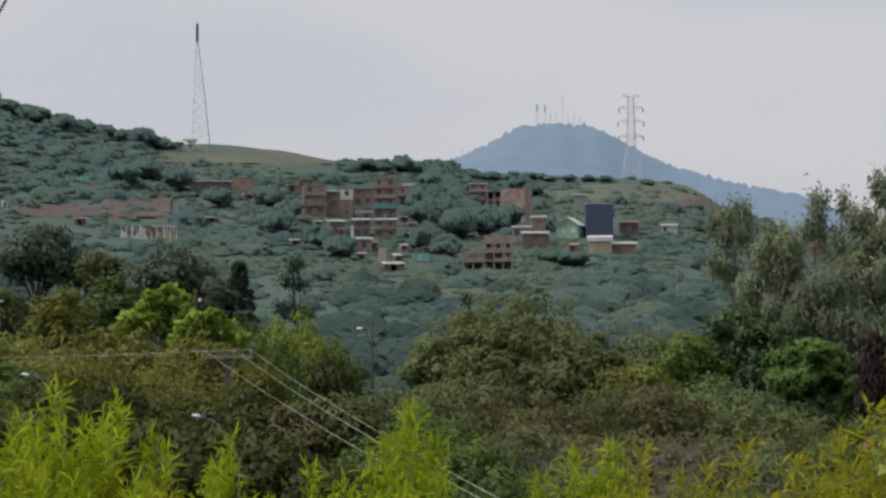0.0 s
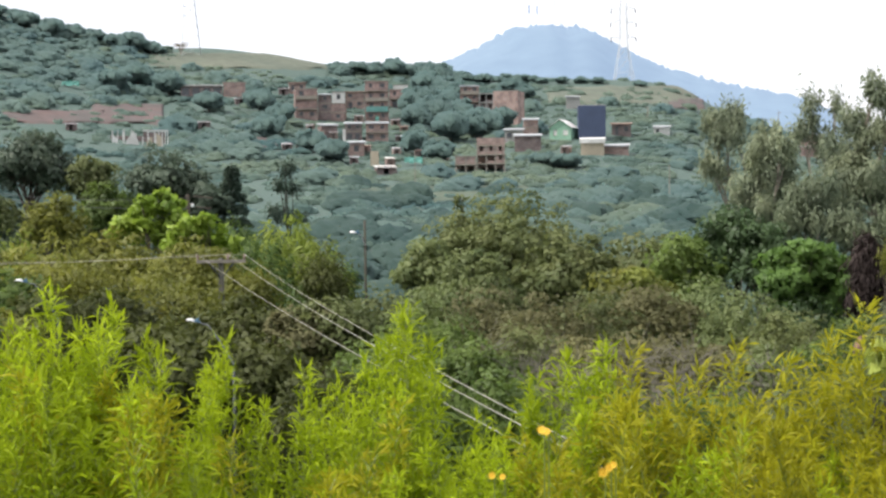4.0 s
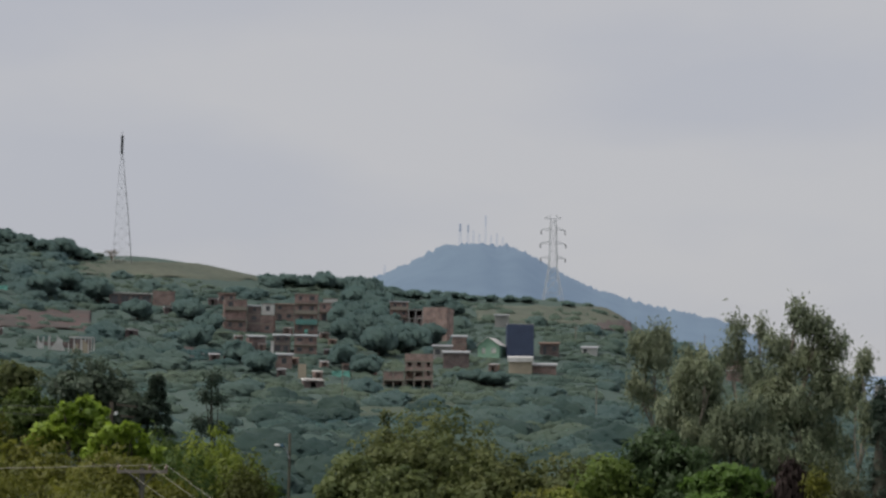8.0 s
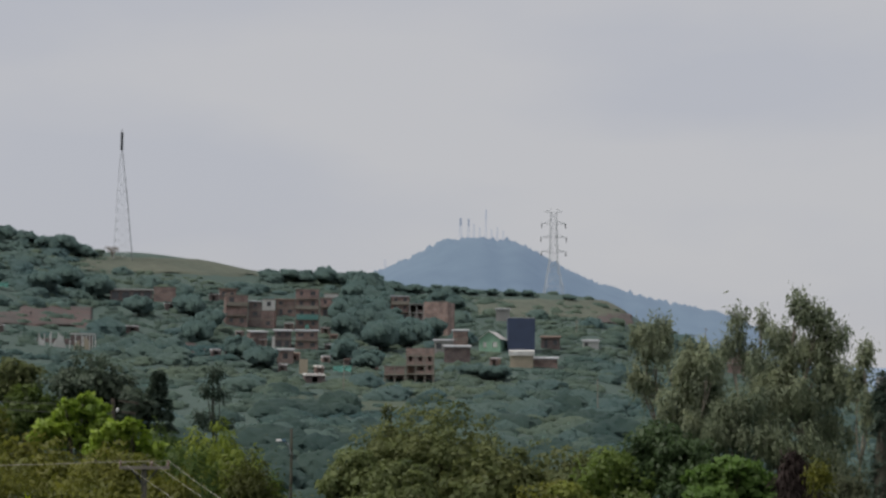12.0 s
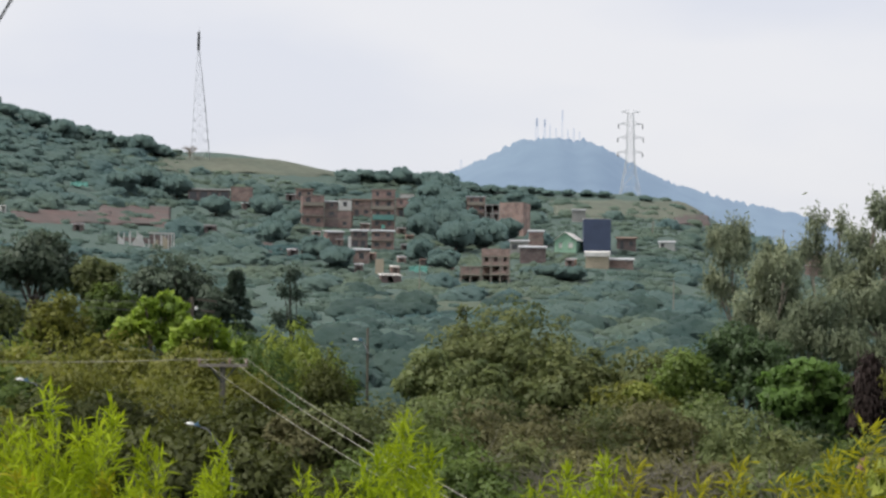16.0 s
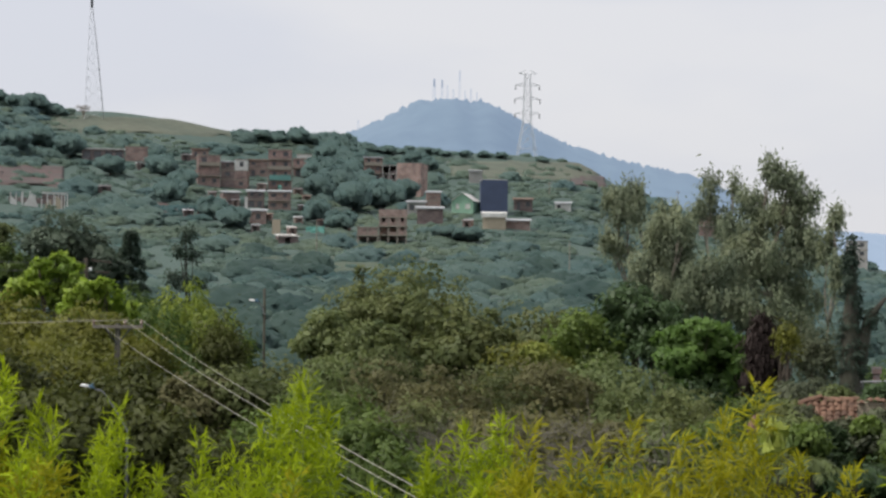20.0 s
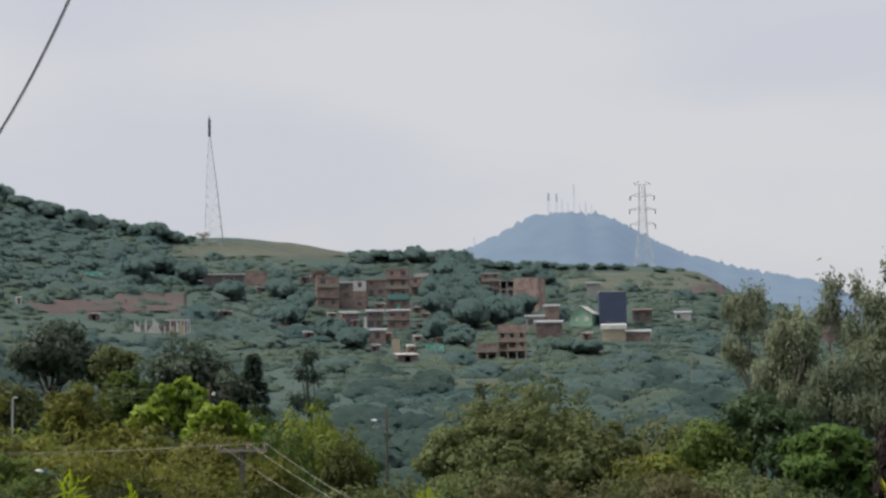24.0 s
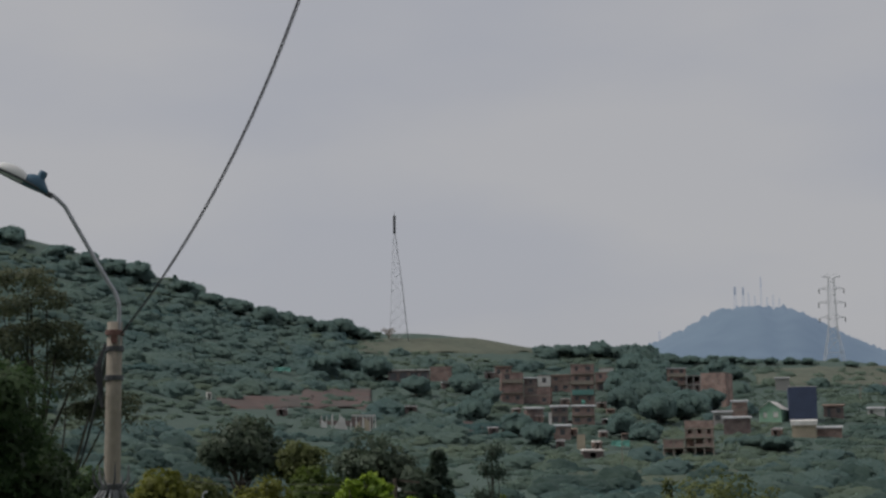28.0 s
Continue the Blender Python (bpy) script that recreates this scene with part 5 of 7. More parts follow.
def tarp(az, el, wide_m, label):
    r = slope_r(az, el)
    bm = bmesh.new()
    n = 6
    grid = [[bm.verts.new((wide_m * (i / n - 0.5), 2.6 * (j / n - 0.5), 0.25 * math.sin(i * 1.9) * math.cos(j * 1.4) + j * 0.22)) for i in range(n + 1)] for j in range(n + 1)]
    for j in range(n):
        for i in range(n):
            bm.faces.new((grid[j][i], grid[j][i + 1], grid[j + 1][i + 1], grid[j + 1][i]))
    bmesh.ops.solidify(bm, geom=bm.faces[:], thickness=0.03)
    ob = part("tarpaulin", bm, TARP)
    ob.matrix_world = Matrix.Translation(spot(az, r, ground_z(az, r) + 0.5)) @ Matrix.Rotation(radians(-az), 4, "Z")
    KEEP_CLEAR.append((az - 0.35, az + 0.35, el - 0.1, el + 0.2, r))
    tagged(ob, label, "tarpaulin")


tarp(-3.45, 1.62, 4.0, "green tarpaulin sheltering a yard by the shacks")
tarp(-4.66, 3.05, 1.0, "small green tarpaulin on a terrace")
tarp(-14.8, 4.25, 4.6, "faded green tarpaulin on the hillside terrace")

# teal paint on one storey of the tall house
r_f = slope_r(-4.66, 3.12)
bm = bmesh.new()
w_f = r_f * radians(0.8)
box(bm, -w_f / 2 + 0.3, w_f / 2 - 0.3, -1.17, -1.1, height_at(r_f, 3.42) - height_at(r_f, 3.12), height_at(r_f, 3.6) - height_at(r_f, 3.12))
band = part("painted_hoarding", bm, TEAL_PAINT)
band.matrix_world = Matrix.Translation(spot(-4.66, r_f, height_at(r_f, 3.12))) @ Matrix.Rotation(radians(4.66), 4, "Z")
tagged(band, "teal painted hoarding on the balcony of the tall house", "hoarding")


# ---- scrub and trees of the far slope ----
def clear_of(az, r, wide_deg, top_el, base_el):
    for a0, a1, e0, e1, rh in KEEP_CLEAR:
        if az + wide_deg > a0 and az - wide_deg < a1:
            if r < rh + 1.5 and top_el > e0 and base_el < e1:
                return False
            if rh - 1 < r < rh + 9 and base_el < e1:
                return False
    return True


def rounded_block(n):
    """The faces of a cube blown up to a unit sphere, n by n on each side: corners (k, 4, 3)."""
    g = np.linspace(-1, 1, n + 1)
    out = []
    for axis in range(3):
        for sgn in (-1.0, 1.0):
            for i in range(n):
                for j in range(n):
                    q = np.empty((4, 3))
                    q[:, axis] = sgn
                    q[:, (axis + 1) % 3] = [g[i], g[i + 1], g[i + 1], g[i]]
                    q[:, (axis + 2) % 3] = [g[j], g[j], g[j + 1], g[j + 1]]
                    out.append(q if sgn > 0 else q[::-1])
    return unit(np.array(out))


CORE, MID_CORE, SMALL_CORE = rounded_block(6), rounded_block(4), rounded_block(2)


def leafy_lump(c, radii, ph, core, k, leaf, gen):
    """One rounded, uneven mass of distant foliage with loose leaves on its skin: corners and normals."""
    def lumps(v):
        return (1 + 0.20 * np.sin(v[..., :1] * 4 + ph) * np.cos(v[..., 1:2] * 5 + 2 * ph) + 0.10 * np.sin(v[..., 2:3] * 9 + ph) * np.sin(v[..., :1] * 8 - ph)
                + 0.09 * np.sin(v[..., :1] * 17 + ph) * np.sin(v[..., 1:2] * 15 + ph) * np.sin(v[..., 2:3] * 16 - ph))
    skin = c + core * radii * lumps(core)
    flat = unit(np.cross(skin[:, 2] - skin[:, 0], skin[:, 3] - skin[:, 1]))
    n0 = unit(flat * 0.20 + core.mean(1) * 0.16 + np.array([0, 0, 0.8]))
    d = unit(gen.normal(size=(k, 3)))
    d[:, 2] = np.abs(d[:, 2]) * 1.15 - 0.25
    d = unit(d)
    p = c + d * radii * lumps(d) * gen.uniform(0.99, 1.06, (k, 1))
    nrm = unit(d + gen.normal(size=d.shape) * 0.3)
    q = unit(np.cross(nrm, gen.normal(size=(k, 3))))
    t = np.cross(nrm, q)
    ln = leaf * gen.uniform(0.6, 1.4, (k, 1))
    co = np.stack([p - q * ln, p - t * ln * 0.7, p + q * ln, p + t * ln * 0.7], 1)
    n1 = unit(d * 0.25 + gen.normal(size=d.shape) * 0.08 + np.array([0, 0, 0.8]))
    return np.concatenate([skin, co]), np.repeat(np.concatenate([n0, n1]), 4, 0)


def bushes_on_slope(name, label, material, count, seed, size, az_range, leaf, per_bush, want, category="scrub", near=215.0, far=565.0, loose=0.0):
    gen = np.random.default_rng(seed)
    all_co, all_n, made, tries = [], [], 0, 0
    while made < count and tries < count * 12:
        tries += 1
        az = gen.uniform(*az_range)
        r = near + (gen.uniform() ** 0.85) * (far - near)
        if not want(az, r, gen):
            continue
        z = ground_z(az, r)
        s = size * gen.uniform(0.5, 1.45) * (0.75 + 0.5 * noise.noise(Vector((az * 0.8, r * 0.02, seed))))
        hgt = s * (gen.uniform(0.42, 0.75) if size > 3 else gen.uniform(0.3, 0.6))
        base_el = math.degrees(math.atan2(z - EYE, r))
        top_el = math.degrees(math.atan2(z + hgt * 1.5 - EYE, r))
        if not clear_of(az, r, math.degrees(s * 0.8 / r), top_el - loose, base_el):
            continue
        core = CORE if size > 3.0 else MID_CORE if size > 1.5 else SMALL_CORE
        co, nrm = leafy_lump(np.array(spot(az, r, z + hgt * 0.12)), np.array([s * 1.12, s * 1.12, hgt * 1.05]), made * 1.7, core, (int(per_bush * (s / size) ** 1.6) + 20) // 2, leaf * 0.75, gen)
        all_co.append(co)
        all_n.append(nrm)
        made += 1
    ob = new(name, quads_mesh(name, np.concatenate(all_co), material, normals=np.concatenate(all_n)))
    tagged(ob, label, category, kind="stuff")


def open_grass(az, r):
    e = ridge_el(az)
    el = math.degrees(math.atan2(ground_z(az, r) - EYE, r))
    if -12.0 < az < -6.3 and el > e - 0.55:
        return True
    if 0.8 < az < 6.4 and el > e - 0.75 - 0.1 * math.sin(az * 3):
        return True
    if -14.2 < az < -11.7 and 2.88 < el < 3.7:
        return True
    if -17.0 < az < -13.6 and 2.98 < el < 3.42:
        return True
    return False


def scrub_here(az, r, gen):
    if az < -11.5 and open_grass(az, r):
        return gen.uniform() < 0.30
    if open_grass(az, r):
        return az > 0 and gen.uniform() < 0.26
    patch = noise.noise(Vector((az * 0.55, r * 0.018, 2.0)))
    return gen.uniform() < 0.72 + 0.9 * patch


def trees_here(az, r, gen):
    if open_grass(az, r):
        return False
    patch = noise.noise(Vector((az * 0.4, r * 0.014, 9.0)))
    if az < -12.4 and r > 400:
        return gen.uniform() < 0.95
    return gen.uniform() < 0.28 + 1.4 * patch


bushes_on_slope("hill_scrub", "dense scrub covering the far slope, leaf colour greyed with haze", L_HILL, 5200, 11, 1.9, (-28, 18), 0.42, 60, scrub_here)
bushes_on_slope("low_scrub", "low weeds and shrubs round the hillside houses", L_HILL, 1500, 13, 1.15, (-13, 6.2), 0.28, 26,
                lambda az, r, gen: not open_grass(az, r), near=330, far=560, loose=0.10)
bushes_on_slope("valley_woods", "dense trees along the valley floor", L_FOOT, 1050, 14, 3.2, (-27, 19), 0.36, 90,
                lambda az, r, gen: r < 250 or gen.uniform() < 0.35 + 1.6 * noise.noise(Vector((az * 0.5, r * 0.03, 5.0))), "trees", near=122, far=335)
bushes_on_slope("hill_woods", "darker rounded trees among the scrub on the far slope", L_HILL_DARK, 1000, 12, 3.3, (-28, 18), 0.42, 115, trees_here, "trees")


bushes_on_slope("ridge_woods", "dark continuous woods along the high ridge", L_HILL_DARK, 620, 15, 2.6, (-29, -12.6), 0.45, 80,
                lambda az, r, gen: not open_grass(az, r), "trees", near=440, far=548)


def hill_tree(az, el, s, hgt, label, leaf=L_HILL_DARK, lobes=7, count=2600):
    """A tree on the far slope: trunk, limbs and a crown of several uneven masses."""
    r = slope_r(az, el)
    z = ground_z(az, r)
    gen = np.random.default_rng(int(abs(az) * 100 + el * 1000))
    random.seed(int(abs(az) * 100))
    spec = [((0, 0, hgt * 0.55), (s * 0.80, s * 0.80, hgt * 0.40))]
    for i in range(lobes):
        a, q = math.tau * (i + gen.uniform(-0.3, 0.3)) / lobes, gen.uniform(0.42, 0.58)
        up = gen.uniform(0.34, 0.74)
        spec.append(((s * (1 - q) * math.cos(a), s * (1 - q) * math.sin(a), hgt * up), (s * q, s * q, min(hgt * 0.26, s * q * 0.8))))
    for i in range(4):
        a, q = gen.uniform(0, math.tau), gen.uniform(0.18, 0.3)
        spec.append(((s * 0.4 * math.cos(a), s * 0.4 * math.sin(a), hgt * gen.uniform(0.8, 0.92)), (s * q, s * q, hgt * 0.13)))
    ob = empty("tree", spot(az, r, z))
    bm = bmesh.new()
    woody(bm, 0.22, hgt, spec[:lobes + 1])
    part("trunk", bm, BARK, ob, smooth=True)
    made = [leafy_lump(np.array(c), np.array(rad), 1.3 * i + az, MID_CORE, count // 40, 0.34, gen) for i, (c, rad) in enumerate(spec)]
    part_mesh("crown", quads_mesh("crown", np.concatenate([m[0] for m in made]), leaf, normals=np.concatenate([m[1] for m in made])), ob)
    tagged(ob, label, "tree")


# the grove between the house groups, and the crowns along the skyline
for a, e, s, h in ((-2.7, 2.9, 5.0, 8.5), (-2.2, 2.4, 4.5, 8), (-1.0, 2.62, 4.2, 7.0), (-3.0, 3.9, 4.5, 8), (-2.3, 3.7, 4.6, 8), (-0.5, 2.75, 4.0, 6), (-2.6, 4.3, 4.5, 7),
                   (-1.5, 2.55, 4, 7), (-3.3, 2.8, 4, 7), (-3.5, 3.35, 3.6, 7), (-3.1, 3.3, 4.2, 8), (-2.45, 3.2, 4.4, 8), (-1.9, 2.95, 4.2, 7), (-2.0, 3.6, 3.6, 7),
                   (-0.2, 3.9, 3.0, 5.5), (0.35, 3.75, 2.6, 5), (-7.9, 3.0, 3.4, 5.5), (-8.6, 3.4, 4.0, 6.5), (-8.3, 2.6, 3.6, 5.5), (0.95, 1.5, 3.0, 3.2), (1.7, 1.45, 3.2, 3.2), (-3.4, 2.0, 3.2, 5.5), (-2.6, 1.7, 3.4, 5),
                   (-6.9, 2.1, 3.2, 5), (-6.2, 1.75, 3.2, 5), (-10.3, 3.45, 3.6, 5.5), (-11.6, 4.0, 4.2, 6.5), (-12.6, 4.3, 4.4, 6.5), (-13.4, 4.1, 4.2, 6)):
    hill_tree(a, e, s * 1.12, h, "dark rounded tree in the grove between houses", lobes=9)
SKYLINE = "rounded tree on the skyline of the hill"
for a, e, s, h in ((-5.9, 4.75, 3.0, 3.4), (-5.3, 4.72, 3.2, 4.0), (-4.75, 4.65, 2.6, 4.4), (-4.1, 4.62, 2.8, 6.0), (-3.6, 4.6, 2.8, 4.6), (-3.0, 4.55, 3.0, 5.6), (-2.5, 4.5, 3.0, 5.0),
                   (-2.0, 4.4, 2.6, 3.8), (-12.8, 5.45, 3.4, 6.4), (-13.3, 5.5, 2.8, 5.2), (-12.2, 5.4, 2.6, 3.6), (-11.9, 5.35, 1.8, 2.6), (-15.4, 5.95, 3.2, 5.6), (-16.2, 6.2, 3.2, 5.2),
                   (-14.7, 5.85, 2.8, 4.8), (-14.0, 5.75, 2.8, 4.2), (-18.4, 7.2, 0.6, 3.4), (-1.7, 4.36, 2.4, 3.6), (-1.05, 4.36, 2.2, 3.0), (-0.3, 4.36, 2.0, 3.0), (0.25, 4.36, 2.0, 2.6), (0.6, 4.35, 1.6, 2.4),
                   (2.2, 4.3, 1.6, 2.2), (2.8, 4.28, 1.8, 2.0), (4.2, 4.15, 1.6, 1.8)):
    hill_tree(a, e, s * 1.4, h * 0.96, SKYLINE, count=1500, lobes=8)
for a, e, s, h in ((-17.2, 6.5, 3.0, 4.2), (-18.2, 6.9, 3.0, 4.4), (-19.6, 7.25, 3.4, 7.0), (-20.4, 7.5, 3.0, 5.4), (-21.3, 7.75, 2.8, 4.4), (-22.4, 8.0, 2.8, 4.0),
                   (-23.8, 8.45, 3.0, 5.0), (-24.5, 8.6, 2.6, 4.6), (-25.4, 8.8, 3.0, 4.0), (8.0, 2.5, 3.0, 5), (-1.3, 4.35, 2.0, 2.6), (-0.6, 4.36, 1.8, 2.2), (0.9, 4.32, 1.5, 1.8),
                   (1.6, 4.3, 1.6, 2.2)):
    hill_tree(a, e, s * 1.4, h * 0.96, SKYLINE, count=1500, lobes=8)


# ---- masts and pylon on the heights ----
def bar(bm, a, b, t):
    tube(bm, [a, b], t, 4)


def lattice(bm, levels, t, brace=True):
    """Four legs through square sections (height, half width, x shift), with crossed bracing."""
    for (z0, w0, s0), (z1, w1, s1) in zip(levels, levels[1:]):
        c0 = [Vector((s0 + sx * w0, sy * w0, z0)) for sx, sy in ((-1, -1), (1, -1), (1, 1), (-1, 1))]
        c1 = [Vector((s1 + sx * w1, sy * w1, z1)) for sx, sy in ((-1, -1), (1, -1), (1, 1), (-1, 1))]
        for k in range(4):
            bar(bm, c0[k], c1[k], t)
            if brace:
                bar(bm, c0[k], c1[(k + 1) % 4], t * 0.55)
                bar(bm, c0[(k + 1) % 4], c1[k], t * 0.55)
                bar(bm, c1[k], c1[(k + 1) % 4], t * 0.55)


def radio_tower():
    az = -10.84
    r = slope_r(az, 5.32)
    z0 = ground_z(az, r)
    h = height_at(r, 9.62) - z0
    ob = empty("radio_tower", spot(az, r, z0 - 0.3), -az)
    lean = -r * radians(0.14)
    bm = bmesh.new()
    n = 11
    body = 0.85
    levels = [(h * body * i / n, 2.7 * (1 - i / n) ** 0.85 + 0.28, lean * i / n) for i in range(n + 1)]
    lattice(bm, levels, 0.05)
    part("lattice_mast", bm, HAZED_STEEL, ob)
    bm = bmesh.new()
    tube(bm, [(2.98, -2.98, 0), (lean * 0.5 + 1.8, -1.8, h * body * 0.5), (lean + 0.3, -0.3, h * body)], [0.13, 0.12, 0.10], 6)
    part("cable_ladder", bm, DULL_STEEL, ob, "dark cable run up one leg")
    bm = bmesh.new()
    lathe(bm, [(0.35, h * body), (0.42, h * body + 0.4), (0.42, h - 0.5), (0.30, h - 0.3), (0.07, h - 0.2), (0.05, h + 0.9)], 10, (lean, 0, 0))
    part("antenna", bm, DARK_STEEL, ob, "dark cylindrical antenna")
    tagged(ob, "slender tapering lattice radio tower with a dark antenna", "tower")


radio_tower()


def pale_shrub_tree():
    """The bare flat-topped tree beside the tower."""
    az = -11.2
    r = slope_r(az, 5.33)
    z0 = ground_z(az, r)
    random.seed(8)
    bm = bmesh.new()
    tube(bm, [(0, 0, -0.3), (0.1, 0, 1.2)], [0.22, 0.16], 6)
    for i in range(26):
        a = i * 2.4
        rr = random.uniform(0.6, 2.7)
        e = Vector((rr * math.cos(a), rr * math.sin(a), random.uniform(3.0, 4.1)))
        pts = limb_points((0.1, 0, 1.1), e, 0.25, 4)
        tube(bm, pts, [0.09, 0.075, 0.06, 0.045, 0.03], 4)
        for _ in range(4):
            tube(bm, [pts[3], pts[4] + Vector((random.uniform(-0.8, 0.8), random.uniform(-0.8, 0.8), random.uniform(-0.1, 0.5)))], [0.045, 0.025], 4)
    ob = empty("bare_tree", spot(az, r, z0))
    part("trunk", bm, PALE_BARK, ob)
    tagged(ob, "bare flat-topped tree beside the radio tower", "tree")


pale_shrub_tree()


def pylon():
    az, r = 3.66, 850.0
    z0 = ground_z(az, r)
    h = height_at(r, 7.16) - z0
    ob = empty("power_pylon", spot(az, r, z0 - 0.5), -az + 8)
    bm = bmesh.new()
    waist = h * 0.46
    levels = [(0, 5.4, 0), (waist * 0.4, 4.2, 0), (waist * 0.75, 2.9, 0), (waist, 2.1, 0)]
    levels += [(waist + (h - waist) * i / 6, 2.1 - 0.7 * i / 6, 0) for i in range(1, 7)]
    lattice(bm, levels, 0.12)
    part("lattice_body", bm, HAZED_STEEL, ob)
    for s, w in ((0.56, 6.2), (0.72, 6.4), (0.87, 6.0), (1.0, 4.6)):
        for sx in (-1, 1):
            bm = bmesh.new()
            z = h * s
            tip = Vector((sx * w, 0, z + 0.3))
            for y in (-1.4, 1.4):
                bar(bm, (sx * 1.2, y, z), tip, 0.09)
                bar(bm, (sx * 1.2, y, z + 1.6), tip, 0.08)
            arm = part("cross_arm", bm, HAZED_STEEL, ob)
            if s < 1:
                bm = bmesh.new()
                lathe(bm, [(0.10, -2.4), (0.28, -2.2), (0.22, -1.2), (0.28, -0.3), (0.08, 0)], 8, tip)
                part("insulator", bm, DARK_STEEL, arm)
    tagged(ob, "steel lattice power pylon behind the hilltop", "pylon")


pylon()


def hill_masts():
    r = 2990.0
    for az, el0, el1, w, kind in ((0.50, 6.2, 6.93, 3.2, 1), (0.77, 6.22, 6.9, 2.6, 1), (0.95, 6.22, 6.72, 2.0, 0), (1.15, 6.22, 6.6, 1.6, 0), (1.36, 6.22, 7.22, 1.5, 1),
                                  (1.55, 6.22, 6.55, 1.6, 0), (1.75, 6.22, 6.62, 2.2, 0), (1.95, 6.2, 6.5, 1.6, 0), (-2.05, 5.1, 5.5, 2.5, 0)):
        z0, z1 = height_at(r, el0) - 12, height_at(r, el1)
        ob = empty("transmitter_mast", spot(az, r, z0), -az)
        bm = bmesh.new()
        h = z1 - z0
        lattice(bm, [(h * i / 8, w * (1 - 0.5 * i / 8), 0) for i in range(9)], 0.32)
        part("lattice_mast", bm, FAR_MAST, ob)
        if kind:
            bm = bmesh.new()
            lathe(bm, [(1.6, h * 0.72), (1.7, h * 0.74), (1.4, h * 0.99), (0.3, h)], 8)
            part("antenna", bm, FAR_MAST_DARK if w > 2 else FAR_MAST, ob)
        tagged(ob, "hazy transmitter mast on the mountain top", "mast", "transmitter masts")


hill_masts()
for a, e, h in ((4.44, 3.02, 4.2), (9.9, 2.4, 9.0), (8.75, 2.6, 7.0)):
    r = slope_r(a, min(e, ridge_el(a) - 0.05))
    bm = bmesh.new()
    tube(bm, [(0, 0, -0.5), (0, 0, h)], [0.14, 0.09], 6)
    box(bm, -0.7, 0.7, -0.06, 0.06, h - 0.7, h - 0.55)
    ob = part("telegraph_pole", bm, PALE_BARK)
    ob.matrix_world = Matrix.Translation(spot(a, r, ground_z(a, r)))
    tagged(ob, "thin pale pole standing on the slope", "pole", "slope poles")
for a, e, h in ((5.15, 0.25, 7.0), (-3.4, 0.9, 7.0)):
    r = slope_r(a, e)
    bm = bmesh.new()
    tube(bm, [(0, 0, -0.5), (0, 0, h)], [0.10, 0.07], 6)
    ob = part("telegraph_pole", bm, CONCRETE)
    ob.matrix_world = Matrix.Translation(spot(a, r, ground_z(a, r)))
    tagged(ob, "pale pole among the scrub at the foot of the slope", "pole", "slope poles")


# ---- street lamps, poles and wires ----
def luminaire(parent, place, turn, tilt, size=0.7, blue=LAMP_BLUE):
    """A street-lamp head: pale dome, dark rim and blue gear housing. It points along local -x, tilted up."""
    m = Matrix.Translation(place) @ Matrix.Rotation(radians(turn), 4, "Z") @ Matrix.Rotation(radians(tilt), 4, "Y")
    head = new("lamp_head")
    head.parent = parent
    head.matrix_local = m
    bm = bmesh.new()
    bmesh.ops.create_uvsphere(bm, u_segments=18, v_segments=12, radius=1.0)
    for v in bm.verts:
        v.co.x = -size * 0.66 + v.co.x * size * 0.34
        v.co.y *= size * 0.17
        v.co.z = v.co.z * size * 0.20 if v.co.z > 0 else v.co.z * size * 0.02
    part("dome", bm, LAMP_WHITE, head, "pale rounded shell", True)
    bm = bmesh.new()
    bmesh.ops.create_uvsphere(bm, u_segments=16, v_segments=10, radius=1.0)
    for v in bm.verts:
        v.co.x = -size * 0.24 + v.co.x * size * 0.27
        v.co.y *= size * 0.15
        v.co.z = v.co.z * size * (0.22 if v.co.x < -size * 0.1 else 0.16) if v.co.z > 0 else v.co.z * size * 0.03
    part("gear_housing", bm, blue, head, "blue gear housing", True)
    bm = bmesh.new()
    pts = [(-size * 0.52 + size * 0.5 * math.cos(k * math.tau / 24), size * 0.175 * math.sin(k * math.tau / 24), -0.004) for k in range(25)]
    tube(bm, pts, size * 0.022, 6, False)
    part("rim", bm, DARK_STEEL, head)
    bm = bmesh.new()
    lathe(bm, [(size * 0.075, size * 0.14), (size * 0.075, size * 0.30), (size * 0.06, size * 0.32)], 12, (-size * 0.20, 0, 0))
    part("photocell", bm, blue, head, "blue cylindrical photocell")
    bm = bmesh.new()
    tube(bm, [(-size * 0.04, 0, 0), (size * 0.12, 0, 0)], size * 0.05, 10)
    part("socket", bm, DARK_STEEL, head)
    return head


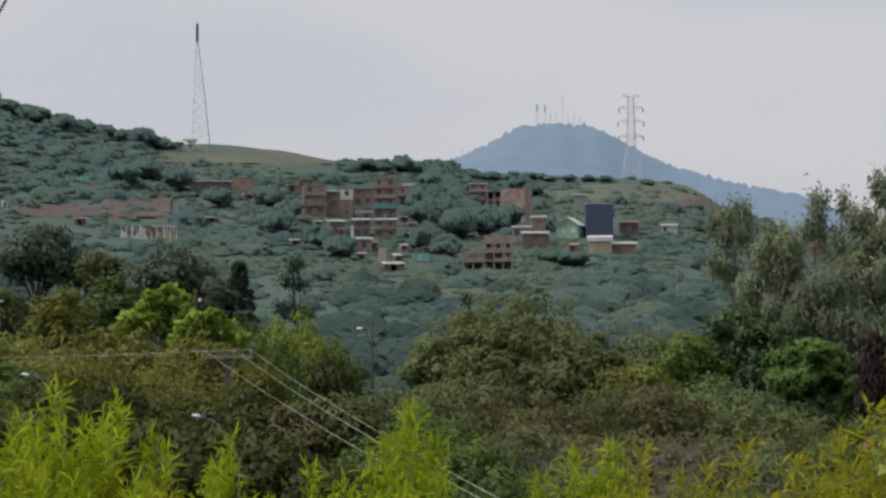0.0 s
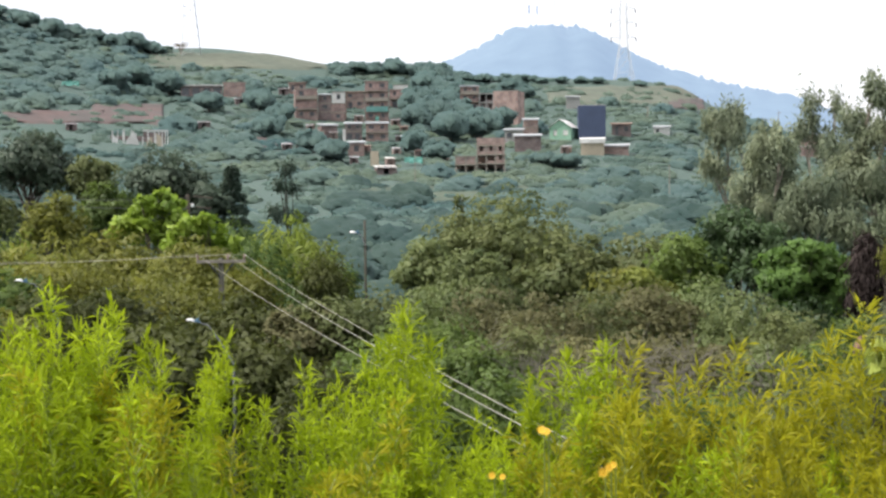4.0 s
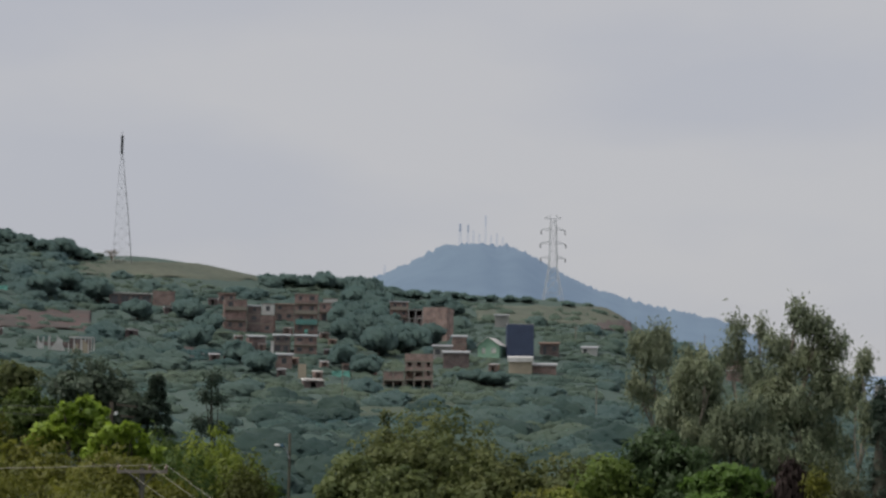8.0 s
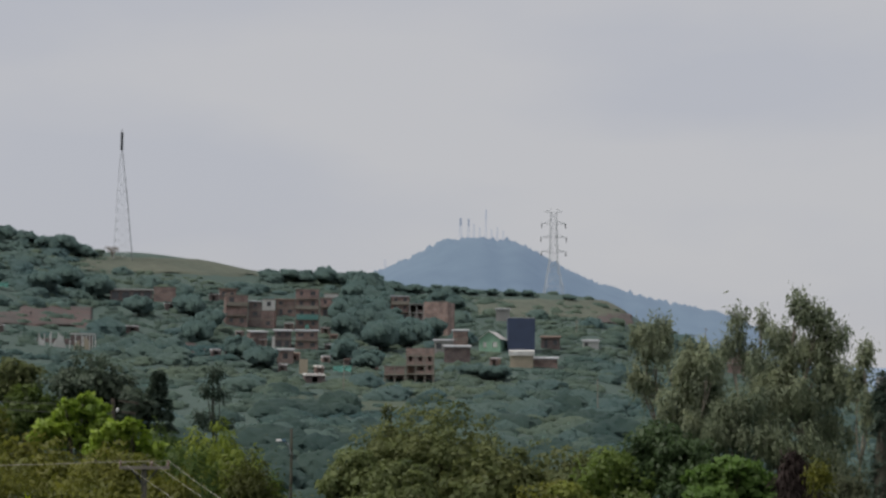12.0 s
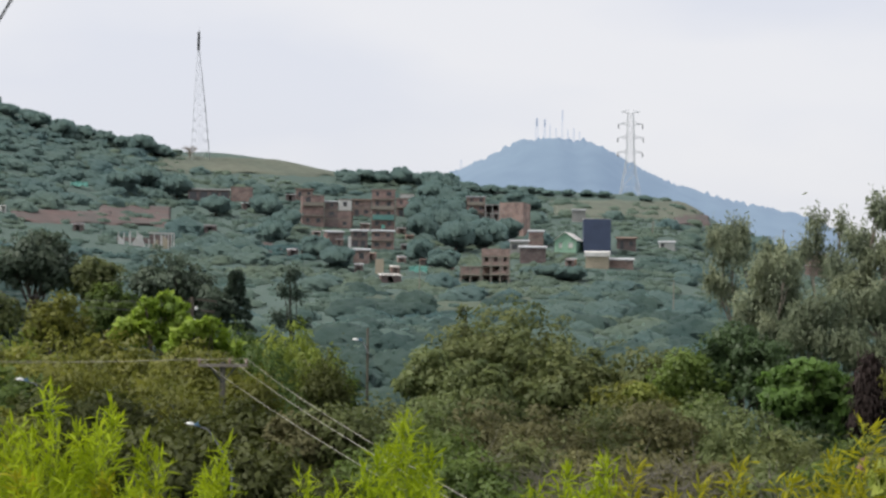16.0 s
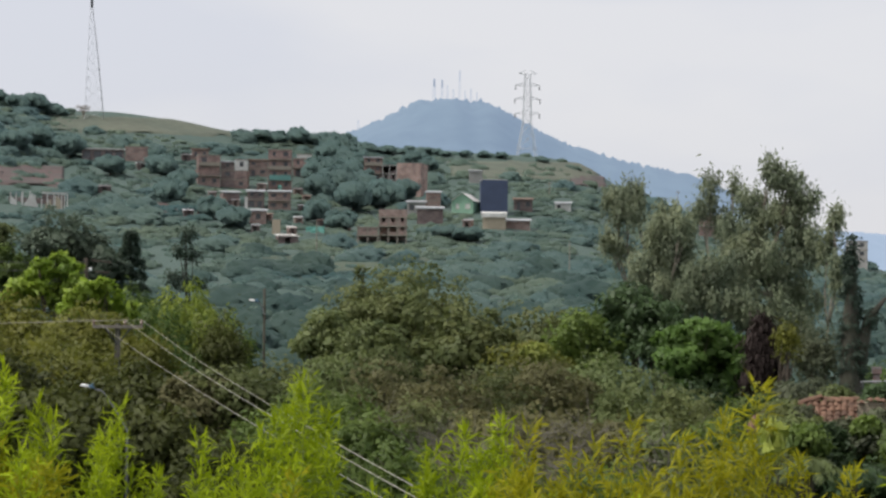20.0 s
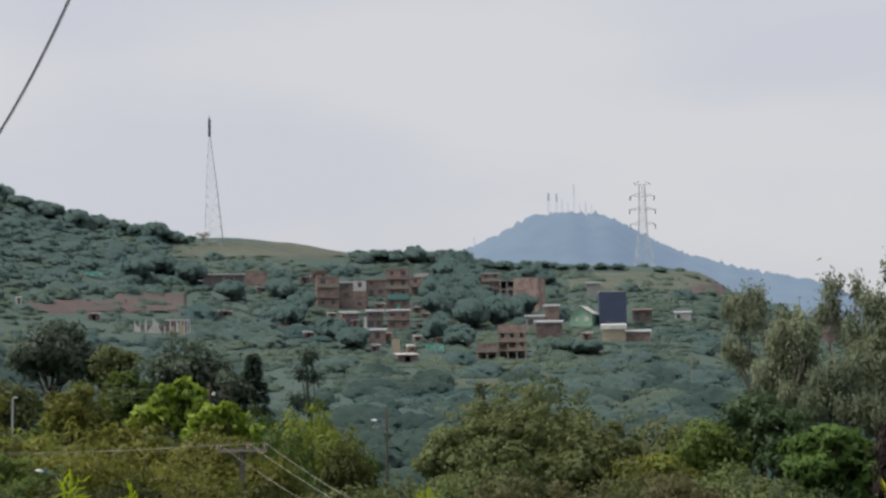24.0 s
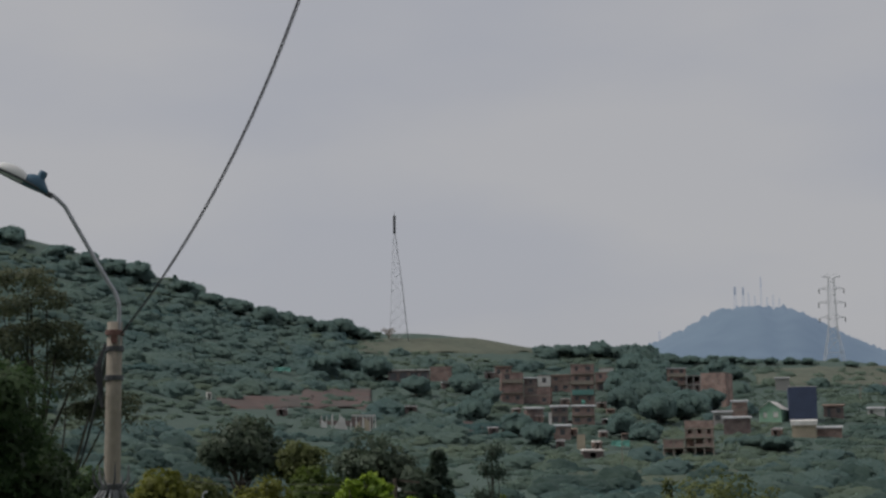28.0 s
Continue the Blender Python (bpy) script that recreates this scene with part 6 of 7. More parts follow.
def near_pole():
    az, r = -20.36, 19.0
    ob = empty("street_light_pole", spot(az, r, 0), -az)
    top = height_at(r, 5.95)
    bm = bmesh.new()
    n = 14
    tube(bm, [(0, 0, -0.3 + (top + 0.3) * i / n) for i in range(n + 1)], [0.135 - 0.052 * i / n for i in range(n + 1)], 20)
    part("shaft", bm, CONCRETE, ob, "tapered grey concrete shaft", True)

    def off(a, e):
        return r * math.sin(radians(a - az)), height_at(r, e)
    x1, z1 = off(-20.22, 6.6)
    x2, z2 = off(-22.2, 9.95)
    x3, z3 = off(-22.68, 10.12)
    bm = bmesh.new()
    pts = [(x1 - 0.02, -0.05, top - 0.75), (x1, -0.05, z1 - 0.1), (x1 - 0.01, -0.05, z1), (x1 - 0.06, -0.05, z1 + 0.12)]
    pts += [(x1 + (x2 - x1) * s, -0.05, z1 + (z2 - z1) * s) for s in (0.2, 0.4, 0.6, 0.8, 0.93)]
    pts += [(x2 - 0.03, -0.05, z2 - 0.005), (x2 - 0.08, -0.05, z2 + 0.04), (x3, -0.05, z3)]
    tube(bm, pts, 0.024, 10)
    part("lamp_arm", bm, STEEL, ob, "bent grey steel tube arm", True)
    luminaire(ob, (x3, -0.05, z3 + 0.01), 6, 25, 0.64)
    for k, z in enumerate((top - 0.12, top - 0.30, top - 0.62)):
        bm = bmesh.new()
        lathe(bm, [(0.096, z - 0.03), (0.103, z - 0.025), (0.103, z + 0.025), (0.096, z + 0.03)], 18)
        part("strap", bm, CLAMP if k < 1 else DARK_STEEL, ob)
    bm = bmesh.new()
    box(bm, -0.04, 0.025, -0.13, -0.085, top - 0.24, top - 0.13)
    part("bracket", bm, CLAMP, ob, "rusty orange cable bracket")
    bm = bmesh.new()
    for i in range(4):
        tube(bm, [(-0.10 - 0.03 * i, -0.12, top - 0.25 - 0.08 * i), (-0.15 - 0.02 * i, -0.13, top - 0.5), (-0.12, -0.11, top - 0.8 - 0.05 * i)], 0.016, 6)
    part("cable_loop", bm, CABLE, ob)
    # skirt of thin spikes tied round the shaft
    random.seed(2)
    zc = height_at(r, 0.42)
    bm = bmesh.new()
    lathe(bm, [(0.112, zc - 0.07), (0.125, zc - 0.06), (0.125, zc + 0.06), (0.112, zc + 0.07)], 18)
    part("collar", bm, DARK_STEEL, ob)
    for i in range(46):
        a = i * math.tau / 46 + random.uniform(-0.06, 0.06)
        d = Vector((math.cos(a), math.sin(a), 0))
        up = i % 4 == 0
        end = d * (0.12 + random.uniform(0.04, 0.14)) + Vector((0, 0, zc + (random.uniform(0.12, 0.34) if up else -random.uniform(0.2, 0.45))))
        bm = bmesh.new()
        tube(bm, [d * 0.125 + Vector((0, 0, zc)), (d * 0.2 + Vector((0, 0, zc))).lerp(end, 0.45), end], [0.014, 0.012, 0.004], 5)
        part("spike", bm, DULL_STEEL if i % 3 else DARK_STEEL, ob)
    tagged(ob, "grey concrete pole with bent-arm street lamp and spiked collar", "street lamp")


near_pole()


def sagging(a, b, sag, n=24):
    a, b = Vector(a), Vector(b)
    return [a.lerp(b, i / n) - Vector((0, 0, sag * 4 * (i / n) * (1 - i / n))) for i in range(n + 1)]


def twisted_cable():
    """Three insulated strands wound round each other, from the house front to the pole and on to the next one."""
    a = spot(-20.15, 18.85, height_at(18.85, 5.55))
    mid = spot(-17.33, 15.6, height_at(15.6, 9.93))
    p2 = spot(-14.43, 12.6, height_at(12.6, 16.29))
    ob = empty("twisted_cable", a)
    n = 300
    base = [a * (2 * (s - 0.5) * (s - 1)) + mid * (-4 * s * (s - 1)) + p2 * (2 * s * (s - 0.5)) for s in (i / n for i in range(n + 1))]
    step = base[-1] - base[-2]
    while base[-1].y > -0.45:
        base.append(base[-1] + step)
    d = (p2 - a).normalized()
    s = d.cross(Vector((0, 0, 1))).normalized()
    u = s.cross(d)
    for k in range(3):
        bm = bmesh.new()
        pts = [p - a + (s * math.cos(i * 0.55 + k * math.tau / 3) + u * math.sin(i * 0.55 + k * math.tau / 3)) * 0.0105 for i, p in enumerate(base)]
        tube(bm, pts, 0.0047, 5)
        part("strand", bm, CABLE, ob)
    tagged(ob, "black twisted overhead cable fixed to the concrete pole", "cable")
    bm = bmesh.new()
    far = spot(-21.75, 44, height_at(44, 0.6))
    tube(bm, sagging(spot(-20.5, 19.0, height_at(19, 5.4)), far, 0.35), 0.02, 6)
    ob = part("cable", bm, CABLE)
    tagged(ob, "black cable running on behind the concrete pole", "cable")


twisted_cable()


def power_pole():
    """Timber pole with a cross-arm and three conductors."""
    az, r = -9.95, 70.0
    z0, top = ground_z(-9.95, 70.0), height_at(70.0, -1.47)
    ob = empty("power_pole", spot(az, r, z0), -az)
    h = top - z0
    bm = bmesh.new()
    tube(bm, [(0, 0, -0.4), (0, 0, h * 0.5), (0, 0, h + 0.05)], [0.17, 0.14, 0.11], 12)
    part("shaft", bm, DARK_BARK, ob, "dark weathered shaft", True)
    half = r * radians(0.82)
    bm = bmesh.new()
    box(bm, -half, half, -0.16, -0.04, h - 0.16, h - 0.03)
    part("cross_arm", bm, CONCRETE, ob)
    for sx in (-1, 1):
        bm = bmesh.new()
        tube(bm, [(0, -0.1, h - 0.8), (sx * half * 0.55, -0.1, h - 0.1)], 0.025, 6)
        part("brace", bm, DARK_STEEL, ob)
    ins = []
    for x in (-half * 0.95, half * 0.28, half * 0.95):
        bm = bmesh.new()
        lathe(bm, [(0.02, h - 0.03), (0.07, h), (0.04, h + 0.05), (0.08, h + 0.09), (0.04, h + 0.14), (0.05, h + 0.2)], 10, (x, -0.1, 0))
        part("insulator", bm, PORCELAIN, ob)
        ins.append(ob.matrix_world @ Vector((x, -0.1, h + 0.2)))
    tagged(ob, "dark power pole with a cross-arm and insulators among trees", "power pole")
    ends = ((-1.15, 22.0, -6.95), (-1.1, 22.6, -6.35), (-0.75, 22.8, -6.2))
    for p, (a, rr, e) in zip(ins, ends):
        q = spot(a, rr, height_at(rr, e))
        far = p + (q - p) * 1.12
        bm = bmesh.new()
        tube(bm, sagging(p, far, 0.2, 30), 0.0072, 6)
        tagged(part("power_line", bm, WIRE), "pale overhead conductor running down from the cross-arm", "cable", "conductors")
    for k, p in enumerate(ins):
        q = spot(-19.6 - 0.3 * k, 74, height_at(74, -1.52 + 0.05 * k))
        bm = bmesh.new()
        tube(bm, sagging(p, q, 0.12), 0.008, 5)
        tagged(part("power_line", bm, WIRE), "pale overhead conductor running off behind the trees", "cable", "conductors")


power_pole()


def lamp_post(az, r, el, turn, label, reach=1.35, side=1.0, size=0.44):
    """A slim steel lamp post of which the curved arm and head show."""
    z0, z = ground_z(az, r), height_at(r, el)
    ob = empty("street_lamp", spot(az, r, z0), -az)
    h = z - z0
    x0 = reach * side
    bm = bmesh.new()
    tube(bm, [(x0, 0, -0.2), (x0, 0, h * 0.5), (x0, 0, h - 1.35)], [0.08, 0.06, 0.04], 8)
    part("post", bm, DARK_STEEL, ob, "dark lower post", True)
    bm = bmesh.new()
    pts = [(x0, 0, h - 1.4), (x0, 0, h - 1.3), (x0 - 0.05 * side, 0, h - 1.2), (x0 - 0.35 * side, 0, h - 0.68), (x0 - 0.72 * side, 0, h - 0.12), (x0 - 0.82 * side, 0, h - 0.04), (x0 - 1.0 * side, 0, h - 0.02)]
    tube(bm, pts, [0.036, 0.034, 0.03, 0.026, 0.024, 0.024, 0.022], 8)
    part("lamp_arm", bm, DULL_STEEL, ob, "", True)
    luminaire(ob, (x0 - 1.0 * side, 0, h), 0 if side > 0 else 180, 12, size)
    tagged(ob, label, "street lamp", "street lamps")


lamp_post(-16.6, 60, -2.16, 0, "street lamp with a pale head and curved arm")
lamp_post(-10.78, 52, -3.6, 0, "street lamp with a pale head above the bamboo", 1.1)


def wooden_lamp_pole():
    az, r = -5.12, 100.0
    z0, top = ground_z(az, r), height_at(r, -0.22)
    h = top - z0
    ob = empty("lamp_pole", spot(az, r, z0), -az)
    bm = bmesh.new()
    tube(bm, [(0.1, 0, -0.4), (0.05, 0, h * 0.5), (0, 0, h)], [0.12, 0.10, 0.075], 10)
    part("shaft", bm, DARK_BARK, ob, "dark weathered shaft", True)
    bm = bmesh.new()
    tube(bm, [(0, -0.1, h - 1.5), (-0.15, -0.1, h - 1.0), (-0.32, -0.1, h - 0.82), (-0.42, -0.1, h - 0.8)], 0.03, 6)
    part("lamp_arm", bm, STEEL, ob)
    luminaire(ob, (-0.30, -0.1, h - 0.80), 0, 8, 0.62)
    tagged(ob, "dark pole carrying a street lamp above the trees", "street lamp")


wooden_lamp_pole()


def distant_pole(az, r, el, label):
    z0, top = ground_z(az, r), height_at(r, el)
    h = top - z0
    ob = empty("power_pole", spot(az, r, z0), -az)
    bm = bmesh.new()
    tube(bm, [(0, 0, -0.4), (0, 0, h)], [0.2, 0.16], 8)
    part("shaft", bm, BARK, ob)
    for k, (dz, w) in enumerate(((0.15, 1.3), (1.0, 0.9))):
        bm = bmesh.new()
        box(bm, -w, w * 0.25, -0.1, 0.02, h - dz - 0.14, h - dz, Matrix.Rotation(radians(6), 4, "Y"))
        part("cross_arm", bm, BARK, ob)
    for dz in (0.9, 1.9):
        bm = bmesh.new()
        lathe(bm, [(0.06, h - dz - 0.15), (0.12, h - dz - 0.1), (0.12, h - dz + 0.08), (0.05, h - dz + 0.14)], 10, (0.35, -0.2, 0))
        part("insulator", bm, LAMP_WHITE, ob, "white insulator")
    tagged(ob, label, "power pole")
    for k in range(2):
        q = spot(-18.9, 150, height_at(150, 1.05 - 0.12 * k))
        bm = bmesh.new()
        tube(bm, sagging(spot(az, r - 0.2, top - 0.3 - 0.8 * k), q, 0.6), 0.025, 5)
        tagged(part("power_line", bm, CABLE), "thin dark wire in front of the dark trees", "cable", "conductors")


distant_pole(-11.02, 138, 0.72, "wooden power pole with tilted cross-arms before dark trees")
r_p = 112.0
z_p = ground_z(-17.4, r_p)
bm = bmesh.new()
h_p = height_at(r_p, 0.34) - z_p
tube(bm, [(0, 0, -0.3), (0, 0, h_p - 0.5), (0.03, 0, h_p - 0.15), (0.15, 0, h_p), (0.3, 0, h_p - 0.05)], [0.10, 0.07, 0.06, 0.06, 0.06], 8)
ob = part("bollard_lamp", bm, STEEL)
ob.matrix_world = Matrix.Translation(spot(-17.4, r_p, z_p))
tagged(ob, "slim grey post with a hooked top among the trees", "post")


# ---- the tiled house and its garden ----
def tiled_house():
    az, r = 14.0, 52.0
    z0 = ground_z(az, r)
    ob = empty("tiled_house", spot(az, r, z0), -az)
    eave, ridge = height_at(r, -4.6) - z0, height_at(r, -3.76) - z0
    x0, x1, hip, run = -2.6, 0.78, -0.75, 2.9
    drop = 0.62                      # how far the hipped end lies below the ridge

    def crest(x):
        """The height of the roof's upper edge at x."""
        return ridge - (drop * (hip - x) / (hip - x0) if x < hip else 0.0)
    bm = bmesh.new()
    box(bm, x0 + 0.4, x1 - 0.3, 0.0, 0.2, -0.5, eave - 0.12)
    box(bm, x0 + 0.4, x1 - 0.3, 4.6, 4.8, -0.5, eave - 0.12)
    box(bm, x0 + 0.4, x0 + 0.6, 0.2, 4.6, -0.5, eave - 0.12)
    box(bm, x1 - 0.5, x1 - 0.3, 0.2, 4.6, -0.5, eave - 0.12)
    part("wall", bm, CREAM, ob)
    bm = bmesh.new()
    box(bm, -0.35, 0.25, -0.03, 0.0, 0.05, eave - 0.5)
    part("door", bm, GLASS_DARK, ob)
    slope = math.atan2(ridge - eave, run)
    bm = bmesh.new()
    for side in (-1, 1):
        y_e, y_r = (-0.6, 2.3) if side < 0 else (5.2, 2.3)
        rows = [(x0, y_e, eave - 0.16), (hip, y_e, eave - 0.16), (x1, y_e, eave - 0.16), (x1, y_r, ridge - 0.1), (hip, y_r, ridge - 0.1),
                (x0, y_e + (y_r - y_e) * 0.3, eave - 0.16 + 0.3 * (ridge - eave))]
        v = [bm.verts.new(c) for c in rows]
        e = [bm.verts.new((c[0], c[1], c[2] + 0.06)) for c in rows]
        for f in ((0, 1, 4, 5), (1, 2, 3, 4)):
            bm.faces.new([v[i] for i in f])
            bm.faces.new([e[i] for i in f][::-1])
        for i in range(6):
            bm.faces.new((v[i], v[(i + 1) % 6], e[(i + 1) % 6], e[i]))
    bmesh.ops.recalc_face_normals(bm, faces=bm.faces)
    part("roof", bm, CLAY_TILE, ob)
    # barrel tiles, one mesh shared by all
    bm = bmesh.new()
    n = 6
    ring = []
    for y, rad in ((0.0, 0.105), (0.46, 0.085)):
        ring.append([bm.verts.new((rad * math.cos(math.pi * k / n), y, rad * 0.75 * math.sin(math.pi * k / n))) for k in range(n + 1)])
        ring.append([bm.verts.new(((rad - 0.015) * math.cos(math.pi * k / n), y, (rad - 0.015) * 0.75 * math.sin(math.pi * k / n))) for k in range(n + 1)])
    for k in range(n):
        bm.faces.new((ring[0][k], ring[0][k + 1], ring[2][k + 1], ring[2][k]))
        bm.faces.new((ring[1][k], ring[0][k], ring[0][k + 1], ring[1][k + 1])[::-1])
        bm.faces.new((ring[1][k + 1], ring[1][k], ring[3][k], ring[3][k + 1]))
    me = bpy.data.meshes.new("tile")
    bm.to_mesh(me)
    bm.free()
    me.polygons.foreach_set("use_smooth", [True] * len(me.polygons))
    finish(me, CLAY_TILE)
    random.seed(5)
    cols, rows = 16, 8
    for c in range(cols):
        x = x0 + 0.12 + c * (x1 - x0 - 0.24) / (cols - 1)
        for k in range(rows):
            y = -0.68 + k * 0.385
            z = eave - 0.10 + (y + 0.6) / run * (ridge - eave + 0.06) + 0.02
            if z > crest(x) - 0.05:
                continue
            t = new("tile", me)
            t.parent = ob
            t.matrix_local = Matrix.Translation((x + random.uniform(-0.02, 0.02), y + random.uniform(-0.03, 0.03), z + random.uniform(-0.012, 0.02))) \
                @ Matrix.Rotation(slope + random.uniform(-0.05, 0.04), 4, "X") @ Matrix.Rotation(random.uniform(-0.09, 0.09), 4, "Z")
    for c in range(9):
        x = x0 + 0.1 + c * 0.375
        t = new("tile", me)
        t.parent = ob
        fall = drop / (hip - x0) if x < hip else 0.0
        t.matrix_local = Matrix.Translation((x, 2.3 if x > hip else 2.3 - 1.2 * (hip - x) / (hip - x0), crest(x) + random.uniform(-0.015, 0.02))) \
            @ Matrix.Rotation(-math.atan(fall), 4, "Y") @ Matrix.Rotation(radians(-90), 4, "Z") @ Matrix.Scale(1.3, 4)
    tagged(ob, "low cream house with a weathered hipped clay-tile roof", "house")
    # the raised, tile-capped wall beside it
    ob2 = empty("capped_wall", spot(15.35, 50.5, ground_z(15.35, 50.5)), -15.35 - 6)
    hz = height_at(50.5, -3.55) - ground_z(15.35, 50.5)
    bm = bmesh.new()
    box(bm, -0.6, -0.12, -0.1, 0.1, -0.3, hz - 0.1)
    box(bm, 0.38, 0.65, -0.1, 0.1, -0.3, hz - 0.3)
    box(bm, -0.12, 0.38, -0.1, 0.1, hz - 1.0, hz - 0.12)
    part("wall", bm, CREAM, ob2)
    bm = bmesh.new()
    box(bm, -0.12, 0.38, 0.04, 0.08, -0.3, hz - 1.0)
    part("door", bm, GLASS_DARK, ob2)
    for c in range(8):
        x = -0.66 + c * 0.19
        t = new("tile", me)
        t.parent = ob2
        z = hz - (0.12 + x) ** 2 * (0.65 if x > -0.12 else 0.8)
        t.matrix_local = Matrix.Translation((x, -0.34, z - 0.06)) @ Matrix.Rotation(0.12, 4, "X") @ Matrix.Rotation(random.uniform(-0.1, 0.1), 4, "Z")
    tagged(ob2, "garden wall capped with curved clay tiles", "wall")
    # pale bar on two posts behind the wall
    ob3 = empty("pipe_rail", spot(15.3, 53.0, ground_z(15.3, 53.0)), -15.3)
    za = height_at(53, -2.97) - ground_z(15.3, 53.0)
    bm = bmesh.new()
    tube(bm, [(-0.5, 0, za - 0.02), (0.05, 0, za), (0.62, 0, za + 0.04)], 0.025, 6)
    part("rail", bm, STEEL, ob3, "pale steel rail")
    for x in (-0.42, 0.5):
        bm = bmesh.new()
        tube(bm, [(x, 0, -0.2), (x, 0, za)], 0.022, 6)
        part("post", bm, DARK_STEEL, ob3)
    bm = bmesh.new()
    box(bm, -0.14, 0.08, 0.25, 0.45, -0.2, za + 0.22)
    box(bm, -0.18, 0.12, 0.21, 0.49, za + 0.22, za + 0.42)
    part("chimney", bm, BRICK_DARK, ob3, "pale stubby masonry post")
    tagged(ob3, "pale steel rail on posts behind the tiled roof", "rail")


tiled_house()


def dead_trunk():
    """The dark ivy-clad stump of a tall tree with one broken limb."""
    az, r = 14.45, 72.0
    z0 = ground_z(az, r)
    ob = empty("dead_tree", spot(az, r, z0), -az)
    h = height_at(r, 1.6) - z0
    random.seed(6)

    def at(a, e):
        return Vector((r * math.sin(radians(a - az)), 0, height_at(r, e) - z0))
    bm = bmesh.new()
    tube(bm, [at(14.45, -5.6), at(14.45, -3.0), at(14.42, -1.2), at(14.46, 0.2), at(14.5, 1.0), at(14.52, 1.62)], [0.56, 0.47, 0.38, 0.20, 0.12, 0.04], 10)
    part("trunk", bm, DARK_BARK, ob, smooth=True)
    bm = bmesh.new()
    tube(bm, [at(14.6, -2.9), at(14.85, -1.6), at(15.0, -0.9), at(15.25, -0.6), at(15.55, -0.22)], [0.34, 0.27, 0.20, 0.13, 0.06], 8)
    part("broken_limb", bm, DARK_BARK, ob, smooth=True)
    spec = [((at(14.4, e).x, 0, at(14.4, e).z), (w, w, 0.9)) for e, w in ((-2.6, 0.45), (-1.6, 0.42), (-0.4, 0.36), (0.5, 0.28), (1.1, 0.2))]
    spec += [((at(15.0, -0.95).x, 0, at(15, -0.95).z), (0.32, 0.32, 0.3)), ((at(14.75, -2.2).x, 0, at(14.7, -2.2).z), (0.35, 0.35, 0.8))]
    part_mesh("ivy", crown_mesh(L_PINE, spec, 6500, 0.13, 0.6, 0.14, 8, 0.6, fill=0.0), ob)
    tagged(ob, "dead dark tree trunk clad in ivy with a broken limb", "tree")
    # curtain of dried creeper hanging from the trees
    az2, r2 = 11.6, 72.0
    z2 = ground_z(az2, r2)
    ob = empty("dried_creeper", spot(az2, r2, z2), -az2)
    spec = []
    for e, w in ((-1.3, 0.45), (-1.8, 0.62), (-2.4, 0.75), (-3.0, 0.8), (-3.6, 0.78), (-4.2, 0.75)):
        spec.append(((0.1 * math.sin(e * 5), 0, height_at(r2, e) - z2), (w, w * 0.8, 0.6)))
    bm = bmesh.new()
    tube(bm, [(0, 0, -0.3), (0.1, 0, height_at(r2, -1.2) - z2)], [0.4, 0.2], 8)
    part("stem", bm, DARK_BARK, ob)
    part_mesh("fronds", crown_mesh(L_DRY, spec, 7000, 0.34, 0.24, 0.16, 9, 0.3, 1.4, 0.0, 0.0), ob)
    tagged(ob, "dark reddish-brown curtain of dried creeper", "creeper")


dead_trunk()


def palm(az, r, el, fronds, length, label, leaf):
    z0 = ground_z(az, r)
    h = height_at(r, el) - z0
    ob = empty("palm", spot(az, r, z0), -az)
    bm = bmesh.new()
    tube(bm, [(0, 0, -0.3), (0, 0, h * 0.5), (0, 0, h - length * 0.3)], [0.14, 0.11, 0.09], 8)
    part("trunk", bm, BARK, ob)
    random.seed(int(az * 10))
    for k in range(fronds):
        a = k * 2.399
        up = random.uniform(0.25, 1.0)
        d = np.array([math.cos(a), math.sin(a), 0])
        t = np.linspace(0, 1, 26)[:, None]
        spine = np.array([0, 0, h - length * 0.3]) + d * length * (0.9 - 0.35 * up) * t + np.array([0, 0, 1]) * length * (up * 0.9 * t - (0.35 + 0.5 * up) * t ** 2)
        side = np.cross(d, [0, 0, 1])
        co = []
        for sgn in (-1, 1):
            al = side * sgn + d * 0.5 + np.array([0, 0, -0.45])
            co.append(leaves(spine, np.tile(np.array([0, 0, 1.0]) + d * 0.3, (26, 1)), length * 0.30, 0.12, np.tile(al, (26, 1)) + rng.normal(size=(26, 3)) * 0.12))
        part_mesh("frond", quads_mesh("frond", np.concatenate(co), leaf), ob)
    tagged(ob, label, "palm")


h_lime = height_at(36, -4.25) - ground_z(11.95, 36)
tree(11.95, 36, -4.25, 0.3, "drooping yellow-green plant among the garden bushes", L_LIME, count=260, size=0.22, ratio=0.14, lobes=3, clump=0.05, droop=1.6, name="plant", category="plant", trunk=0.05,
     given=[((0, 0, h_lime - 0.15), (0.1, 0.1, 0.15)), ((0.05, 0, h_lime - 0.35), (0.17, 0.17, 0.2)), ((-0.03, 0, h_lime - 0.6), (0.2, 0.2, 0.2))])
palm(16.7, 44, -4.0, 16, 1.3, "palm with drooping grey-green fronds beside the tiled house", L_MID)
palm(16.9, 40, -4.4, 16, 1.3, "palm with drooping green fronds", L_MID)
palm(14.6, 42, -5.6, 14, 1.2, "palm-like plant with drooping dark fronds before the house", L_DARK)
palm(13.2, 42, -5.4, 14, 1.1, "palm-like plant with drooping grey-green fronds", L_GREY)
tree(12.4, 70, -1.5, 0.4, "small yellow-green tree beside the dried creeper", L_YELLOW, count=1500, size=0.2, ratio=0.3, lobes=4, low=0.4, clump=0.25, droop=0.6)
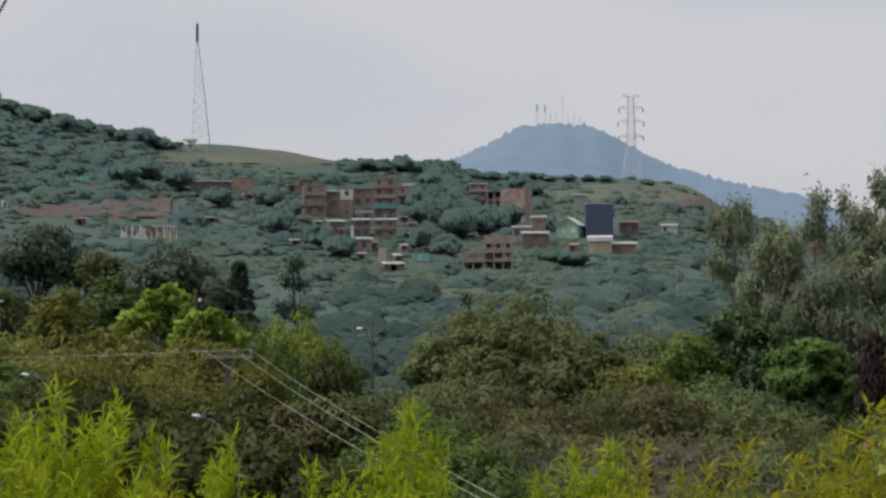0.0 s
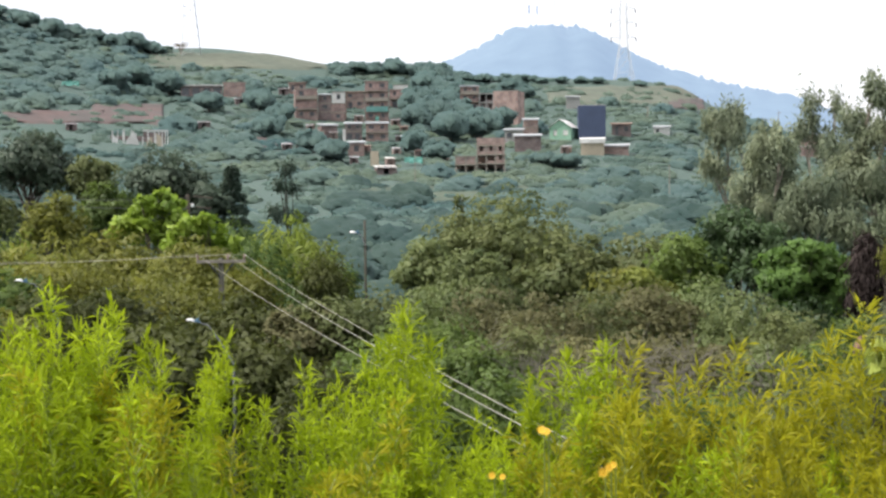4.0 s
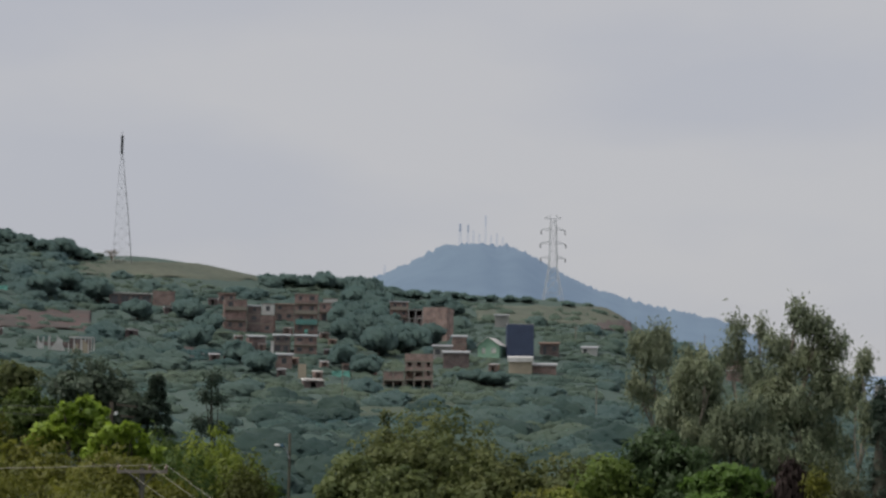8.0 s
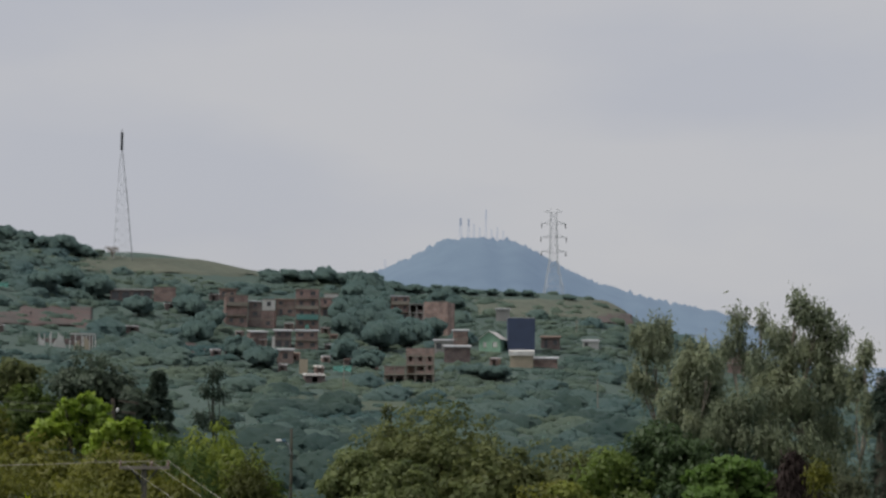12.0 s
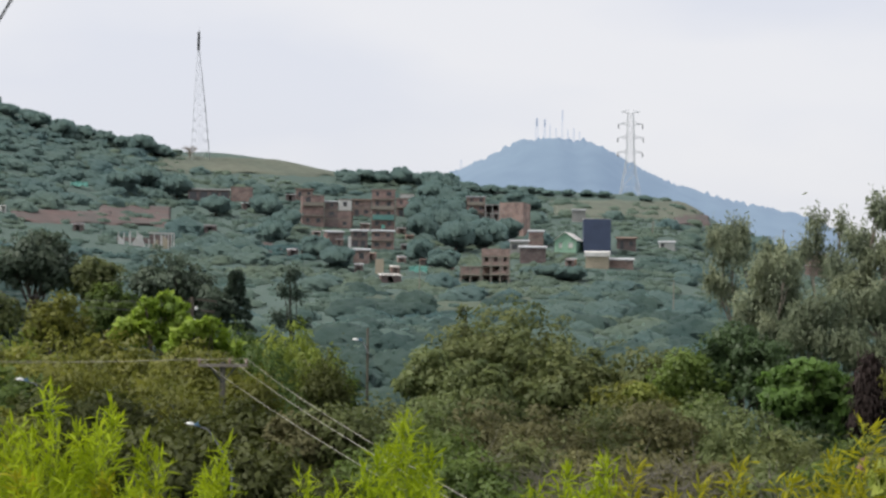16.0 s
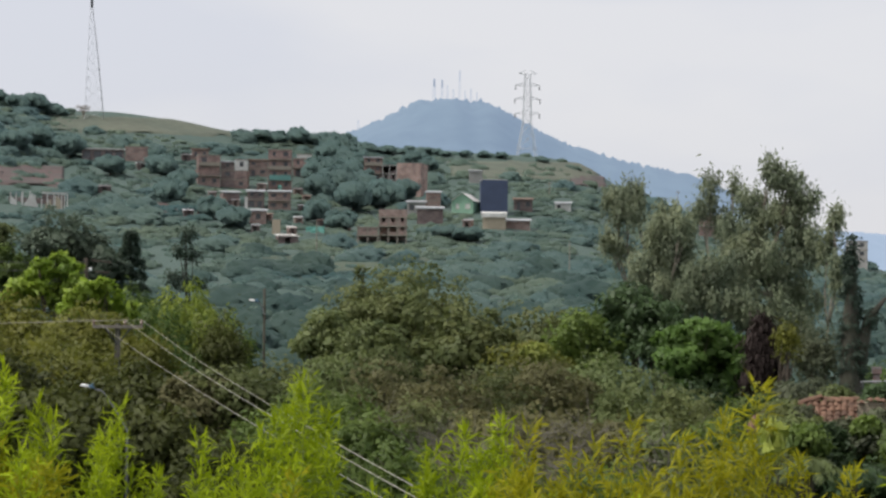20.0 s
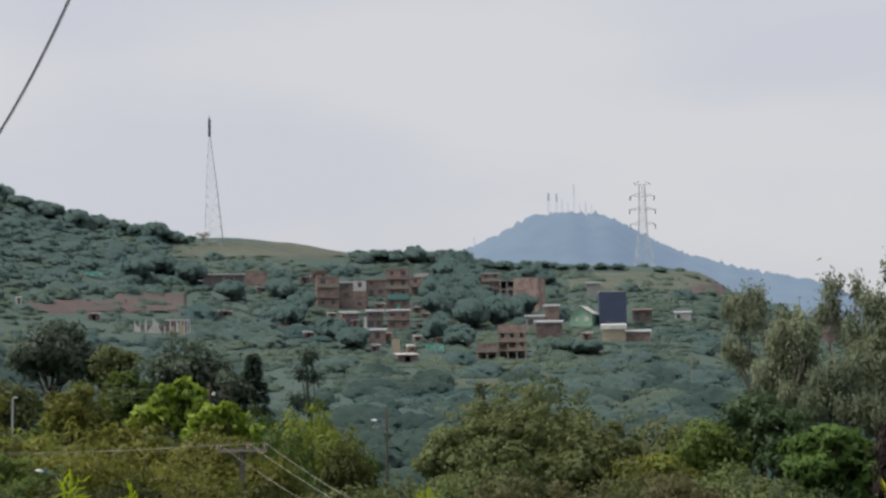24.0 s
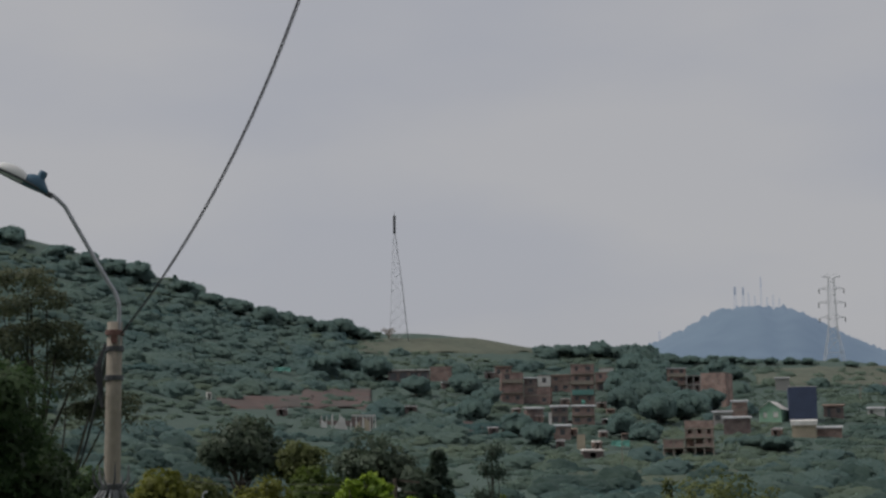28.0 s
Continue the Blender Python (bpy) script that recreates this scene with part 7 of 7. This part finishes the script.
for a, r, e, w, mat in ((12.5, 49, -3.85, 0.5, L_GREY), (12.95, 48, -3.98, 0.36, L_SHADE), (12.05, 48, -4.0, 0.5, L_OLIVE), (13.25, 47, -4.4, 0.42, L_GREY), (14.35, 47, -4.35, 0.4, L_SHADE),
                        (15.0, 46.5, -4.25, 0.4, L_MID), (13.75, 46.5, -4.5, 0.4, L_DARK), (12.6, 46, -4.4, 0.6, L_GREY), (13.0, 45, -4.6, 0.6, L_MID), (15.1, 46.5, -4.6, 0.5, L_SHADE), (15.35, 52.0, -3.2, 0.5, L_DARK), (12.3, 47, -4.7, 0.8, L_GREY), (14.6, 47, -4.65, 0.8, L_DARK), (16.2, 46, -4.7, 0.8, L_MID), (15.9, 48.5, -4.5, 0.4, L_SHADE), (15.35, 47.5, -4.05, 0.5, L_SHADE),
                        (12.6, 48, -4.7, 1.1, L_DARK), (13.9, 46, -5.3, 1.1, L_DARK), (15.6, 46, -5.5, 1.0, L_DARK), (16.9, 50, -4.3, 1.3, L_MID), (11.3, 44, -5.4, 1.2, L_OLIVE),
                        (17.6, 60, -2.9, 1.6, L_DARK), (16.2, 84, -2.3, 2.0, L_MID), (17.0, 88, -1.9, 2.2, L_EUC), (15.5, 88, -2.4, 1.7, L_DARK), (18.2, 80, -2.2, 2.0, L_MID), (15.4, 74, -3.3, 1.8, L_DARK), (13.2, 70, -3.0, 1.4, L_SHADE), (13.9, 60, -3.35, 0.9, L_GREY)):
    tree(a, r, e, w, "dark leafy garden bush round the tiled house", mat, count=3200, size=0.14, lobes=6, low=0.08, clump=0.3, name="bush", category="bush", per=7)


# ---- the bamboo hedge ----
def bamboo_kind(seed, height, leaf, lean):
    """One culm with branchlets and lance-shaped leaves; returns its two meshes."""
    g = np.random.default_rng(seed)
    random.seed(seed)
    bend = np.array([math.cos(seed * 2.1), math.sin(seed * 2.1), 0]) * lean
    s = np.linspace(0, 1, 25)
    spine = np.stack([bend[0] * s ** 3, bend[1] * s ** 3, height * s - lean * 0.25 * s ** 4], 1)
    bm = bmesh.new()
    tube(bm, [Vector(p) for p in spine], [0.022 * (1 - 0.93 * v) for v in s], 6)
    at, face, along = [], [], []
    nodes = np.arange(0.52, 0.995, 0.0165)
    for v in nodes:
        p = np.array([np.interp(v, s, spine[:, k]) for k in range(3)])
        spread = (1 - v) / 0.48
        for b in range(4):
            a = g.uniform(0, math.tau)
            ln = (0.14 + 0.66 * spread ** 1.15) * g.uniform(0.35, 1.2)
            d = np.array([math.cos(a), math.sin(a), 0.55 + 0.75 * (1 - spread) + g.uniform(-0.25, 0.25)])
            d /= np.linalg.norm(d)
            tip = p + d * ln
            m = max(5, int(15 * ln ** 0.6))
            tube(bm, [Vector(p), Vector(tip)], [0.004, 0.0015], 3, False)
            q = g.uniform(0.15, 1.05, (m, 1))
            pos = p + d * ln * q + g.normal(size=(m, 3)) * 0.018
            al = d * 0.8 + g.normal(size=(m, 3)) * 0.55 + np.array([0, 0, -0.05])
            at.append(pos)
            along.append(al)
            face.append(g.normal(size=(m, 3)) * 0.6 + np.array([0, 0, 0.8]))
    # upright shoots of the tip
    top = spine[-1]
    m = 16
    at.append(top - np.array([0, 0, 1]) * g.uniform(0, 0.5, (m, 1)))
    along.append(g.normal(size=(m, 3)) * 0.5 + np.array([0, 0, 0.8]))
    face.append(g.normal(size=(m, 3)))
    co = leaves(np.concatenate(at), np.concatenate(face), 0.165, 0.135, np.concatenate(along), 0.16)
    culm = bpy.data.meshes.new("culm")
    bm.to_mesh(culm)
    bm.free()
    return finish(culm, CULM), quads_mesh("foliage", co, leaf)


KINDS = {}
for k, (leaf, tag) in enumerate(((L_BAMBOO, "fresh lime-green"), (L_BAMBOO, "fresh lime-green"), (L_BAMBOO, "fresh lime-green"), (L_BAMBOO_DRY, "yellowing"), (L_BAMBOO_DRY, "yellowing"),
                                 (L_BAMBOO_DRY, "yellowing"))):
    KINDS.setdefault(tag, []).append((bamboo_kind(20 + k, 8.0, leaf, (0.5, 0.8, 0.3, 0.6, 0.35, 0.9)[k]), 8.0 - (0.5, 0.8, 0.3, 0.6, 0.35, 0.9)[k] * 0.25))


def bamboo(az, r, tip_el, tag, turn):
    """A culm whose tip shows at tip_el."""
    (culm, foliage), tall = random.choice(KINDS[tag])
    z0 = ground_z(az, r)
    want = height_at(r, tip_el) - z0
    ob = new("bamboo_plant")
    k = want / tall
    tip = Vector(culm.vertices[-1].co) * 1.0
    m = Matrix.Rotation(turn, 4, "Z")
    off = m @ Vector((tip.x, tip.y, 0)) * k
    place = spot(az, r, z0) - Vector((off.x, off.y, 0))
    ob.matrix_world = Matrix.Translation(place) @ m @ Matrix.Scale(k, 4)
    part_mesh("culm", culm, ob)
    part_mesh("foliage", foliage, ob)
    tagged(ob, f"{tag} bamboo culm with lance-shaped leaves in the hedge", "bamboo", "bamboo hedge")


TIPS = [(-15.7, -2.5), (-13.75, -2.85), (-12.3, -4.0), (-9.75, -4.2), (-7.3, -5.2), (-3.88, -2.95), (-5.3, -4.95), (2.7, -4.45), (4.0, -4.7), (7.5, -4.5), (6.3, -5.2), (10.15, -4.25),
        (11.35, -3.15), (-18.3, -4.3), (-16.8, -3.6), (-14.7, -3.7), (-10.6, -5.4), (-4.5, -4.4), (-3.2, -4.3), (-6.2, -5.6), (1.7, -4.9), (0.7, -5.6), (5.0, -5.5), (8.9, -4.9),
        (9.6, -5.6), (-1.4, -6.9), (-8.5, -6.4), (12.8, -5.4), (14.5, -5.9), (16.4, -5.2), (-20.0, -5.0), (17.5, -5.6)]
SKY_AZ = np.array([-22, -18.3, -16.5, -15.7, -13.7, -12.3, -11, -9.75, -9.2, -8.0, -7.2, -5.3, -3.9, -2.8, -1.4, 0.5, 2.7, 4.0, 6.3, 7.5, 9, 10.2, 12, 14.5, 16.4, 20])
SKY_EL = np.array([-5.0, -4.8, -4.0, -3.1, -3.5, -4.6, -5.8, -6.2, -8.2, -8.4, -7.2, -5.8, -4.8, -5.9, -7.0, -6.2, -5.3, -5.7, -6.3, -5.9, -6.3, -6.1, -6.3, -6.7, -6.3, -6.3])


def bamboo_hedge():
    random.seed(31)
    for az, el in TIPS:
        tag = "yellowing" if (az > 3.5 and az < 15) else "fresh lime-green"
        bamboo(az, random.uniform(16.2, 17.2), el, tag, random.uniform(0, math.tau))
        for _ in range(2):
            bamboo(az + random.uniform(-0.75, 0.75), random.uniform(15.6, 17.0), el - random.uniform(0.6, 1.6) - (0.6 if az > 3.5 else 0.0), tag, random.uniform(0, math.tau))
    n = 175
    for i in range(n):
        az = -22.5 + 42 * (i + random.uniform(0, 1)) / n
        el = float(np.interp(az, SKY_AZ, SKY_EL)) - random.uniform(0.8, 3.8)
        warm = 0.75 if az > 3 else 0.25
        bamboo(az, random.uniform(13.8, 16.4), el, "yellowing" if random.random() < warm else "fresh lime-green", random.uniform(0, math.tau))


bamboo_hedge()


def flower(az, r, el, size, turn):
    bm = bmesh.new()
    random.seed(int(az * 50 + 900))
    for k in range(11):
        a = k * math.tau / 11
        d = Vector((math.cos(a), math.sin(a), 0.25))
        s = Vector((-math.sin(a), math.cos(a), 0))
        v = [bm.verts.new(c) for c in (Vector((0, 0, 0)), d * size * 0.55 - s * size * 0.2, d * size + Vector((0, 0, -0.1 * size)), d * size * 0.55 + s * size * 0.2)]
        bm.faces.new(v)
    bmesh.ops.create_uvsphere(bm, u_segments=8, v_segments=6, radius=size * 0.28)
    z = height_at(r, el)
    ob = empty("yellow_flower", spot(az, r, ground_z(az, r)))
    head = part("petals", bm, FLOWER, ob)
    head.matrix_local = Matrix.Translation((0, 0, z - ground_z(az, r))) @ Matrix.Rotation(radians(turn), 4, "X")
    bm = bmesh.new()
    tube(bm, [(0, 0, 0), (0.02, 0.02, z - ground_z(az, r))], 0.006, 5)
    part("stem", bm, CULM, ob)
    tagged(ob, "bright yellow flower among the bamboo leaves", "flower", "yellow flowers")


for a, e, s, t in ((0.8, -7.35, 0.055, 35), (3.05, -8.6, 0.05, 50), (2.85, -8.75, 0.06, 60), (-0.9, -8.85, 0.045, 50), (0.95, -7.4, 0.05, 30), (-0.55, -8.9, 0.04, 40), (3.2, -8.5, 0.045, 45)):
    flower(a, 13.2, e, s * 0.8, t + 20)


# ---- the house front behind the eye ----
bm = bmesh.new()
box(bm, -11, 14, -9.0, -0.35, -0.3, 27.0)
tagged(part("wall_behind", bm, WHITEWASH), "plain pale house front behind the viewpoint", "wall", kind="structure")
